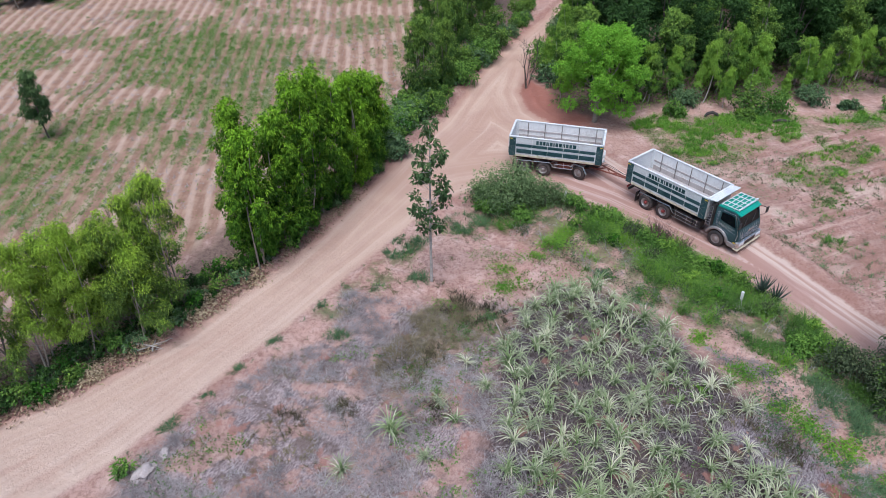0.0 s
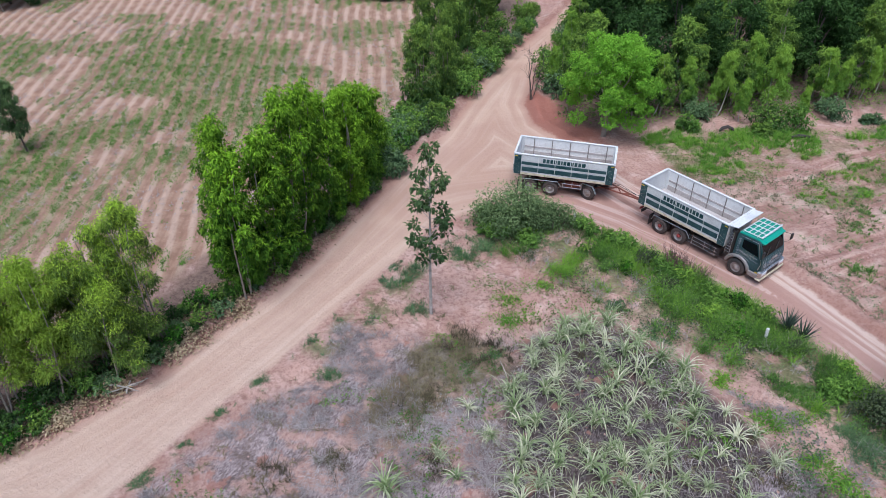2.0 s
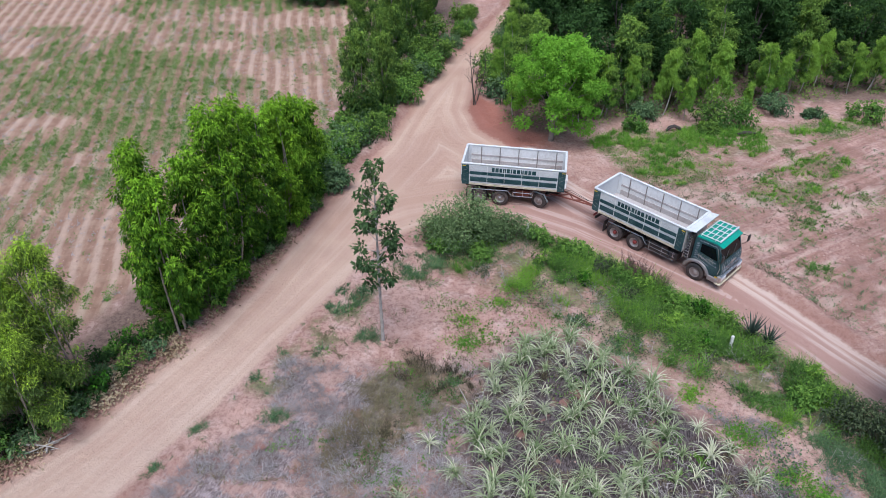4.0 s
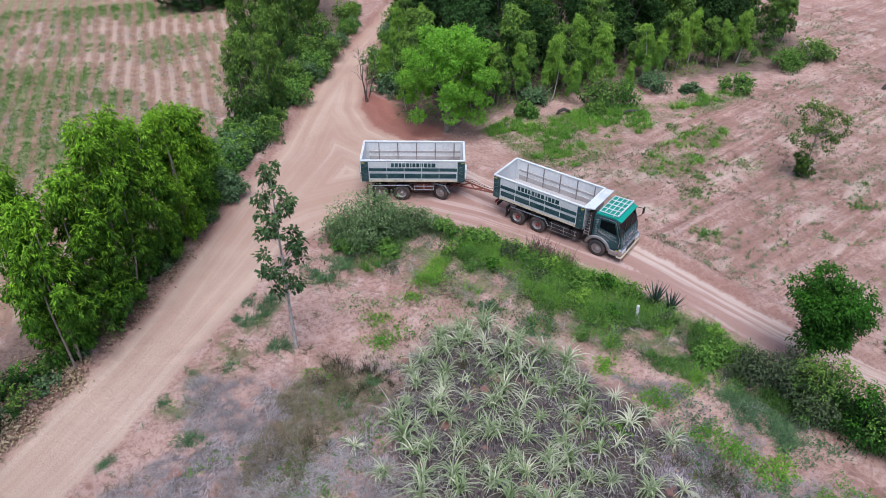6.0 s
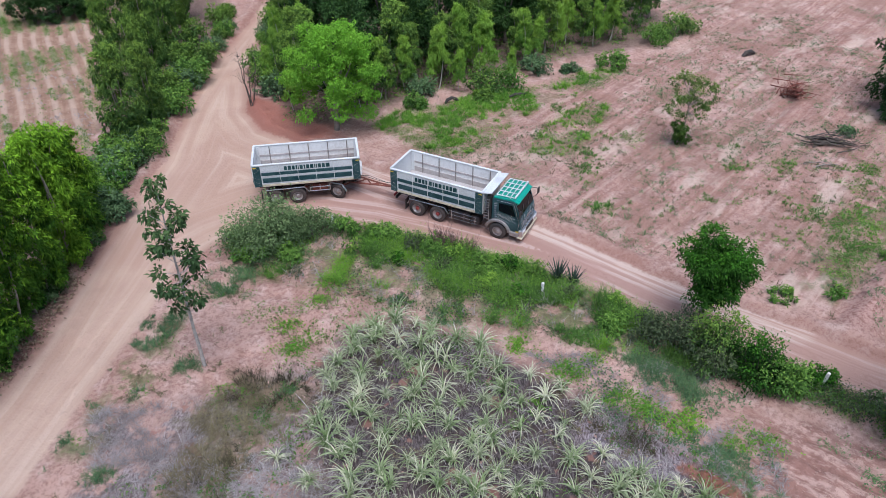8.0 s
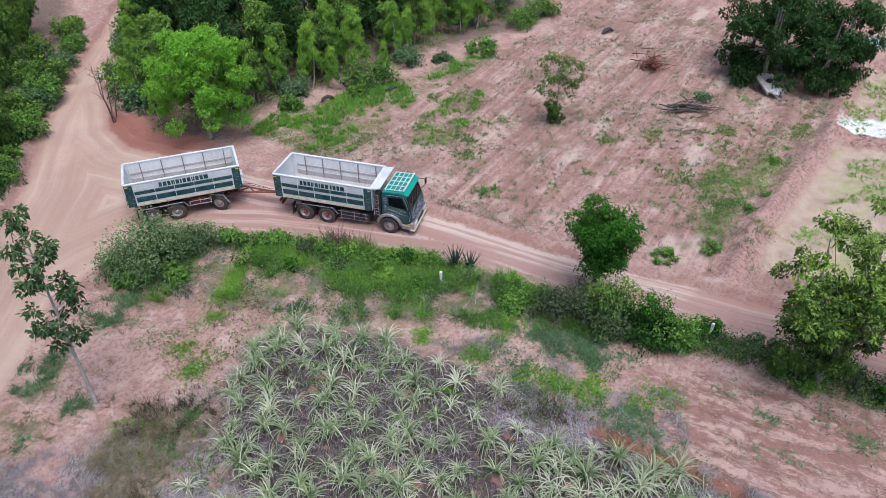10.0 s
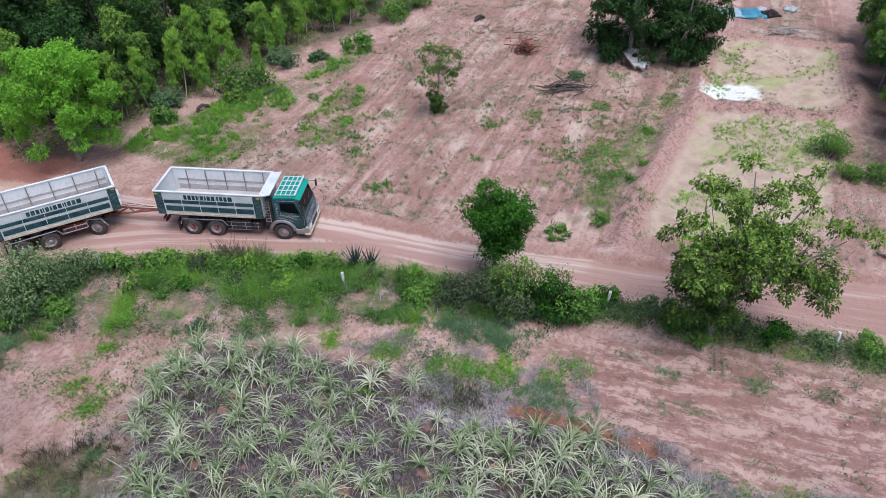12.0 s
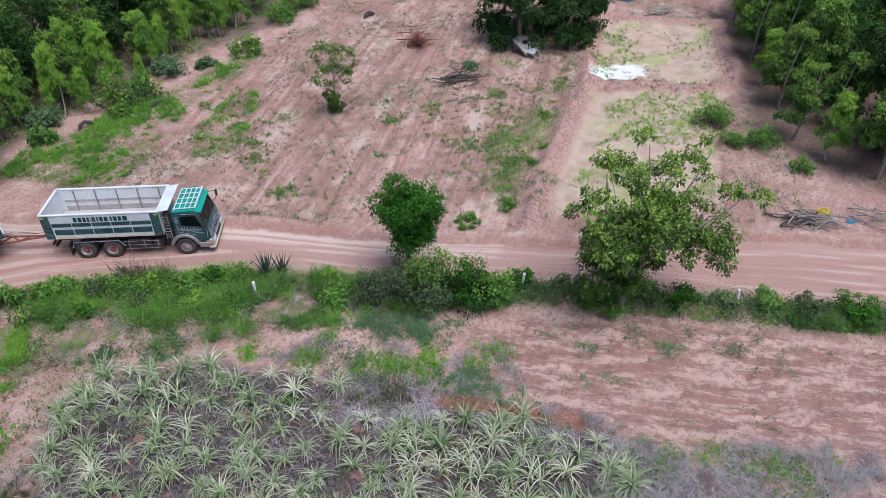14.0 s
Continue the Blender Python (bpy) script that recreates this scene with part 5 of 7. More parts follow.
scatter("hedge_weeds", "dark mixed weeds and twigs below the roadside hedge", "weeds", spots_in(GREEN, 16, lambda x, y: (y < 22) & (value_noise(x, y, 1.3, 134) > 0.34)), weed_clumps(0.11, 0.55, 0.24, 14, 0.5), M_TWIGGY)
scatter("verge_straw", "dry stalks among the verge weeds", "dry grass", spots_in(GREEN, 4, lambda x, y: value_noise(x, y, 1.5, 69) > 0.5), blade_tufts(0.5, 0.018, 7, 1.0, 0.9, 0.9), M_STRAW)
CREEPERS = ((13.9, 24.6, 0.6), (14.6, 23.8, 0.65), (15.4, 21.5, 0.55), (16.3, 20.5, 0.7), (16.9, 19.5, 0.6), (17.1, 18.7, 0.7), (18.6, 18.0, 0.75), (15.9, 24.0, 0.5), (17.9, 19.6, 0.45), (3.4, 31.7, 0.55), (4.3, 31.2, 0.45), (3.4, 30.3, 0.55), (6.6, 34.4, 0.7), (12.2, 22.6, 0.4), (19.6, 17.0, 0.4), (13.0, 26.0, 0.6), (5.4, 33.2, 0.4), (1.6, 33.0, 0.35))
scatter("creeping_weeds", "patches of bright green creeping weeds on red soil", "weeds", spots_round(CREEPERS, 20), weed_clumps(0.12, 0.22, 0.18, 16), M_GRASS_FRESH)
LAWNS = ((17.4, 24.3, 0.7), (17.8, 23.0, 0.75), (18.1, 22.0, 0.8), (18.8, 21.2, 0.8), (17.0, 18.2, 0.6), (17.1, 16.6, 0.7), (17.4, 15.4, 0.6), (17.6, 17.2, 0.5), (18.3, 20.3, 0.5), (-1.4, 31.3, 0.5), (-5.5, 26.5, 0.5), (1.2, 36.2, 0.9), (2.6, 37.2, 0.8), (10.8, 29.4, 0.8), (9.2, 31.6, 0.6), (-0.5, 23.4, 0.6), (0.8, 27.0, 0.5), (2.4, 27.8, 0.5))
scatter("low_grass", "short dull green grass in patches", "grass", spots_round(LAWNS, 42, 0.36), blade_tufts(0.28, 0.020, 8, 1.0, 0.9, 0.8), M_BLUISH)
scatter("weedy_soil", "small weeds between the creeping patches", "weeds", spots_in(WEEDY, 13, lambda x, y: value_noise(x, y, 1.3, 33) * 0.6 + value_noise(x, y, 0.5, 233) * 0.4 > 0.52), weed_clumps(0.13, 0.2, 0.18, 10, 0.5), M_BLUISH)
scatter("weedy_straw", "grey dead grass between the creeping weeds", "dry grass", spots_in(WEEDY, 16, lambda x, y: value_noise(x, y, 1.4, 234) > 0.52), blade_tufts(0.38, 0.016, 8, 1.5, 1.1, 0.5), M_STRAW)
scatter("back_grass", "bright green grass and weeds before the wood", "grass", tuple(np.concatenate(p) for p in zip(spots_in(GREEN_BACK, 13, lambda x, y: value_noise(x, y, 1.9, 34) > 0.40), spots_in(GREEN_MID, 8, lambda x, y: value_noise(x, y, 1.4, 35) > 0.52), spots_in(GREEN_COL, 5, lambda x, y: value_noise(x, y, 1.7, 36) > 0.60))), weed_clumps(0.11, 0.20, 0.24, 11), M_GRASS)
scatter("meadow_grass", "light green grass tufts before the wood", "grass", tuple(np.concatenate(p) for p in zip(spots_in(GREEN_BACK, 26, lambda x, y: value_noise(x, y, 2.4, 67) * 0.6 + value_noise(x, y, 0.8, 167) * 0.4 > 0.36 + 0.25 * np.clip(1 + outline_distance(GREEN_BACK, x, y) / 1.6, 0, 1)), spots_in(GREEN_MID, 10, lambda x, y: value_noise(x, y, 1.4, 68) > 0.52))), blade_tufts(0.38, 0.028, 11, 0.8, 0.9, 1.0), M_GRASS_FRESH)
STRIP = ((31.2, 23.9, 0.7), (33.0, 24.4, 0.9), (34.4, 24.9, 1.1), (36.2, 25.2, 0.9), (38.2, 25.5, 0.9), (39.8, 25.8, 0.6), (41.0, 26.2, 0.7), (43.6, 27.0, 0.5), (45.4, 27.4, 0.8), (46.8, 27.8, 0.7), (34.6, 26.4, 1.0), (36.6, 27.2, 1.0), (49.6, 28.6, 0.6), (33.1, 21.8, 0.5), (39.4, 29.7, 0.6), (42.2, 30.9, 0.9), (30.1, 41.0, 0.8), (33.4, 38.6, 0.5), (43.7, 45.4, 0.5), (47.3, 33.2, 0.5), (26.6, 32.2, 0.5), (31.6, 31.4, 0.4))
scatter("strip_weeds", "strip of green weeds on the open land", "weeds", spots_round(STRIP, 9, 0.35), weed_clumps(0.12, 0.26, 0.24, 15), M_WEED)
THIN = ((27.8, 43.4, 1.6), (29.6, 47.8, 1.8), (25.4, 38.4, 1.2), (27.0, 40.6, 1.2), (35.0, 29.0, 1.4), (31.8, 27.8, 1.1), (37.8, 33.0, 1.3), (36.6, 37.2, 0.7), (40.6, 30.6, 1.5), (30.2, 32.3, 0.7), (33.8, 31.0, 0.9), (23.4, 34.6, 1.0), (44.6, 30.0, 1.0), (38.6, 27.6, 1.2), (34.2, 34.6, 0.8))
scatter("open_tufts", "dull dry tufts dotted over the open land", "dry grass", spots_in(OPEN, 2.6, lambda x, y: (x < 60) & (outline_distance(PADDY_NEAR, x, y) > 0.3) & (outline_distance(PADDY_FAR, x, y) > 0.3) & (value_noise(x, y, 2.8, 144) > 0.5)), blade_tufts(0.22, 0.022, 8, 0.9, 0.8, 0.6), M_BLUISH)
scatter("thin_grass", "thin pale green grass on bare open land", "grass", spots_round(THIN, 12, 0.46), blade_tufts(0.24, 0.03, 8, 1.1, 0.8, 0.9), M_GRASS)
EDGE_GRASS = [(-1.5, 36.9, 0.35), (-2.6, 35.0, 0.4), (-4.2, 32.5, 0.35), (-6.6, 29.0, 0.3), (-8.6, 26.1, 0.35), (-10.0, 24.3, 0.4), (-11.2, 22.6, 0.3), (-12.3, 20.9, 0.4), (-13.4, 19.4, 0.4), (-7.5, 27.2, 0.3), (-3.3, 33.6, 0.3), (-5.4, 30.6, 0.3)]
scatter("edge_grass", "low dusty grass along the inner road edge", "grass", spots_round(EDGE_GRASS, 40, 0.35), blade_tufts(0.22, 0.02, 9, 1.0, 0.9, 0.6), M_BLUISH)
scatter("road_verge_grass", "thin dusty grass along the road edge", "grass", spots_in(VERGE, 30, lambda x, y: value_noise(x, y, 1.6, 37) > 0.50), blade_tufts(0.30, 0.025, 9, 0.9, 0.9), M_BLUISH)
dry_ok = lambda x, y: (outline_distance(CANES, x, y) > RNG.uniform(-1.5, 0.6, x.shape)) & (value_noise(x, y, 2.4, 41) * 0.6 + value_noise(x, y, 0.8, 40) * 0.4 > 0.50)
scatter("dry_grass", "matted grey dead grass over red soil", "dry grass", spots_in(DRY, 22, dry_ok), blade_tufts(0.42, 0.014, 10, 1.6, 1.2, 0.8), M_STRAW)
scatter("cane_straw", "pale loose cane straw strewn on the ground", "straw", spots_in(MULCH, 3.5, lambda x, y: value_noise(x, y, 1.9, 74) > 0.42), blade_tufts(0.6, 0.02, 4, 3.0, 0.6, 1.1), M_STRAW)
scatter("brown_grass", "matted brown-green dying grass", "dry grass", spots_in(MATTED, 20, lambda x, y: value_noise(x, y, 0.9, 42) > 0.36), blade_tufts(0.40, 0.017, 10, 1.1, 1.0, 0.9), M_STRAW_BROWN)
BROWN_WEEDS = ((0.9, 29.4, 0.6), (2.6, 28.4, 0.7), (3.0, 27.4, 0.5), (-0.6, 25.2, 0.7), (-1.6, 24.0, 0.8), (1.6, 27.8, 0.7), (0.2, 28.2, 0.6), (-0.4, 21.4, 0.6), (4.4, 28.6, 0.5), (6.6, 27.8, 0.5), (14.7, 19.6, 0.7), (13.4, 21.0, 0.6), (15.2, 18.8, 0.5), (-4.6, 21.6, 0.7), (-7.0, 21.0, 0.6))
scatter("corner_grass", "grey dead grass along the end of the ploughed strip", "dry grass", spots_in(CORNER, 26, lambda x, y: value_noise(x, y, 1.4, 137) > 0.35), blade_tufts(0.4, 0.018, 9, 1.3, 1.1, 0.7), M_STRAW)
scatter("corner_weeds", "green weeds among dead grass beside the ploughed strip", "weeds", spots_in(CORNER, 10, lambda x, y: value_noise(x, y, 1.1, 138) > 0.5), weed_clumps(0.12, 0.34, 0.2, 14), M_WEED)
scatter("withered_weeds", "dark withered weeds standing in dry grass", "weeds", spots_round(BROWN_WEEDS, 11, 0.42), blade_tufts(0.5, 0.016, 10, 0.7, 0.7, 0.5), M_WITHERED)
scatter("sparse_weeds", "scattered small weeds on bare soil", "weeds", spots_in(TRIANGLE, 4.5, lambda x, y: value_noise(x, y, 1.8, 43) > 0.66), weed_clumps(0.11, 0.2, 0.16, 12, 0.6), M_WEED)
scatter("open_land_weeds", "scattered weeds on bare open land", "weeds", spots_in(OPEN, 4.5, lambda x, y: (outline_distance(PADDY_NEAR, x, y) > 0.3) & (outline_distance(PADDY_FAR, x, y) > 0.3) & (value_noise(x, y, 3.6, 44) * 0.7 + value_noise(x, y, 1.1, 45) * 0.3 > 0.56)), weed_clumps(0.11, 0.14, 0.16, 9), M_BLUISH)
scatter("paddy_grass", "thin yellow-green grass in the paddy plots", "grass", spots_in(PADDY_NEAR, 20, lambda x, y: value_noise(x * 0.3 + y * 0.9, (x * 0.9 - y * 0.3) * 0.35, 1.2, 46) * 0.5 + value_noise(x, y, 4.0, 146) * 0.5 > 0.60), blade_tufts(0.20, 0.018, 9, 0.9, 0.8), M_LEAF_YELLOW)
scatter("paddy_grass", "thin yellow-green grass in the far paddy plot", "grass", spots_in(PADDY_FAR, 9, lambda x, y: value_noise(x, y, 2.6, 47) > 0.66), blade_tufts(0.28, 0.026, 10, 1.0, 0.8), M_LEAF_YELLOW)
PLOUGH_SEEN = [(20.2, 18.6), (24.4, 14.6), (27.4, 8), (30.8, 0), (33, -4), (21, -2), (19, 8), (17.6, 12.5), (17.4, 16)]
scatter("plough_weeds", "tiny weeds on the ploughed strip", "weeds", tuple(np.concatenate(p) for p in zip(spots_in(PLOUGH_SEEN, 2.2, lambda x, y: value_noise(x, y, 2.2, 48) > 0.60), spots_round(((20.6, 11.8, 0.7), (24.0, 11.0, 0.9), (22.2, 13.6, 0.9), (18.4, 9.6, 0.8), (21.8, 16.0, 0.7), (25.6, 8.4, 0.7)), 7))), weed_clumps(0.12, 0.10, 0.18, 14), M_BLUISH)
FIELD_SEEN = [(-56, 30), (-24, 27), (-16.4, 32.4), (-11.2, 41.6), (-4.6, 54.6), (-4.2, 57.8), (-1.4, 82), (-1.4, 88), (-58, 88)]


def crop_here(x, y):
    lush = crop_growth(x, y)
    return (furrow_wave(x, y) > np.interp(lush, [0.48, 0.75], [0.92, 0.15])) & (lush > 0.50)


scatter("field_crops", "low green crop plants and weeds growing along the furrows", "crops", spots_in(FIELD_SEEN, 21.0, crop_here), weed_clumps(0.10, 0.15, 0.15, 11, 0.5), M_CROP)
scatter("field_straw", "short dry straw on the field", "dry grass", spots_in(FIELD_SEEN, 1.6, lambda x, y: value_noise(x, y, 3.0, 53) > 0.4), blade_tufts(0.3, 0.03, 6, 1.6, 1.0, 0.9), M_STRAW)
scatter("field_weeds", "thin pale weeds across the field", "weeds", spots_in(FIELD_SEEN, 0.6, lambda x, y: value_noise(x, y, 2.0, 54) > 0.42), weed_clumps(0.15, 0.12, 0.2, 6, 0.6), M_CROP)


def fallen(at, rng):
    lots = []
    for _ in range(7):
        p = at + rng.normal(0, 0.25, at.shape) * [1, 1, 0] + [0, 0, 0.03]
        lots.append(leaves(p, unit(rng.normal(0, 1, at.shape) * [1, 1, 0.25]), 0.17, 0.09, np.repeat(rng.uniform(0, 1) ** 1.5, len(at)), rng, 2.0))
    return joined(lots)


LITTER = [(-26, 16.6), (-20, 21.1), (-15.3, 24.9), (-11.2, 30.1), (-7.5, 35.8), (-5, 41.5), (-7.2, 42), (-10.4, 37), (-14, 31.4), (-18, 26.4), (-27, 20)]
scatter("leaf_litter", "brown fallen leaves below the roadside trees", "leaf litter", spots_in(LITTER, 30), fallen, M_LITTER)
HEAPS = [(-15.3, 25.7), (-13.3, 27.9), (-12.4, 29.0), (-17.0, 23.8), (-10.8, 31.3), (-18.4, 22.6)]
heap_x = np.concatenate([RNG.normal(x, 0.35, 40) for x, _ in HEAPS])
heap_y = np.concatenate([RNG.normal(y, 0.35, 40) for _, y in HEAPS])
scatter("dry_leaf_heaps", "pale yellow dead leaves swept along the road bank", "leaf litter", (heap_x, heap_y), weed_clumps(0.17, 0.22, 0.15, 7, 1.0), M_DEAD_LEAF)
scatter("wood_litter", "undergrowth and fallen leaves on the woodland floor", "leaf litter", spots_in([(9, 53), (22, 54), (36, 56), (48, 58), (46, 66), (12, 70)], 3), weed_clumps(0.22, 0.4, 0.3, 8), M_LEAF_WOOD)

# ---- lorry and trailer ----
M_WHITE = plain("dusty_white_paint", (0.68, 0.69, 0.69), (0.52, 0.52, 0.52), 0.5, scale=2.0, bump=0.03)
M_INSIDE = plain("scuffed_grey_white_steel", (0.76, 0.75, 0.73), (0.60, 0.57, 0.54), 0.6, scale=1.0, bump=0.05)
M_BED_FLOOR = plain("worn_steel_floor", (0.46, 0.425, 0.41), (0.33, 0.285, 0.265), 0.65, scale=1.5)
M_TEAL_DARK = plain("dark_teal_paint", (0.008, 0.045, 0.052), (0.055, 0.11, 0.115), 0.4, scale=4.0, bump=0.03)
M_TEAL = plain("green_teal_paint", (0.02, 0.33, 0.235), (0.03, 0.23, 0.17), 0.3, bump=0.02)
M_CREAM = plain("cream_paint", (0.66, 0.60, 0.44), (0.45, 0.38, 0.28), 0.55, bump=0.03)
M_CHROME = plain("dusty_chrome", (0.72, 0.71, 0.70), (0.45, 0.43, 0.41), 0.28, 0.9, bump=0.02)
M_SILVER = plain("dusty_silver_paint", (0.38, 0.37, 0.36), (0.25, 0.22, 0.21), 0.4, 0.5, bump=0.02)
M_RUBBER = plain("tyre_rubber", (0.028, 0.026, 0.026), (0.10, 0.075, 0.065), 0.85, scale=3.0, bump=0.1)
M_RIM = plain("dusty_steel_rim", (0.42, 0.40, 0.39), (0.24, 0.19, 0.17), 0.5, 0.4)
M_HUB = plain("red_hub_paint", (0.30, 0.035, 0.035), (0.18, 0.05, 0.04), 0.5)
M_BLACK = plain("black_chassis_paint", (0.02, 0.02, 0.022), (0.08, 0.06, 0.05), 0.6)
M_RUSTY = plain("rusty_red_primer", (0.22, 0.06, 0.04), (0.13, 0.06, 0.045), 0.8)
M_YELLOW_TAPE = plain("yellow_reflector", (0.75, 0.52, 0.03), (0.5, 0.35, 0.05), 0.4)
M_RIB = plain("dusty_grey_rib", (0.17, 0.155, 0.145), (0.27, 0.23, 0.21), 0.7)
M_GLASS = Nodes("dark_tinted_glass").finish((0.006, 0.008, 0.010), 0.08, 0.0, 0.25)
M_BLUE_CARD = plain("blue_card", (0.04, 0.06, 0.32), (0.03, 0.04, 0.22), 0.6)
M_LAMP = Nodes("lamp_glass").finish((0.75, 0.76, 0.78), 0.12, 0.0, 0.6)


def part(name, bm, material, parent, label="", smooth=False):
    me = bpy.data.meshes.new(name)
    bm.to_mesh(me)
    bm.free()
    me.materials.append(material)
    if smooth:
        me.polygons.foreach_set("use_smooth", np.ones(len(me.polygons), bool))
    ob = new(name, me)
    ob.parent = parent
    return tagged(ob, label)


def boxes(*spans, bevel=0.012):
    """Bevelled blocks given as (x0, x1, y0, y1, z0, z1)."""
    bm = bmesh.new()
    for x0, x1, y0, y1, z0, z1 in spans:
        m = Matrix.Translation(((x0 + x1) / 2, (y0 + y1) / 2, (z0 + z1) / 2)) @ Matrix.Diagonal((x1 - x0, y1 - y0, z1 - z0, 1))
        bmesh.ops.create_cube(bm, size=1, matrix=m)
    if bevel:
        bmesh.ops.bevel(bm, geom=bm.edges[:], offset=bevel, segments=1, affect="EDGES")
    return bm


def prism(profile, y0, y1, bevel=0.0):
    """A block with an outline in x and z, from y0 to y1."""
    bm = bmesh.new()
    a = [bm.verts.new((x, y0, z)) for x, z in profile]
    b = [bm.verts.new((x, y1, z)) for x, z in profile]
    bm.faces.new(a)
    bm.faces.new(b[::-1])
    for i in range(len(a)):
        j = (i + 1) % len(a)
        bm.faces.new((a[j], a[i], b[i], b[j]))
    bmesh.ops.recalc_face_normals(bm, faces=bm.faces[:])
    if bevel:
        bmesh.ops.bevel(bm, geom=bm.edges[:], offset=bevel, segments=2, affect="EDGES")
    return bm


def lathe(profile, x, y, z, sides=28):
    """A turned form round the y axis: profile of (radius, y)."""
    bm = bmesh.new()
    rings = []
    for r, dy in profile:
        rings.append([bm.verts.new((x + r * math.cos(k * 2 * math.pi / sides), y + dy, z + r * math.sin(k * 2 * math.pi / sides))) for k in range(sides)])
    for p, q in zip(rings, rings[1:]):
        for k in range(sides):
            j = (k + 1) % sides
            bm.faces.new((p[k], p[j], q[j], q[k]))
    bmesh.ops.recalc_face_normals(bm, faces=bm.faces[:])
    return bm


def pipe(points, radius, sides=6):
    bm = bmesh.new()
    v, f, _ = tube_arrays(points, [radius] * len(points), sides)
    vs = [bm.verts.new(p) for p in v]
    for t in f:
        bm.faces.new([vs[i] for i in t])
    return bm


def pipes(runs, radius):
    bm = bmesh.new()
    for run in runs:
        v, f, _ = tube_arrays(run, [radius] * len(run), 6)
        vs = [bm.verts.new(p) for p in v]
        for t in f:
            bm.faces.new([vs[i] for i in t])
    return bm


def wheel(parent, x, side, z=0.51, dual=False, hub=M_RIM):
    """A wheel on one side (-1 right, 1 left) at x."""
    s = side
    y = s * 1.06
    name = "wheel"
    me = lathe([(0.30, -0.13), (0.47, -0.15), (0.51, -0.11), (0.51, 0.11), (0.47, 0.15), (0.30, 0.13), (0.30, -0.13)], x, y, z)
    w = part(name, me, M_RUBBER, parent, "dusty black lorry wheel", True)
    part("rim", lathe([(0.30, s * 0.12), (0.285, s * 0.13), (0.27, s * 0.06), (0.17, s * (-0.01 if dual else 0.10)), (0.155, s * (0.0 if dual else 0.12)), (0.02, s * (0.0 if dual else 0.12))], x, y, z), M_RIM, w, "grey steel rim", True)
    part("hub", lathe([(0.12, 0), (0.11, s * 0.09), (0.07, s * 0.13), (0.0, s * 0.13)], x, y, z, 14), hub, w)
    if dual:
        part("inner_tyre", lathe([(0.30, -0.13), (0.47, -0.15), (0.51, -0.11), (0.51, 0.11), (0.47, 0.15), (0.30, 0.13)], x, y - s * 0.33, z), M_RUBBER, w, "", True)
    return w


def tipper_body(parent, x0, x1, headboard):
    """An open steel body: floor, panelled and striped sides, ribs, rails and tailgate."""
    lo, hi, half = 1.40, 2.83, 1.22
    body = part("body_floor", boxes((x0, x1, -half + 0.05, half - 0.05, lo + 0.02, lo + 0.14)), M_BED_FLOOR, parent, "worn grey steel floor of the open body")
    for s in (-1, 1):
        side = part("side_wall", boxes((x0, x1, s * half - 0.03, s * half + 0.03, lo, hi)), M_INSIDE, parent, "white steel side wall with dark teal stripes")
        out = lambda a, b: (s * (half + 0.03 + a), s * (half + 0.03 + b)) if s > 0 else (s * (half + 0.03 + b), s * (half + 0.03 + a))
        a, b = out(-0.01, 0.022)
        panels = np.linspace(x0 + 0.5, x1 - 0.5, 6)
        for p, q in zip(panels, panels[1:]):
            part("panel", boxes((p + 0.012, q - 0.012, a, b, 2.36, 2.76)), M_WHITE, side)
            part("panel", boxes((p + 0.012, q - 0.012, a, b, 1.985, 2.13)), M_WHITE, side)
        a2, b2 = out(-0.01, 0.034)
        part("stripe", boxes((x0 + 0.46, x1 - 0.46, a2, b2, 2.14, 2.35)), M_TEAL_DARK, side)
        for p in panels[1:-1]:
            part("seam_strip", boxes((p - 0.014, p + 0.014, *out(0.02, 0.045), 1.55, 2.73), bevel=0.004), M_INSIDE, side, "narrow welded seam strip")
        for p, q, r in ((x0 + 0.44, x0 + 0.50, 0), (x1 - 0.50, x1 - 0.44, 0)):
            part("edge_strip", boxes((p, q, *out(-0.005, 0.03), 1.55, 2.74), bevel=0.006), M_WHITE, side, "white edge strip")
        for p, q in zip(panels, panels[1:]):
            part("stripe", boxes((p + 0.01, q - 0.01, a2, b2, 1.66, 1.97)), M_TEAL_DARK, side)
            part("panel", boxes((p + 0.012, q - 0.012, a, b, 1.555, 1.65)), M_WHITE, side)
        part("bottom_rail", boxes((x0 + 0.1, x1 - 0.1, a2, b2, lo, 1.54)), M_CREAM, side, "cream bottom rail")
        part("corner_post", boxes((x0, x0 + 0.44, *out(-0.01, 0.045), lo + 0.02, hi - 0.04)), M_TEAL_DARK, side, "dark teal painted corner")
        part("corner_post", boxes((x1 - 0.44, x1, *out(-0.01, 0.045), lo + 0.02, hi - 0.04)), M_TEAL_DARK, side, "dark teal painted corner")
        c = s * (half + 0.03 + 0.05)
        for k in (x0 + 0.22, x1 - 0.22):
            swirl = [[(k + 0.15 * math.sin(u * 5.2 + j * 2.1), c, 1.52 + 0.40 * j + 0.32 * u) for u in np.linspace(0, 1, 7)] for j in range(3)]
            part("swirl", pipes(swirl, 0.004), M_BED_FLOOR, side, "pale painted swirl")
        for k in (x0 + 0.03, x1 - 0.23):
            part("reflector", boxes((k, k + 0.2, *out(0.04, 0.055), hi - 0.14, hi - 0.08)), M_YELLOW_TAPE, side)
        # the owner's name stands as a row of plain dark bars
        mid = x0 + (x1 - x0) * 0.50
        at = mid - 1.32
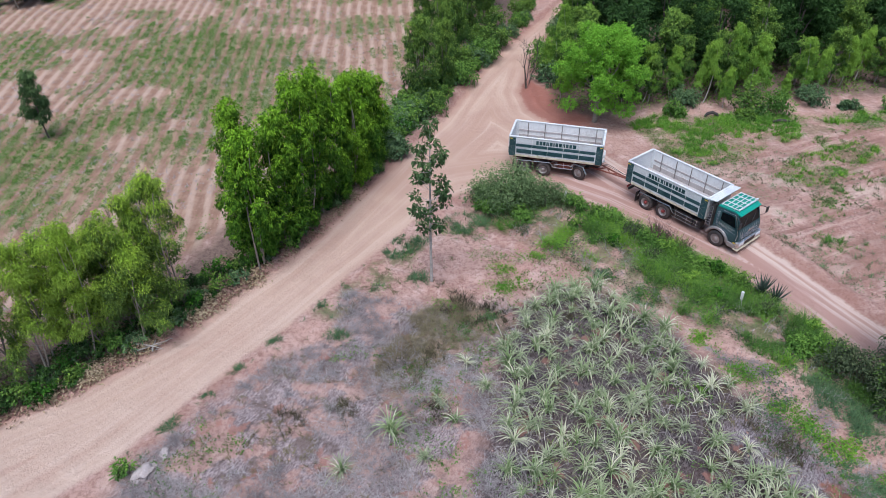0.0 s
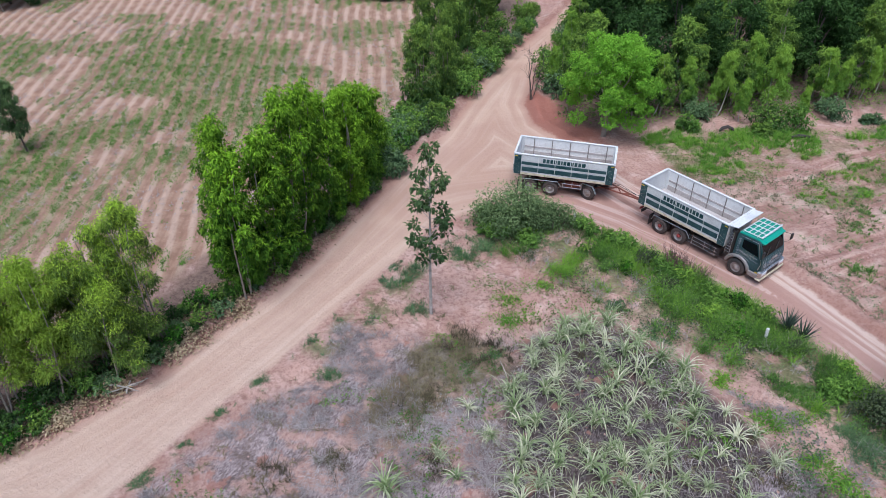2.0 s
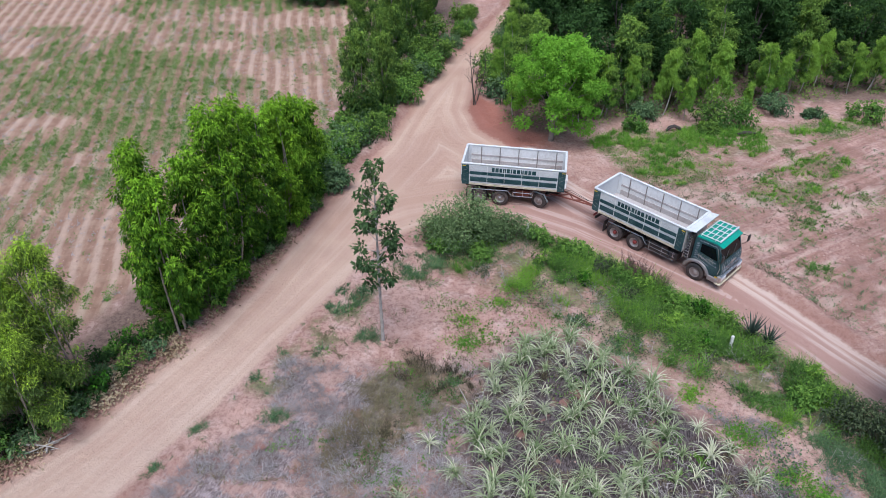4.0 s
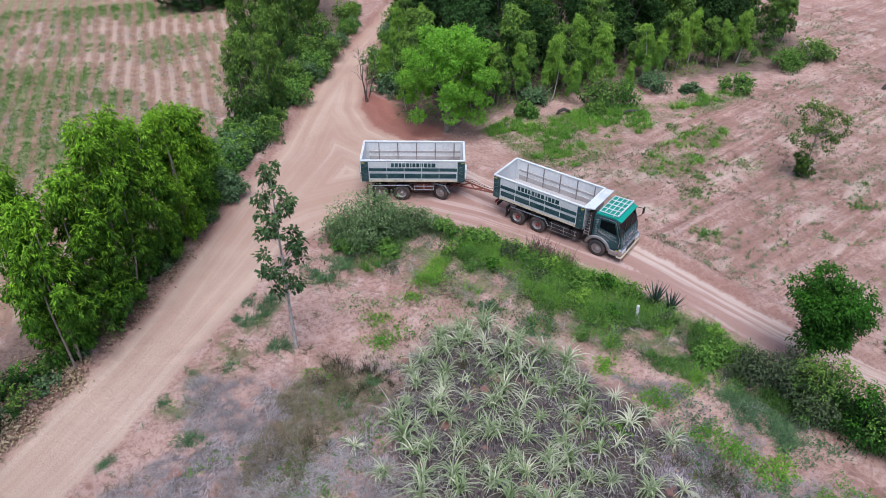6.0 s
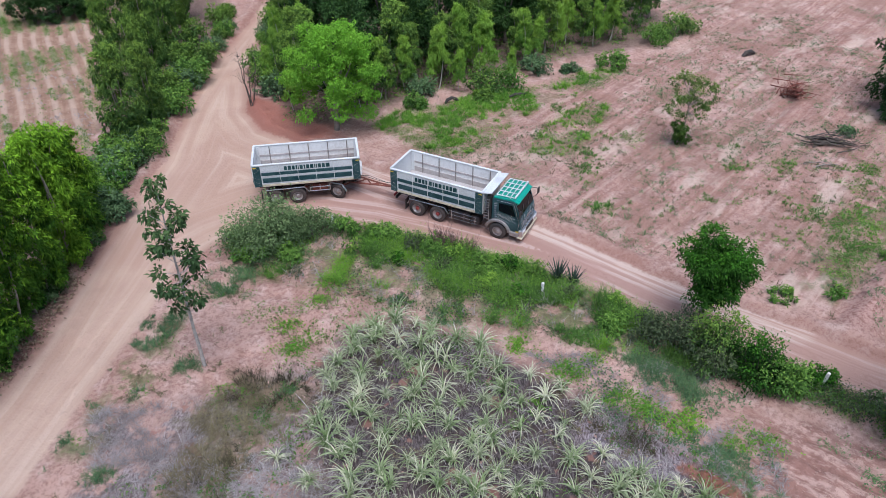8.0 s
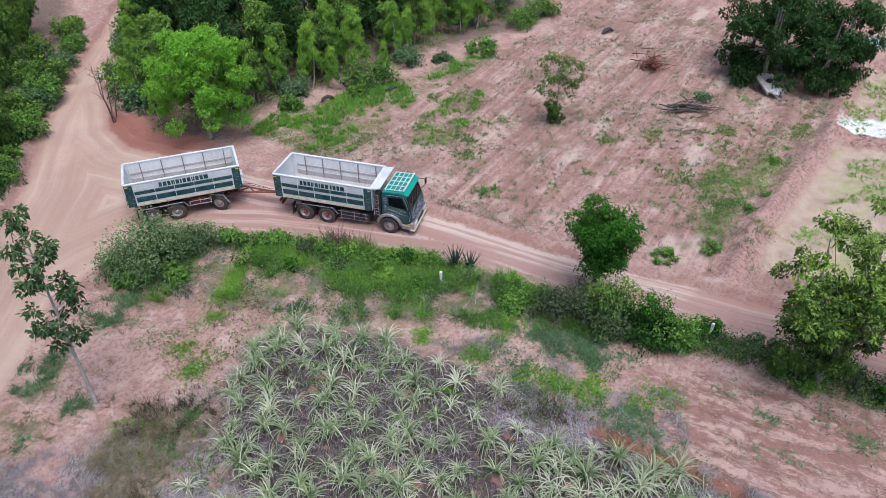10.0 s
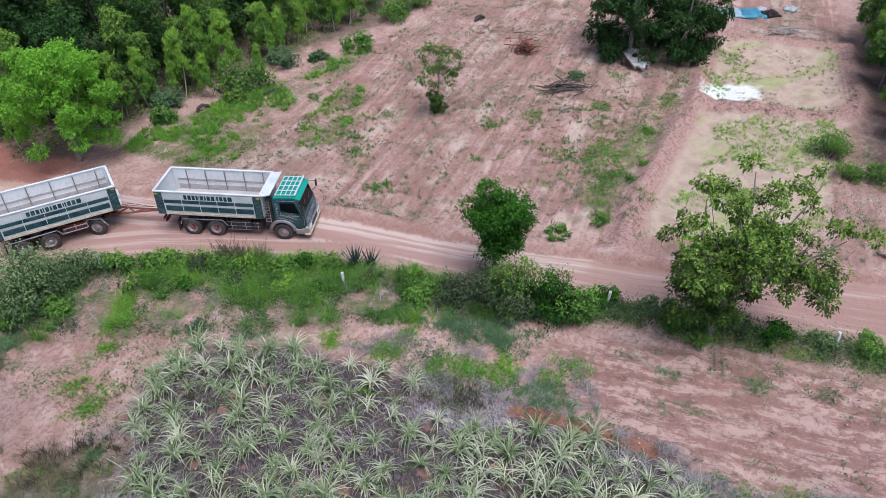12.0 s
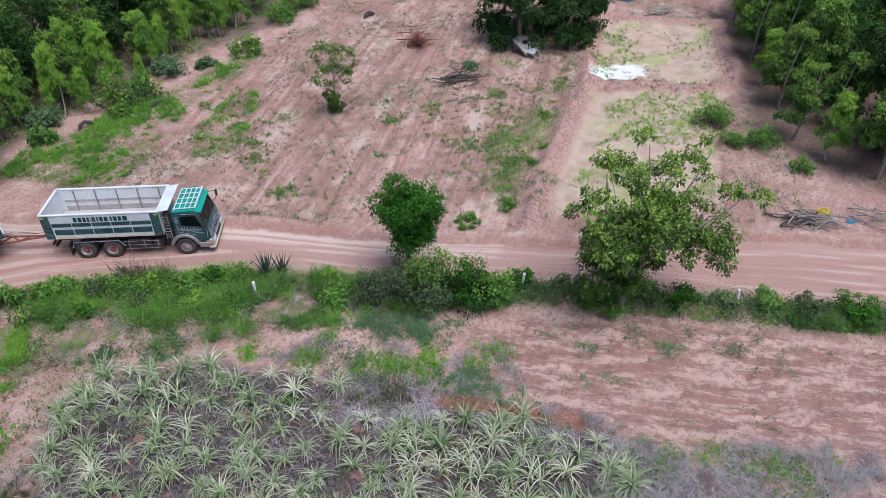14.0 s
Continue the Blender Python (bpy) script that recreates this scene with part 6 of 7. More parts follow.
        for k in range(12):
            w = (0.17, 0.19, 0.16, 0.18, 0.18, 0.09, 0.18, 0.19, 0.16, 0.18, 0.17, 0.23)[k]
            part("lettering_bar", boxes((at, at + w, *out(0.018, 0.036), 2.43, 2.70)), M_TEAL_DARK, side)
            at += w + 0.055
        part("top_rail", boxes((x0 - 0.02, x1 + 0.02, *out(-0.09, 0.05), hi, hi + 0.07)), M_WHITE, side, "white top rail")
        inner = s * (half - 0.05)
        for k in range(5):
            x = x0 + (x1 - x0) * (k + 0.75) / 5.3
            part("rib", boxes((x, x + 0.05, min(inner, inner - s * 0.05), max(inner, inner - s * 0.05), lo + 0.14, hi - 0.02)), M_RIB, side, "grey inner rib")
        for k, (z0, z1) in enumerate(((lo + 0.14, lo + 0.46), (lo + 0.72, lo + 0.84))):
            part("wear_plate", boxes((x0 + 0.28, x1 - 0.22, min(inner + s * 0.02, inner - s * 0.012), max(inner + s * 0.02, inner - s * 0.012), z0, z1), bevel=0.004), M_BED_FLOOR, side, "worn grey band along the inner wall")
        for x in (x0 + 0.16, x1 - 0.12):
            part("corner_gusset", boxes((x - 0.10, x + 0.10, min(inner, inner - s * 0.03), max(inner, inner - s * 0.03), lo + 0.14, hi - 0.04), bevel=0.01), M_WHITE, side, "white inner corner plate")
    part("front_wall", boxes((x1 - 0.07, x1, -half, half, lo, hi)), M_INSIDE, parent, "scuffed white front wall")
    part("front_rail", boxes((x1 - 0.10, x1 + 0.03, -half, half, hi, hi + 0.07)), M_WHITE, parent)
    gate = part("tailgate", boxes((x0 - 0.02, x0 + 0.03, -half, half, lo, hi)), M_INSIDE, parent, "slatted white tailgate")
    for k in range(8):
        z = lo + 0.12 + k * 0.165
        part("slat", boxes((x0 - 0.07, x0 - 0.02, -half + 0.06, half - 0.06, z, z + 0.11)), M_TEAL_DARK if k < 3 else M_WHITE, gate)
        part("slat", boxes((x0 + 0.03, x0 + 0.06, -half + 0.06, half - 0.06, z, z + 0.11)), M_WHITE, gate)
    part("rear_rail", boxes((x0 - 0.06, x0 + 0.08, -half, half, hi, hi + 0.07)), M_WHITE, parent)
    if headboard:
        part("headboard", prism([(x1 - 0.05, hi + 0.02), (x1 + 0.52, hi + 0.12), (x1 + 0.52, hi + 0.07), (x1 - 0.05, hi - 0.04)], -half, half), M_WHITE, parent, "white cab guard plate")


def guard(parent, x0, x1, side):
    y = side * 1.16
    part("mudguard", pipe([(x0 - 0.62, y, 0.72), (x0 - 0.5, y, 1.06), (x1 + 0.45, y, 1.10), (x1 + 0.72, y, 0.74)], 0.035), M_CHROME, parent, "bent chrome mudguard rail")


def lorry():
    ob = thing("lorry", "dark teal and white tipper lorry with a dusty open body", "truck", 13.95, 39.2, gz(13.9, 39.0) - 0.02, turn=-51.2)
    part("chassis", boxes((-1.5, 6.2, -0.42, -0.30, 0.72, 0.98), (-1.5, 6.2, 0.30, 0.42, 0.72, 0.98), (-1.5, -1.4, -1.1, 1.1, 0.78, 0.95), (0.6, 0.72, -0.4, 0.4, 0.7, 0.9), (3.0, 3.15, -0.4, 0.4, 0.7, 0.9), (-1.4, 4.3, -0.5, 0.5, 1.1, 1.4)), M_BLACK, ob)
    tipper_body(ob, -1.67, 4.25, True)
    for x in (0.0, 1.36):
        part("axle", boxes((x - 0.07, x + 0.07, -0.9, 0.9, 0.44, 0.58)), M_BLACK, ob)
        for s in (-1, 1):
            wheel(ob, x, s, dual=True, hub=M_HUB)
    for s in (-1, 1):
        wheel(ob, 5.19, s, hub=M_RIM)
        guard(ob, 0.0, 1.36, s)
        part("mudflap", boxes((-0.78, -0.75, min(s * 0.75, s * 1.2), max(s * 0.75, s * 1.2), 0.25, 0.95), bevel=0.004), M_BLACK, ob)
        y = s * 1.18
        part("side_guard", pipes([[(2.05, y, 0.55), (3.9, y, 0.55)], [(2.05, y, 0.78), (3.9, y, 0.78)], [(2.05, y, 1.02), (3.9, y, 1.02)], [(2.3, y, 0.5), (2.3, y, 1.1)], [(3.1, y, 0.5), (3.1, y, 1.1)], [(3.8, y, 0.5), (3.8, y, 1.1)]], 0.015), M_CHROME, ob, "chrome tube side guard")
    part("fuel_tank", boxes((2.2, 3.4, -1.08, -0.5, 0.45, 1.05), bevel=0.06), M_BLACK, ob, "dusty black fuel tank")
    part("battery_box", boxes((3.5, 4.0, -1.05, -0.5, 0.5, 1.0), (2.4, 3.6, 0.5, 1.05, 0.45, 1.0), bevel=0.03), M_BLACK, ob)
    # cab
    shell = [(4.78, 0.98), (4.78, 2.55), (4.86, 2.63), (6.02, 2.68), (6.14, 2.60), (6.44, 1.72), (6.52, 1.30), (6.52, 0.78), (5.86, 0.78), (5.80, 0.98), (5.62, 1.14), (5.19, 1.20), (4.80, 1.14), (4.62, 0.98)]
    cab = part("cab", prism(shell, -1.12, 1.12, 0.02), M_TEAL_DARK, ob, "dark teal cab with pale swirl decoration")
    part("roof", prism([(4.80, 2.62), (4.88, 2.70), (6.00, 2.75), (6.13, 2.66)], -1.08, 1.08, 0.012), M_TEAL, cab, "glossy green-teal roof")
    part("windscreen", prism([(6.145, 2.52), (6.165, 2.53), (6.455, 1.76), (6.435, 1.75)], -1.0, 1.0), M_GLASS, cab, "dark tinted windscreen")
    part("sun_visor", prism([(6.10, 2.66), (6.32, 2.60), (6.33, 2.56), (6.11, 2.60)], -1.05, 1.05), M_TEAL, cab)
    for s in (-1, 1):
        a, b = (s * 1.12, s * 1.132) if s > 0 else (s * 1.132, s * 1.12)
        door = part("door", prism([(5.08, 1.22), (5.08, 2.48), (6.05, 2.50), (6.30, 1.72), (6.28, 1.28), (5.86, 1.10), (5.60, 1.22)], a, b), M_TEAL_DARK, cab, "dark teal door with pale swirls")
        a, b = (s * 1.13, s * 1.142) if s > 0 else (s * 1.142, s * 1.13)
        part("window", prism([(5.20, 1.88), (5.20, 2.40), (6.00, 2.42), (6.22, 1.76), (5.75, 1.80)], a, b), M_GLASS, cab, "dark side window")
        part("door_handle", boxes((5.16, 5.34, a - 0.01, b + 0.01, 1.60, 1.65), bevel=0.004), M_CHROME, cab)
        c = s * 1.14
        part("trim_line", pipes([[(5.1, c, 1.62), (5.5, c, 1.56), (5.9, c, 1.40), (6.28, c, 1.36)], [(5.1, c, 1.42), (5.5, c, 1.34), (5.85, c, 1.22)], [(5.4, c, 1.50), (5.7, c, 1.62), (6.2, c, 1.58)]], 0.013), M_CHROME, cab, "pale swirl trim")
        arch = [(5.19 + 0.66 * math.cos(t), s * 1.15, 0.53 + 0.66 * math.sin(t)) for t in np.linspace(0.25, math.pi - 0.2, 12)]
        part("door_swirl", pipes([[(5.15 + 0.16 * j, c, 1.34 + 0.02 * j), (5.22 + 0.16 * j, c, 1.50), (5.13 + 0.16 * j, c, 1.62), (5.20 + 0.16 * j, c, 1.78)] for j in range(6)], 0.009), M_CREAM, cab, "pale painted swirl")
        part("corner_trim", pipes([[(6.34, c, 1.70), (6.20, c, 2.20), (6.06, c, 2.56)], [(5.06, c, 2.54), (6.06, c, 2.57)], [(6.40, c, 1.00), (6.46, c, 1.40), (6.38, c, 1.66)]], 0.016), M_CHROME, cab, "chrome edge trim")
        part("wheel_arch", pipe(arch, 0.05), M_CHROME, cab, "chrome wheel arch trim")
        fender = bmesh.new()
        lip = []
        for t in np.linspace(0.12, math.pi - 0.15, 14):
            lip.append([fender.verts.new((5.19 + r * math.cos(t), s * w, 0.53 + r * math.sin(t))) for r, w in ((0.60, 1.10), (0.61, 1.19), (0.74, 1.20), (0.80, 1.13))])
        for p, q in zip(lip, lip[1:]):
            for i in range(3):
                fender.faces.new((p[i], p[i + 1], q[i + 1], q[i]))
        bmesh.ops.recalc_face_normals(fender, faces=fender.faces[:])
        bmesh.ops.solidify(fender, geom=fender.faces[:], thickness=0.012)
        part("fender", fender, M_SILVER, cab, "silver rounded front fender", True)
        part("corner_panel", boxes((5.90, 6.50, min(s * 1.10, s * 1.20), max(s * 1.10, s * 1.20), 0.44, 0.76), bevel=0.04), M_SILVER, cab, "silver lower corner panel")
        part("marker_lamp", boxes((6.30, 6.46, min(s * 1.195, s * 1.21), max(s * 1.195, s * 1.21), 0.80, 0.88), bevel=0.006), M_YELLOW_TAPE, cab, "amber side lamp")
        part("step", boxes((5.88, 6.46, min(s * 0.9, s * 1.15), max(s * 0.9, s * 1.15), 0.42, 0.74), bevel=0.03), M_TEAL_DARK, cab)
        part("headlamp", boxes((6.60, 6.70, s * 0.86 - 0.24, s * 0.86 + 0.24, 0.68, 0.90), bevel=0.03), M_LAMP, cab)
        part("mirror_arm", pipes([[(6.12, s * 1.1, 2.44), (6.5, s * 1.32, 2.40), (6.62, s * 1.42, 2.2), (6.5, s * 1.36, 1.9), (6.3, s * 1.12, 1.78)]], 0.016), M_BLACK, cab)
        part("mirror", boxes((6.54, 6.62, s * 1.42 - 0.11, s * 1.42 + 0.11, 2.02, 2.40), bevel=0.02), M_BLACK, cab)
        part("ladder_trim", pipes([[(4.92, s * 1.14, z), (5.04, s * 1.14, z)] for z in (1.4, 1.55, 1.7, 1.85, 2.0, 2.15, 2.3)] + [[(5.00, s * 1.142, z + 0.06), (5.10, s * 1.142, z + 0.06)] for z in (1.4, 1.55, 1.7, 2.0, 2.15, 2.3)], 0.02), M_CHROME, cab, "row of short chrome bars")
    bumper = part("bumper", boxes((6.44, 6.68, -1.21, 1.21, 0.52, 0.96), bevel=0.06), M_CHROME, cab, "chrome bumper, dusty")
    part("bumper_lip", boxes((6.40, 6.72, -1.22, 1.22, 0.40, 0.51), bevel=0.02), M_CREAM, bumper, "pale lip below the bumper")
    part("lower_intake", boxes((6.675, 6.695, -0.55, 0.55, 0.60, 0.84), bevel=0.006), M_BLACK, bumper, "dark air intake")
    part("badge_plate", boxes((6.56, 6.60, -0.28, 0.28, 1.40, 1.52), bevel=0.01), M_CHROME, cab, "chrome badge plate")
    part("front_panel", prism([(6.50, 1.00), (6.545, 1.02), (6.53, 1.38), (6.455, 1.70), (6.42, 1.70), (6.49, 1.36)], -1.10, 1.10), M_TEAL_DARK, cab, "dark teal front panel")
    part("wiper", pipes([[(6.47, -0.75, 1.78), (6.33, -0.25, 2.16)], [(6.47, 0.1, 1.78), (6.33, 0.6, 2.16)]], 0.012), M_BLACK, cab)
    part("dash_cloth", boxes((6.29, 6.31, -0.15, 0.12, 1.98, 2.10), bevel=0.004), M_BLUE_CARD, cab, "small blue card behind the windscreen")
    part("grille", boxes((6.53, 6.58, -0.85, 0.85, 1.06, 1.10), (6.53, 6.57, -0.85, 0.85, 1.18, 1.22), (6.52, 6.56, -0.85, 0.85, 1.30, 1.34)), M_CHROME, cab, "chrome grille bars")
    part("roof_rack", pipes([[(4.95, y, 2.80), (6.0, y, 2.84)] for y in (-0.95, -0.48, 0.0, 0.48, 0.95)] + [[(x, -0.98, 2.80 + 0.04 * (x - 4.95)), (x, 0.98, 2.80 + 0.04 * (x - 4.95))] for x in (4.98, 5.25, 5.52, 5.78)] + [[(x, y, 2.66), (x, y, 2.81)] for x in (4.98, 5.78) for y in (-0.95, 0.95)], 0.026), M_WHITE, cab, "pale tube roof rack")
    part("screen_banner", prism([(6.150, 2.535), (6.172, 2.540), (6.215, 2.42), (6.195, 2.415)], -0.98, 0.98), M_TEAL, cab, "green strip along the top of the windscreen")
    part("front_swirl", pipes([[(6.565, y, 1.04), (6.56, y + 0.10, 1.22), (6.54, y - 0.04, 1.40), (6.49, y + 0.08, 1.64)] for y in np.linspace(-1.0, 0.9, 9)], 0.009), M_CHROME, cab, "chrome front ornament")
    part("lamp_bar", boxes(*[(6.02, 6.10, y, y + 0.14, 2.80, 2.92) for y in np.linspace(-0.98, 0.84, 9)], bevel=0.015), M_LAMP, cab, "row of roof lamps")
    part("air_intake", boxes((4.40, 4.70, -1.05, -0.75, 1.0, 2.6), bevel=0.03), M_BLACK, ob)
    part("side_ladder", pipes([[(4.34, -1.18, z), (4.62, -1.18, z)] for z in np.arange(1.2, 2.6, 0.18)] + [[(4.34, -1.18, 1.1), (4.34, -1.18, 2.6)], [(4.62, -1.18, 1.1), (4.62, -1.18, 2.6)]], 0.018), M_CHROME, ob, "narrow ladder behind the cab")
    part("rear_lamp", boxes((-1.62, -1.55, -1.1, -0.7, 0.9, 1.05), (-1.62, -1.55, 0.7, 1.1, 0.9, 1.05)), M_HUB, ob)
    return ob


def trailer():
    ob = thing("drawbar_trailer", "white and dark teal open tipping trailer coupled behind the lorry", "trailer", 5.95, 44.25, gz(5.8, 44) - 0.02, turn=-14.9)
    part("chassis", boxes((-0.9, 5.1, -0.45, -0.32, 0.85, 1.12), (-0.9, 5.1, 0.32, 0.45, 0.85, 1.12), (-0.9, 5.2, -0.6, 0.6, 1.14, 1.4), (0.6, 0.7, -0.4, 0.4, 0.85, 1.0)), M_RUSTY, ob, "rusty red chassis rails")
    tipper_body(ob, -1.06, 5.25, False)
    for x in (0.0, 1.36):
        part("axle", boxes((x - 0.07, x + 0.07, -0.9, 0.9, 0.44, 0.58)), M_BLACK, ob)
        for s in (-1, 1):
            wheel(ob, x, s, dual=True)
    for s in (-1, 1):
        guard(ob, 0.0, 1.36, s)
        y = s * 1.16
        part("side_guard", pipes([[(2.15, y, 0.78), (3.35, y, 0.78)], [(2.15, y, 1.04), (3.35, y, 1.04)], [(2.15, y, 0.78), (2.15, y, 1.04)], [(3.35, y, 0.78), (3.35, y, 1.04)], [(2.75, y, 0.78), (2.75, y, 1.2)]], 0.028), M_CHROME, ob, "chrome tube side guard")
        part("mudflap", boxes((-0.78, -0.75, min(s * 0.75, s * 1.2), max(s * 0.75, s * 1.2), 0.25, 0.95), bevel=0.004), M_BLACK, ob)
    part("tool_box", boxes((2.3, 3.2, -1.0, -0.6, 0.72, 1.1), bevel=0.02), M_RUSTY, ob)
    for x in (-0.35, 0.68, 1.7, 4.29):
        for s in (-1, 1):
            part("leaf_spring", pipe([(x - 0.4, s * 0.5, 0.78), (x, s * 0.5, 0.62), (x + 0.4, s * 0.5, 0.78)], 0.035), M_RUSTY, ob)
    part("air_tank", lathe([(0.0, -0.4), (0.13, -0.38), (0.13, 0.38), (0.0, 0.4)], 3.6, 0.0, 0.72, 14), M_BLACK, ob, "black air tank", True)
    part("bumper_block", boxes((5.27, 5.42, -0.35, 0.35, 1.45, 1.75), (5.27, 5.36, -0.9, 0.9, 1.42, 1.50), bevel=0.02), M_INSIDE, ob, "white box on the front wall")
    # steered front axle with its drawbar turned towards the lorry
    dolly = part("dolly", boxes((-0.5, 0.6, -0.45, 0.45, 0.86, 0.98), (-0.07, 0.07, -0.9, 0.9, 0.44, 0.58), (-0.35, 0.35, -0.35, 0.35, 0.98, 1.14)), M_BLACK, ob, "steered front axle frame")
    dolly.matrix_basis = pose(4.29, 0, 0, 0, 0, -27.7)
    for s in (-1, 1):
        w = wheel(ob, 0.0, s)
        w.matrix_basis = pose(4.29, 0, 0, 0, 0, -27.7)
        part("mudguard", pipe([(-0.6, s * 1.16, 0.75), (-0.4, s * 1.16, 1.06), (0.35, s * 1.16, 1.08), (0.66, s * 1.16, 0.62)], 0.05), M_CHROME, dolly, "pale bent mudguard")
    part("drawbar", pipes([[(0.5, -0.42, 0.85), (2.4, -0.12, 0.80), (3.7, 0, 0.80)], [(0.5, 0.42, 0.85), (2.4, 0.12, 0.80), (3.7, 0, 0.80)], [(0.9, -0.36, 0.84), (1.4, 0.28, 0.83), (1.9, -0.2, 0.82), (2.4, 0.12, 0.81)]], 0.05), M_RUSTY, dolly, "rusty red triangular drawbar")
    part("air_hose", pipes([[(0.6, 0.15, 1.0), (1.6, 0.2, 1.15), (2.8, 0.1, 0.95), (3.8, 0.05, 1.1)], [(0.6, -0.1, 1.0), (1.6, -0.05, 1.2), (2.8, 0.0, 1.0), (3.8, 0.1, 1.1)]], 0.014), M_BLACK, dolly)
    return ob


lorry()
trailer()

# ---- small things ----
M_CONCRETE = plain("white_concrete", (0.72, 0.70, 0.67), (0.52, 0.49, 0.46), 0.85, bump=0.15)
M_ROCK = plain("grey_pink_rock", (0.42, 0.36, 0.34), (0.30, 0.25, 0.23), 0.9, scale=2.0, bump=0.5)
M_DEADWOOD = plain("grey_dead_wood", (0.36, 0.31, 0.27), (0.16, 0.12, 0.10), 0.9, bump=0.3)
M_CHAR = plain("charred_wood", (0.03, 0.026, 0.024), (0.09, 0.07, 0.06), 0.9, bump=0.4)
M_PLANK = plain("weathered_plank", (0.50, 0.45, 0.41), (0.34, 0.29, 0.26), 0.85, bump=0.2)
M_BLUE = plain("blue_tarpaulin", (0.10, 0.36, 0.52), (0.16, 0.46, 0.60), 0.45)
M_WHITE_SHEET = plain("white_plastic_sheet", (0.80, 0.81, 0.82), (0.62, 0.63, 0.64), 0.4)
M_PALE_BLUE = plain("pale_blue_sheet", (0.50, 0.68, 0.76), (0.66, 0.74, 0.78), 0.45)
M_YELLOW_BAG = plain("yellow_plastic", (0.80, 0.62, 0.03), (0.6, 0.45, 0.03), 0.45)
M_CLOD = plain("soil_clod", (0.52, 0.35, 0.29), (0.38, 0.22, 0.18), 0.95, bump=0.3)


def marker_post(x, y, h=0.85, lean=4):
    bm = boxes((-0.07, 0.07, -0.07, 0.07, -0.2, h), bevel=0.02)
    me = bpy.data.meshes.new("marker_post")
    bm.to_mesh(me)
    bm.free()
    me.materials.append(M_CONCRETE)
    ob = new("marker_post", me)
    ob.matrix_basis = pose(x, y, gz(x, y), lean, lean * 0.6, x * 31)
    tagged(ob, "short white concrete marker post in the verge", "post", "marker posts")


for x, y in ((15.95, 28.85), (28.6, 9.15), (23.9, 18.3), (8.0, 38.9), (33.2, 1.4)):
    marker_post(x, y)


def rock(x, y, size, seed):
    bm = bmesh.new()
    bmesh.ops.create_icosphere(bm, subdivisions=3, radius=1)
    for v in bm.verts:
        p = v.co * 1.3 + Vector((seed * 7.1, 0, 0))
        k = 1 + 0.45 * noise.noise(p) + 0.12 * noise.noise(p * 4)
        v.co = Vector((v.co.x * size * k, v.co.y * size * 0.75 * k, v.co.z * size * 0.55 * k))
    me = bpy.data.meshes.new("rock")
    bm.to_mesh(me)
    bm.free()
    me.materials.append(M_ROCK)
    ob = new("rock", me)
    ob.matrix_basis = pose(x, y, gz(x, y) + size * 0.2, 0, 0, seed * 60)
    tagged(ob, "pale grey rock lying in dry grass", "rock", "rocks by the road")


rock(-12.5, 18.35, 0.52, 1)
rock(-12.0, 19.3, 0.30, 2)
rock(-12.75, 17.9, 0.16, 3)
shrub("weed_bush", "small bright green bush beside the rocks", -13.3, 18.3, (0.9, 0.9, 0.9), np.random.default_rng(230), M_WEED, 450, 0.15)


def branch_pile(x, y, length, spread, count, height, seed, label, mat=M_DEADWOOD, turn=0.0, name="branch_pile"):
    rng = np.random.default_rng(seed)
    ob = thing(name, label, "branch pile", x, y, turn=turn)
    for k in range(count):
        c = np.array([rng.normal(0, length * 0.16), rng.normal(0, spread * 0.3), abs(rng.normal(0, height * 0.4)) + 0.05])
        a = rng.normal(0, 0.45)
        half = length * rng.uniform(0.2, 0.5) * np.array([math.cos(a), math.sin(a), rng.normal(0, 0.12)])
        lo, hi = c - half, c + half
        lo[2], hi[2] = max(0.03, lo[2]), max(0.03, hi[2])
        child("branch", wood_mesh("branch", [(bent(lo, hi, rng, 0.06, 5), np.linspace(rng.uniform(0.03, 0.06), 0.012, 5), 5)], mat), ob)


branch_pile(42.7, 34.5, 3.6, 1.0, 40, 0.4, 240, "heap of cut dark branches on bare earth", M_BARK_DARK, -28)
branch_pile(38.2, 7.6, 2.8, 1.3, 46, 0.8, 241, "long heap of peeled and dark firewood poles beside the road", M_DEADWOOD, -62)
branch_pile(37.6, 8.4, 2.4, 1.0, 16, 0.4, 242, "dark thin sticks beside the firewood heap", M_BARK_DARK, -50)
branch_pile(66.4, 27.0, 5.0, 1.2, 18, 0.5, 243, "pale fallen branches on the paddy bank", M_BARK_PALE, -20)
branch_pile(39.6, 32.6, 3.2, 0.5, 5, 0.2, 244, "few thin grey sticks lying on earth", M_DEADWOOD, -40)
branch_pile(40.6, 4.6, 3.4, 1.6, 12, 0.3, 245, "scattered grey sticks and brush", M_DEADWOOD, -75)
branch_pile(46.6, 41.8, 2.2, 2.0, 60, 1.3, 246, "dry reddish brown brushwood heap", M_RUSTY, 30)
branch_pile(-14.6, 25.9, 2.6, 0.7, 7, 0.3, 247, "pale cut sticks lying on the road bank", M_BARK_PALE, 50)


def lump(name, label, cat, x, y, pts, r, mat):
    rng = np.random.default_rng(int(x * 7))
    ob = thing(name, label, cat, x, y)
    child("wood", wood_mesh("wood", [(np.array(pts, float) + rng.normal(0, 0.02, (len(pts), 3)), [r * 0.6] + [r] * (len(pts) - 2) + [r * 0.5], 8)], mat), ob)


lump("charred_log", "short curved black log on red earth", "log", 21.4, 51.5, [(-0.55, 0, 0.1), (-0.3, 0.12, 0.28), (0.1, 0.15, 0.32), (0.45, 0.05, 0.2), (0.6, -0.1, 0.08)], 0.13, M_CHAR)
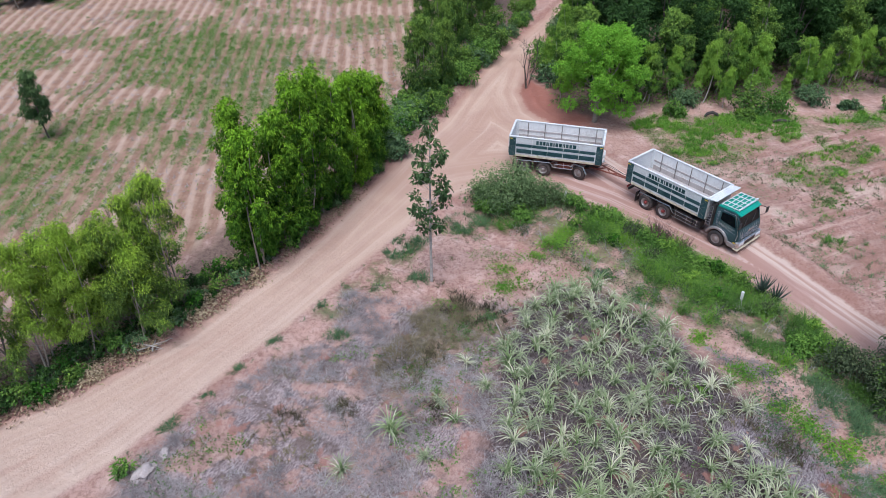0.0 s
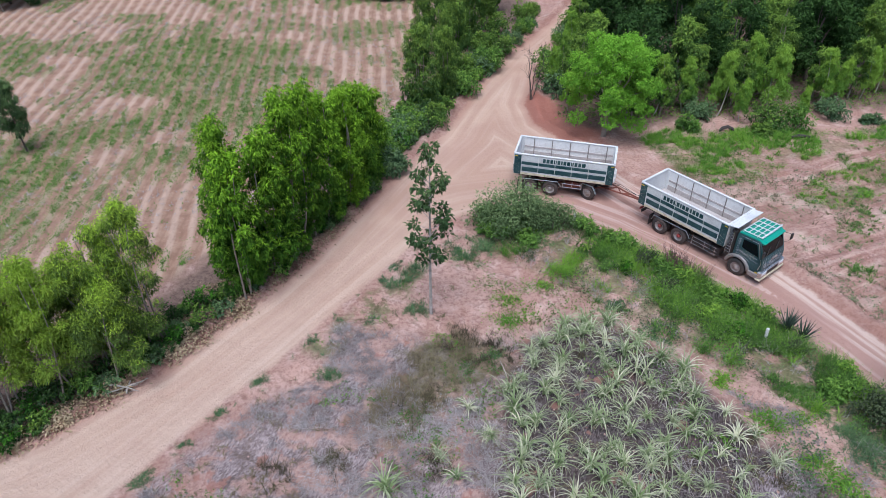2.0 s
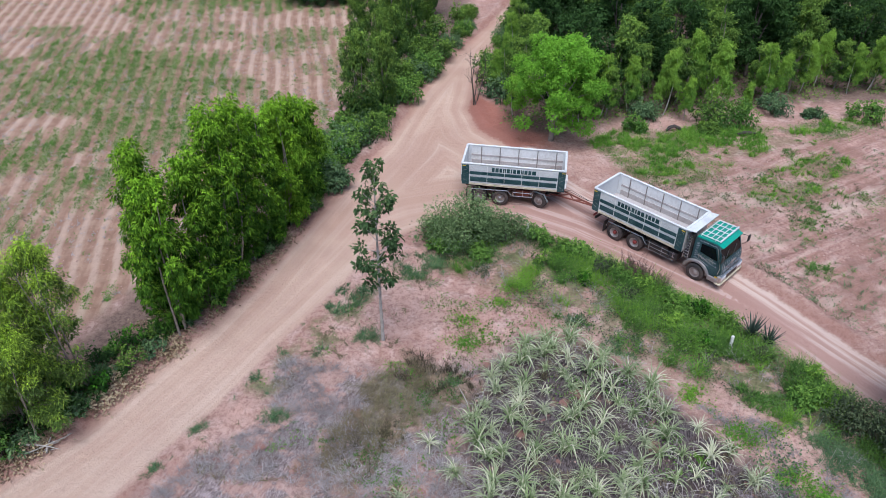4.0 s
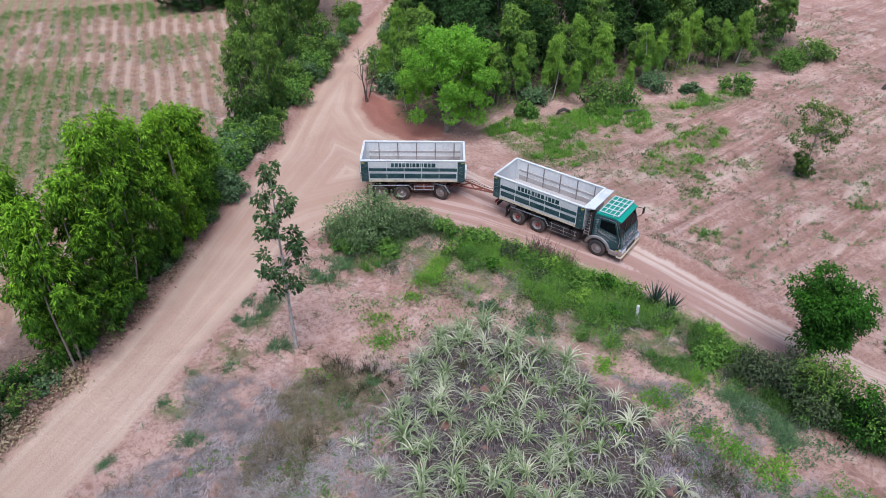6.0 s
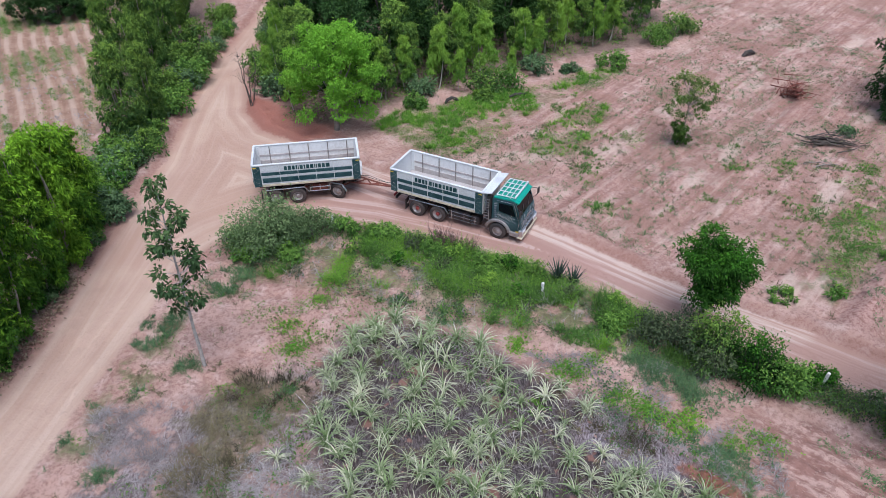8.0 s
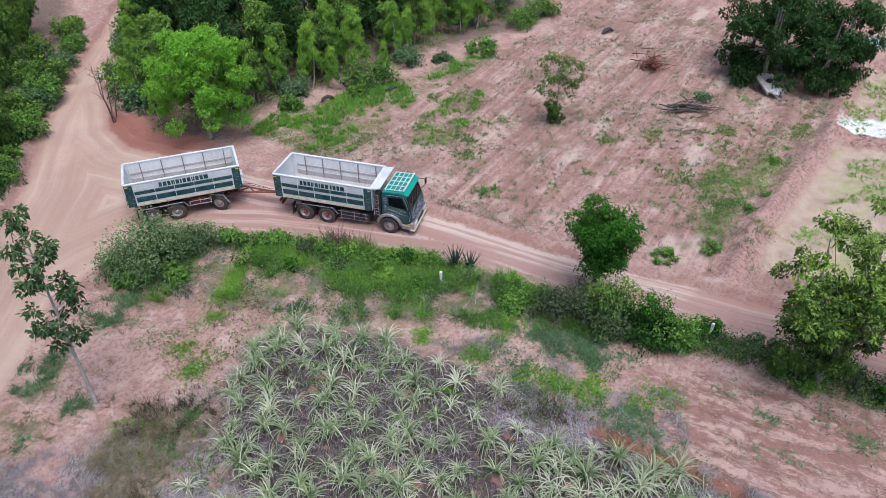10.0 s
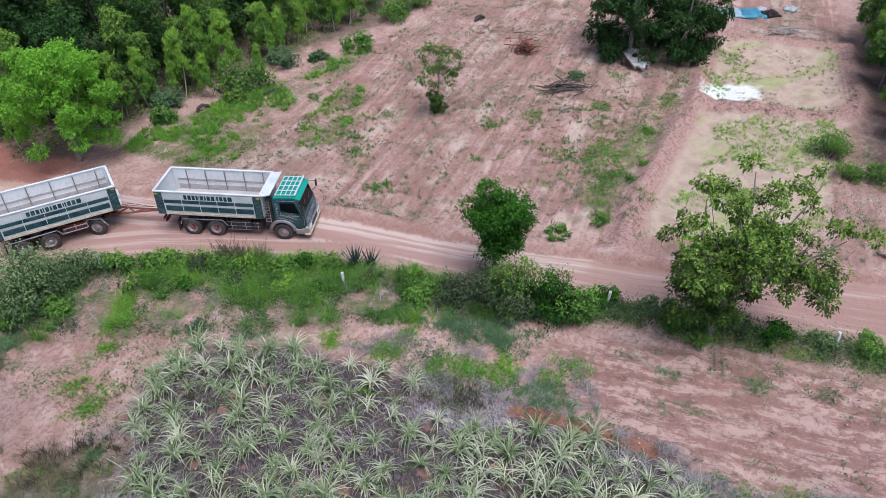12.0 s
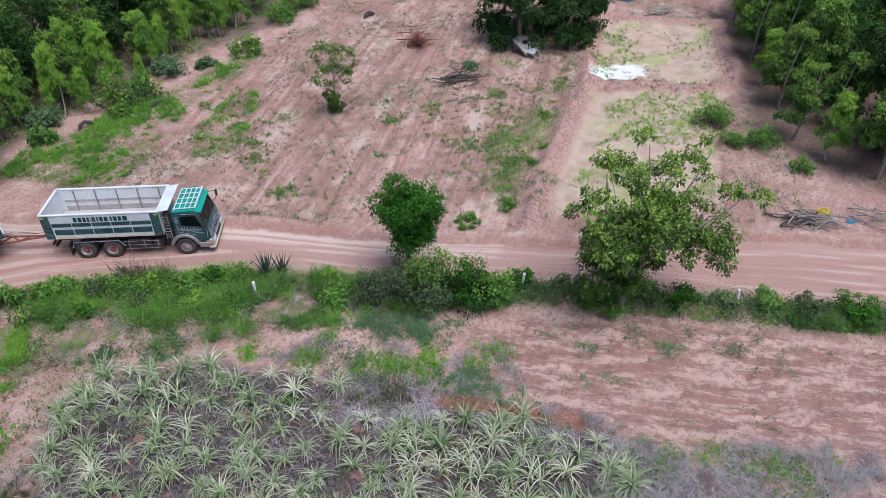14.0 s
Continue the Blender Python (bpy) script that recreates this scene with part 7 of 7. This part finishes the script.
lump("charred_stump", "black charred stump lying on bare earth", "log", 49.6, 49.6, [(-0.7, 0, 0.12), (-0.3, 0.1, 0.35), (0.3, 0.1, 0.4), (0.7, 0, 0.2)], 0.2, M_CHAR)
lump("fallen_log", "grey log in the grass", "log", 26.6, 50.4, [(-0.7, 0, 0.1), (-0.2, 0.1, 0.2), (0.3, 0.05, 0.2), (0.8, 0, 0.1)], 0.14, M_CHAR)


def handcart():
    ob = thing("handcart", "weathered wooden handcart tipped on its shaft with a white bundle", "cart", 50.4, 33.2, turn=-118)
    tilt = lambda bm: bmesh.ops.rotate(bm, verts=bm.verts[:], cent=(0, 0, 0.6), matrix=Matrix.Rotation(radians(12), 3, "Y"))
    for k in range(6):
        bm = boxes((-1.3, 1.1, -0.75 + k * 0.25, -0.52 + k * 0.25, 0.60, 0.65))
        tilt(bm)
        part("plank", bm, M_PLANK, ob)
    bm = boxes((-1.3, 1.3, -0.78, -0.70, 0.48, 0.60), (-1.3, 1.3, 0.70, 0.78, 0.48, 0.60))
    tilt(bm)
    part("frame", bm, M_DEADWOOD, ob)
    for s in (-1, 1):
        w = part("wheel", lathe([(0.25, -0.05), (0.31, -0.06), (0.31, 0.06), (0.25, 0.05), (0.25, -0.05)], -0.4, s * 0.9, 0.33, 18), M_RUBBER, ob)
        part("rim", lathe([(0.25, 0.03), (0.05, 0.05), (0.0, 0.05)], -0.4, s * 0.9, 0.33, 18), M_RIM, w)
    part("shaft", pipes([[(1.1, -0.5, 0.40), (2.2, 0, 0.12)], [(1.1, 0.5, 0.40), (2.2, 0, 0.12)], [(2.2, 0, 0.12), (2.3, 0.4, 0.08), (2.3, -0.4, 0.08)]], 0.035), M_DEADWOOD, ob)
    return ob


handcart()


def sheet(name, label, cat, x, y, w, d, h, mat, turn=0.0, seed=1, z0=0.0):
    """A crumpled sheet or bundle with real thickness."""
    n = 14
    bm = bmesh.new()
    grid = [[None] * n for _ in range(n)]
    for i in range(n):
        for j in range(n):
            u, v = i / (n - 1) - 0.5, j / (n - 1) - 0.5
            rim = max(0, 1 - (max(abs(u), abs(v)) / 0.5) ** 4)
            z = h * rim * (0.65 + 0.7 * noise.noise(Vector((u * 5 + seed, v * 5, 0)))) + 0.03
            grid[i][j] = bm.verts.new((u * w * (1 + 0.12 * noise.noise(Vector((v * 4, seed, 0)))), v * d * (1 + 0.12 * noise.noise(Vector((u * 4, 0, seed)))), max(0.02, z)))
    for i in range(n - 1):
        for j in range(n - 1):
            bm.faces.new((grid[i][j], grid[i + 1][j], grid[i + 1][j + 1], grid[i][j + 1]))
    bmesh.ops.solidify(bm, geom=bm.faces[:], thickness=0.02)
    me = bpy.data.meshes.new(name)
    bm.to_mesh(me)
    bm.free()
    me.materials.append(mat)
    me.polygons.foreach_set("use_smooth", np.ones(len(me.polygons), bool))
    ob = new(name, me)
    ob.matrix_basis = pose(x, y, gz(x, y) + z0, 0, 0, turn)
    return tagged(ob, label, cat)


sheet("cloth_bundle", "white cloth bundle on the handcart", "bundle", 50.0, 32.4, 0.8, 0.7, 0.35, M_WHITE_SHEET, 20, 2, 0.42)
sheet("dark_pot", "dark round pot on the handcart", "pot", 50.5, 33.4, 0.45, 0.45, 0.3, M_CHAR, 0, 8, 0.62)
sheet("tarpaulin", "blue tarpaulin over a pond edge", "tarpaulin", 68.8, 31.9, 3.0, 2.6, 0.6, M_BLUE, -48, 3)
sheet("plastic_sheet", "pale blue plastic sheet beside a blue tarpaulin", "sheet", 67.4, 33.6, 3.0, 2.6, 0.4, M_PALE_BLUE, -48, 4)
sheet("plastic_sheet", "dark plastic sheet heaped beside the tarpaulin", "sheet", 69.8, 30.4, 1.6, 1.6, 0.5, M_CHAR, -30, 11)
sheet("plastic_sheet", "white plastic sheet lying over clutter", "sheet", 70.4, 31.6, 1.4, 1.0, 0.4, M_WHITE_SHEET, 15, 12)
sheet("plastic_sheet", "crumpled white sheet on bare earth", "sheet", 72.5, 29.6, 1.6, 1.2, 0.3, M_WHITE_SHEET, 10, 5)
sheet("yellow_bag", "yellow plastic bag on the firewood heap", "bag", 38.9, 7.4, 0.75, 0.5, 0.35, M_YELLOW_BAG, -60, 6, 0.35)
sheet("blue_sheet", "scrap of blue plastic on the ground", "sheet", 39.7, 5.9, 0.8, 0.4, 0.12, M_BLUE, -30, 7)


def clods(name, label, spots, lo, hi):
    x, y = spots
    n = len(x)
    base = np.array([(1, 0, 0), (0, 1, 0), (-1, 0, 0), (0, -1, 0), (0, 0, 1), (0, 0, -1)], float)
    tri = np.array([(0, 1, 4), (1, 2, 4), (2, 3, 4), (3, 0, 4), (1, 0, 5), (2, 1, 5), (3, 2, 5), (0, 3, 5)])
    size = RNG.uniform(0, 1, n) ** 5 * (hi - lo) + lo
    v = base[None] * size[:, None, None] * RNG.uniform(0.6, 1.3, (n, 6, 1)) * np.array([1, 1, 0.6])
    a = RNG.uniform(0, 2 * math.pi, n)
    c, s = np.cos(a)[:, None], np.sin(a)[:, None]
    v = np.stack([v[..., 0] * c - v[..., 1] * s, v[..., 0] * s + v[..., 1] * c, v[..., 2]], -1)
    v += np.stack([x, y, ground_height(x, y) + size * 0.05], 1)[:, None]
    me = bpy.data.meshes.new(name)
    fill(me, v.reshape(-1, 3), (tri[None] + np.arange(n)[:, None, None] * 6).reshape(-1, 3))
    me.materials.append(M_CLOD)
    tagged(new(name, me), label, "soil clods", kind="stuff")


clods("plough_clods", "loose reddish clods on the ploughed strip", spots_in(PLOUGH_SEEN, 48, lambda x, y: value_noise(x, y, 1.2, 61) > 0.3), 0.012, 0.075)
clods("bank_clods", "broken lumps of soil on the bare triangle", spots_in(TRIANGLE, 9, lambda x, y: value_noise(x, y, 1.7, 62) > 0.5), 0.02, 0.08)
clods("open_clods", "lumps of turned soil on the open land", spots_in(OPEN, 6, lambda x, y: (value_noise(x, y, 2.4, 63) > 0.42) & (x < 62) & (outline_distance(PADDY_NEAR, x, y) > 0) & (outline_distance(PADDY_FAR, x, y) > 0)), 0.03, 0.12)
clods("field_clods", "lumps of soil in the field furrows", spots_in(FIELD_SEEN, 3), 0.03, 0.10)
scatter("stubble", "dark dead stubs of weeds on bare soil", "stubble", spots_in(TRIANGLE, 5, lambda x, y: value_noise(x, y, 1.5, 64) > 0.52), blade_tufts(0.20, 0.03, 7, 1.3, 0.6, 0.2), M_STRAW_BROWN)
scatter("open_stubble", "dark dead stubs on the open land", "stubble", spots_in(OPEN, 2.2, lambda x, y: (value_noise(x, y, 2.1, 65) > 0.5) & (x < 62) & (outline_distance(PADDY_NEAR, x, y) > 0)), blade_tufts(0.22, 0.04, 6, 1.3, 0.6, 0.2), M_STRAW_BROWN)
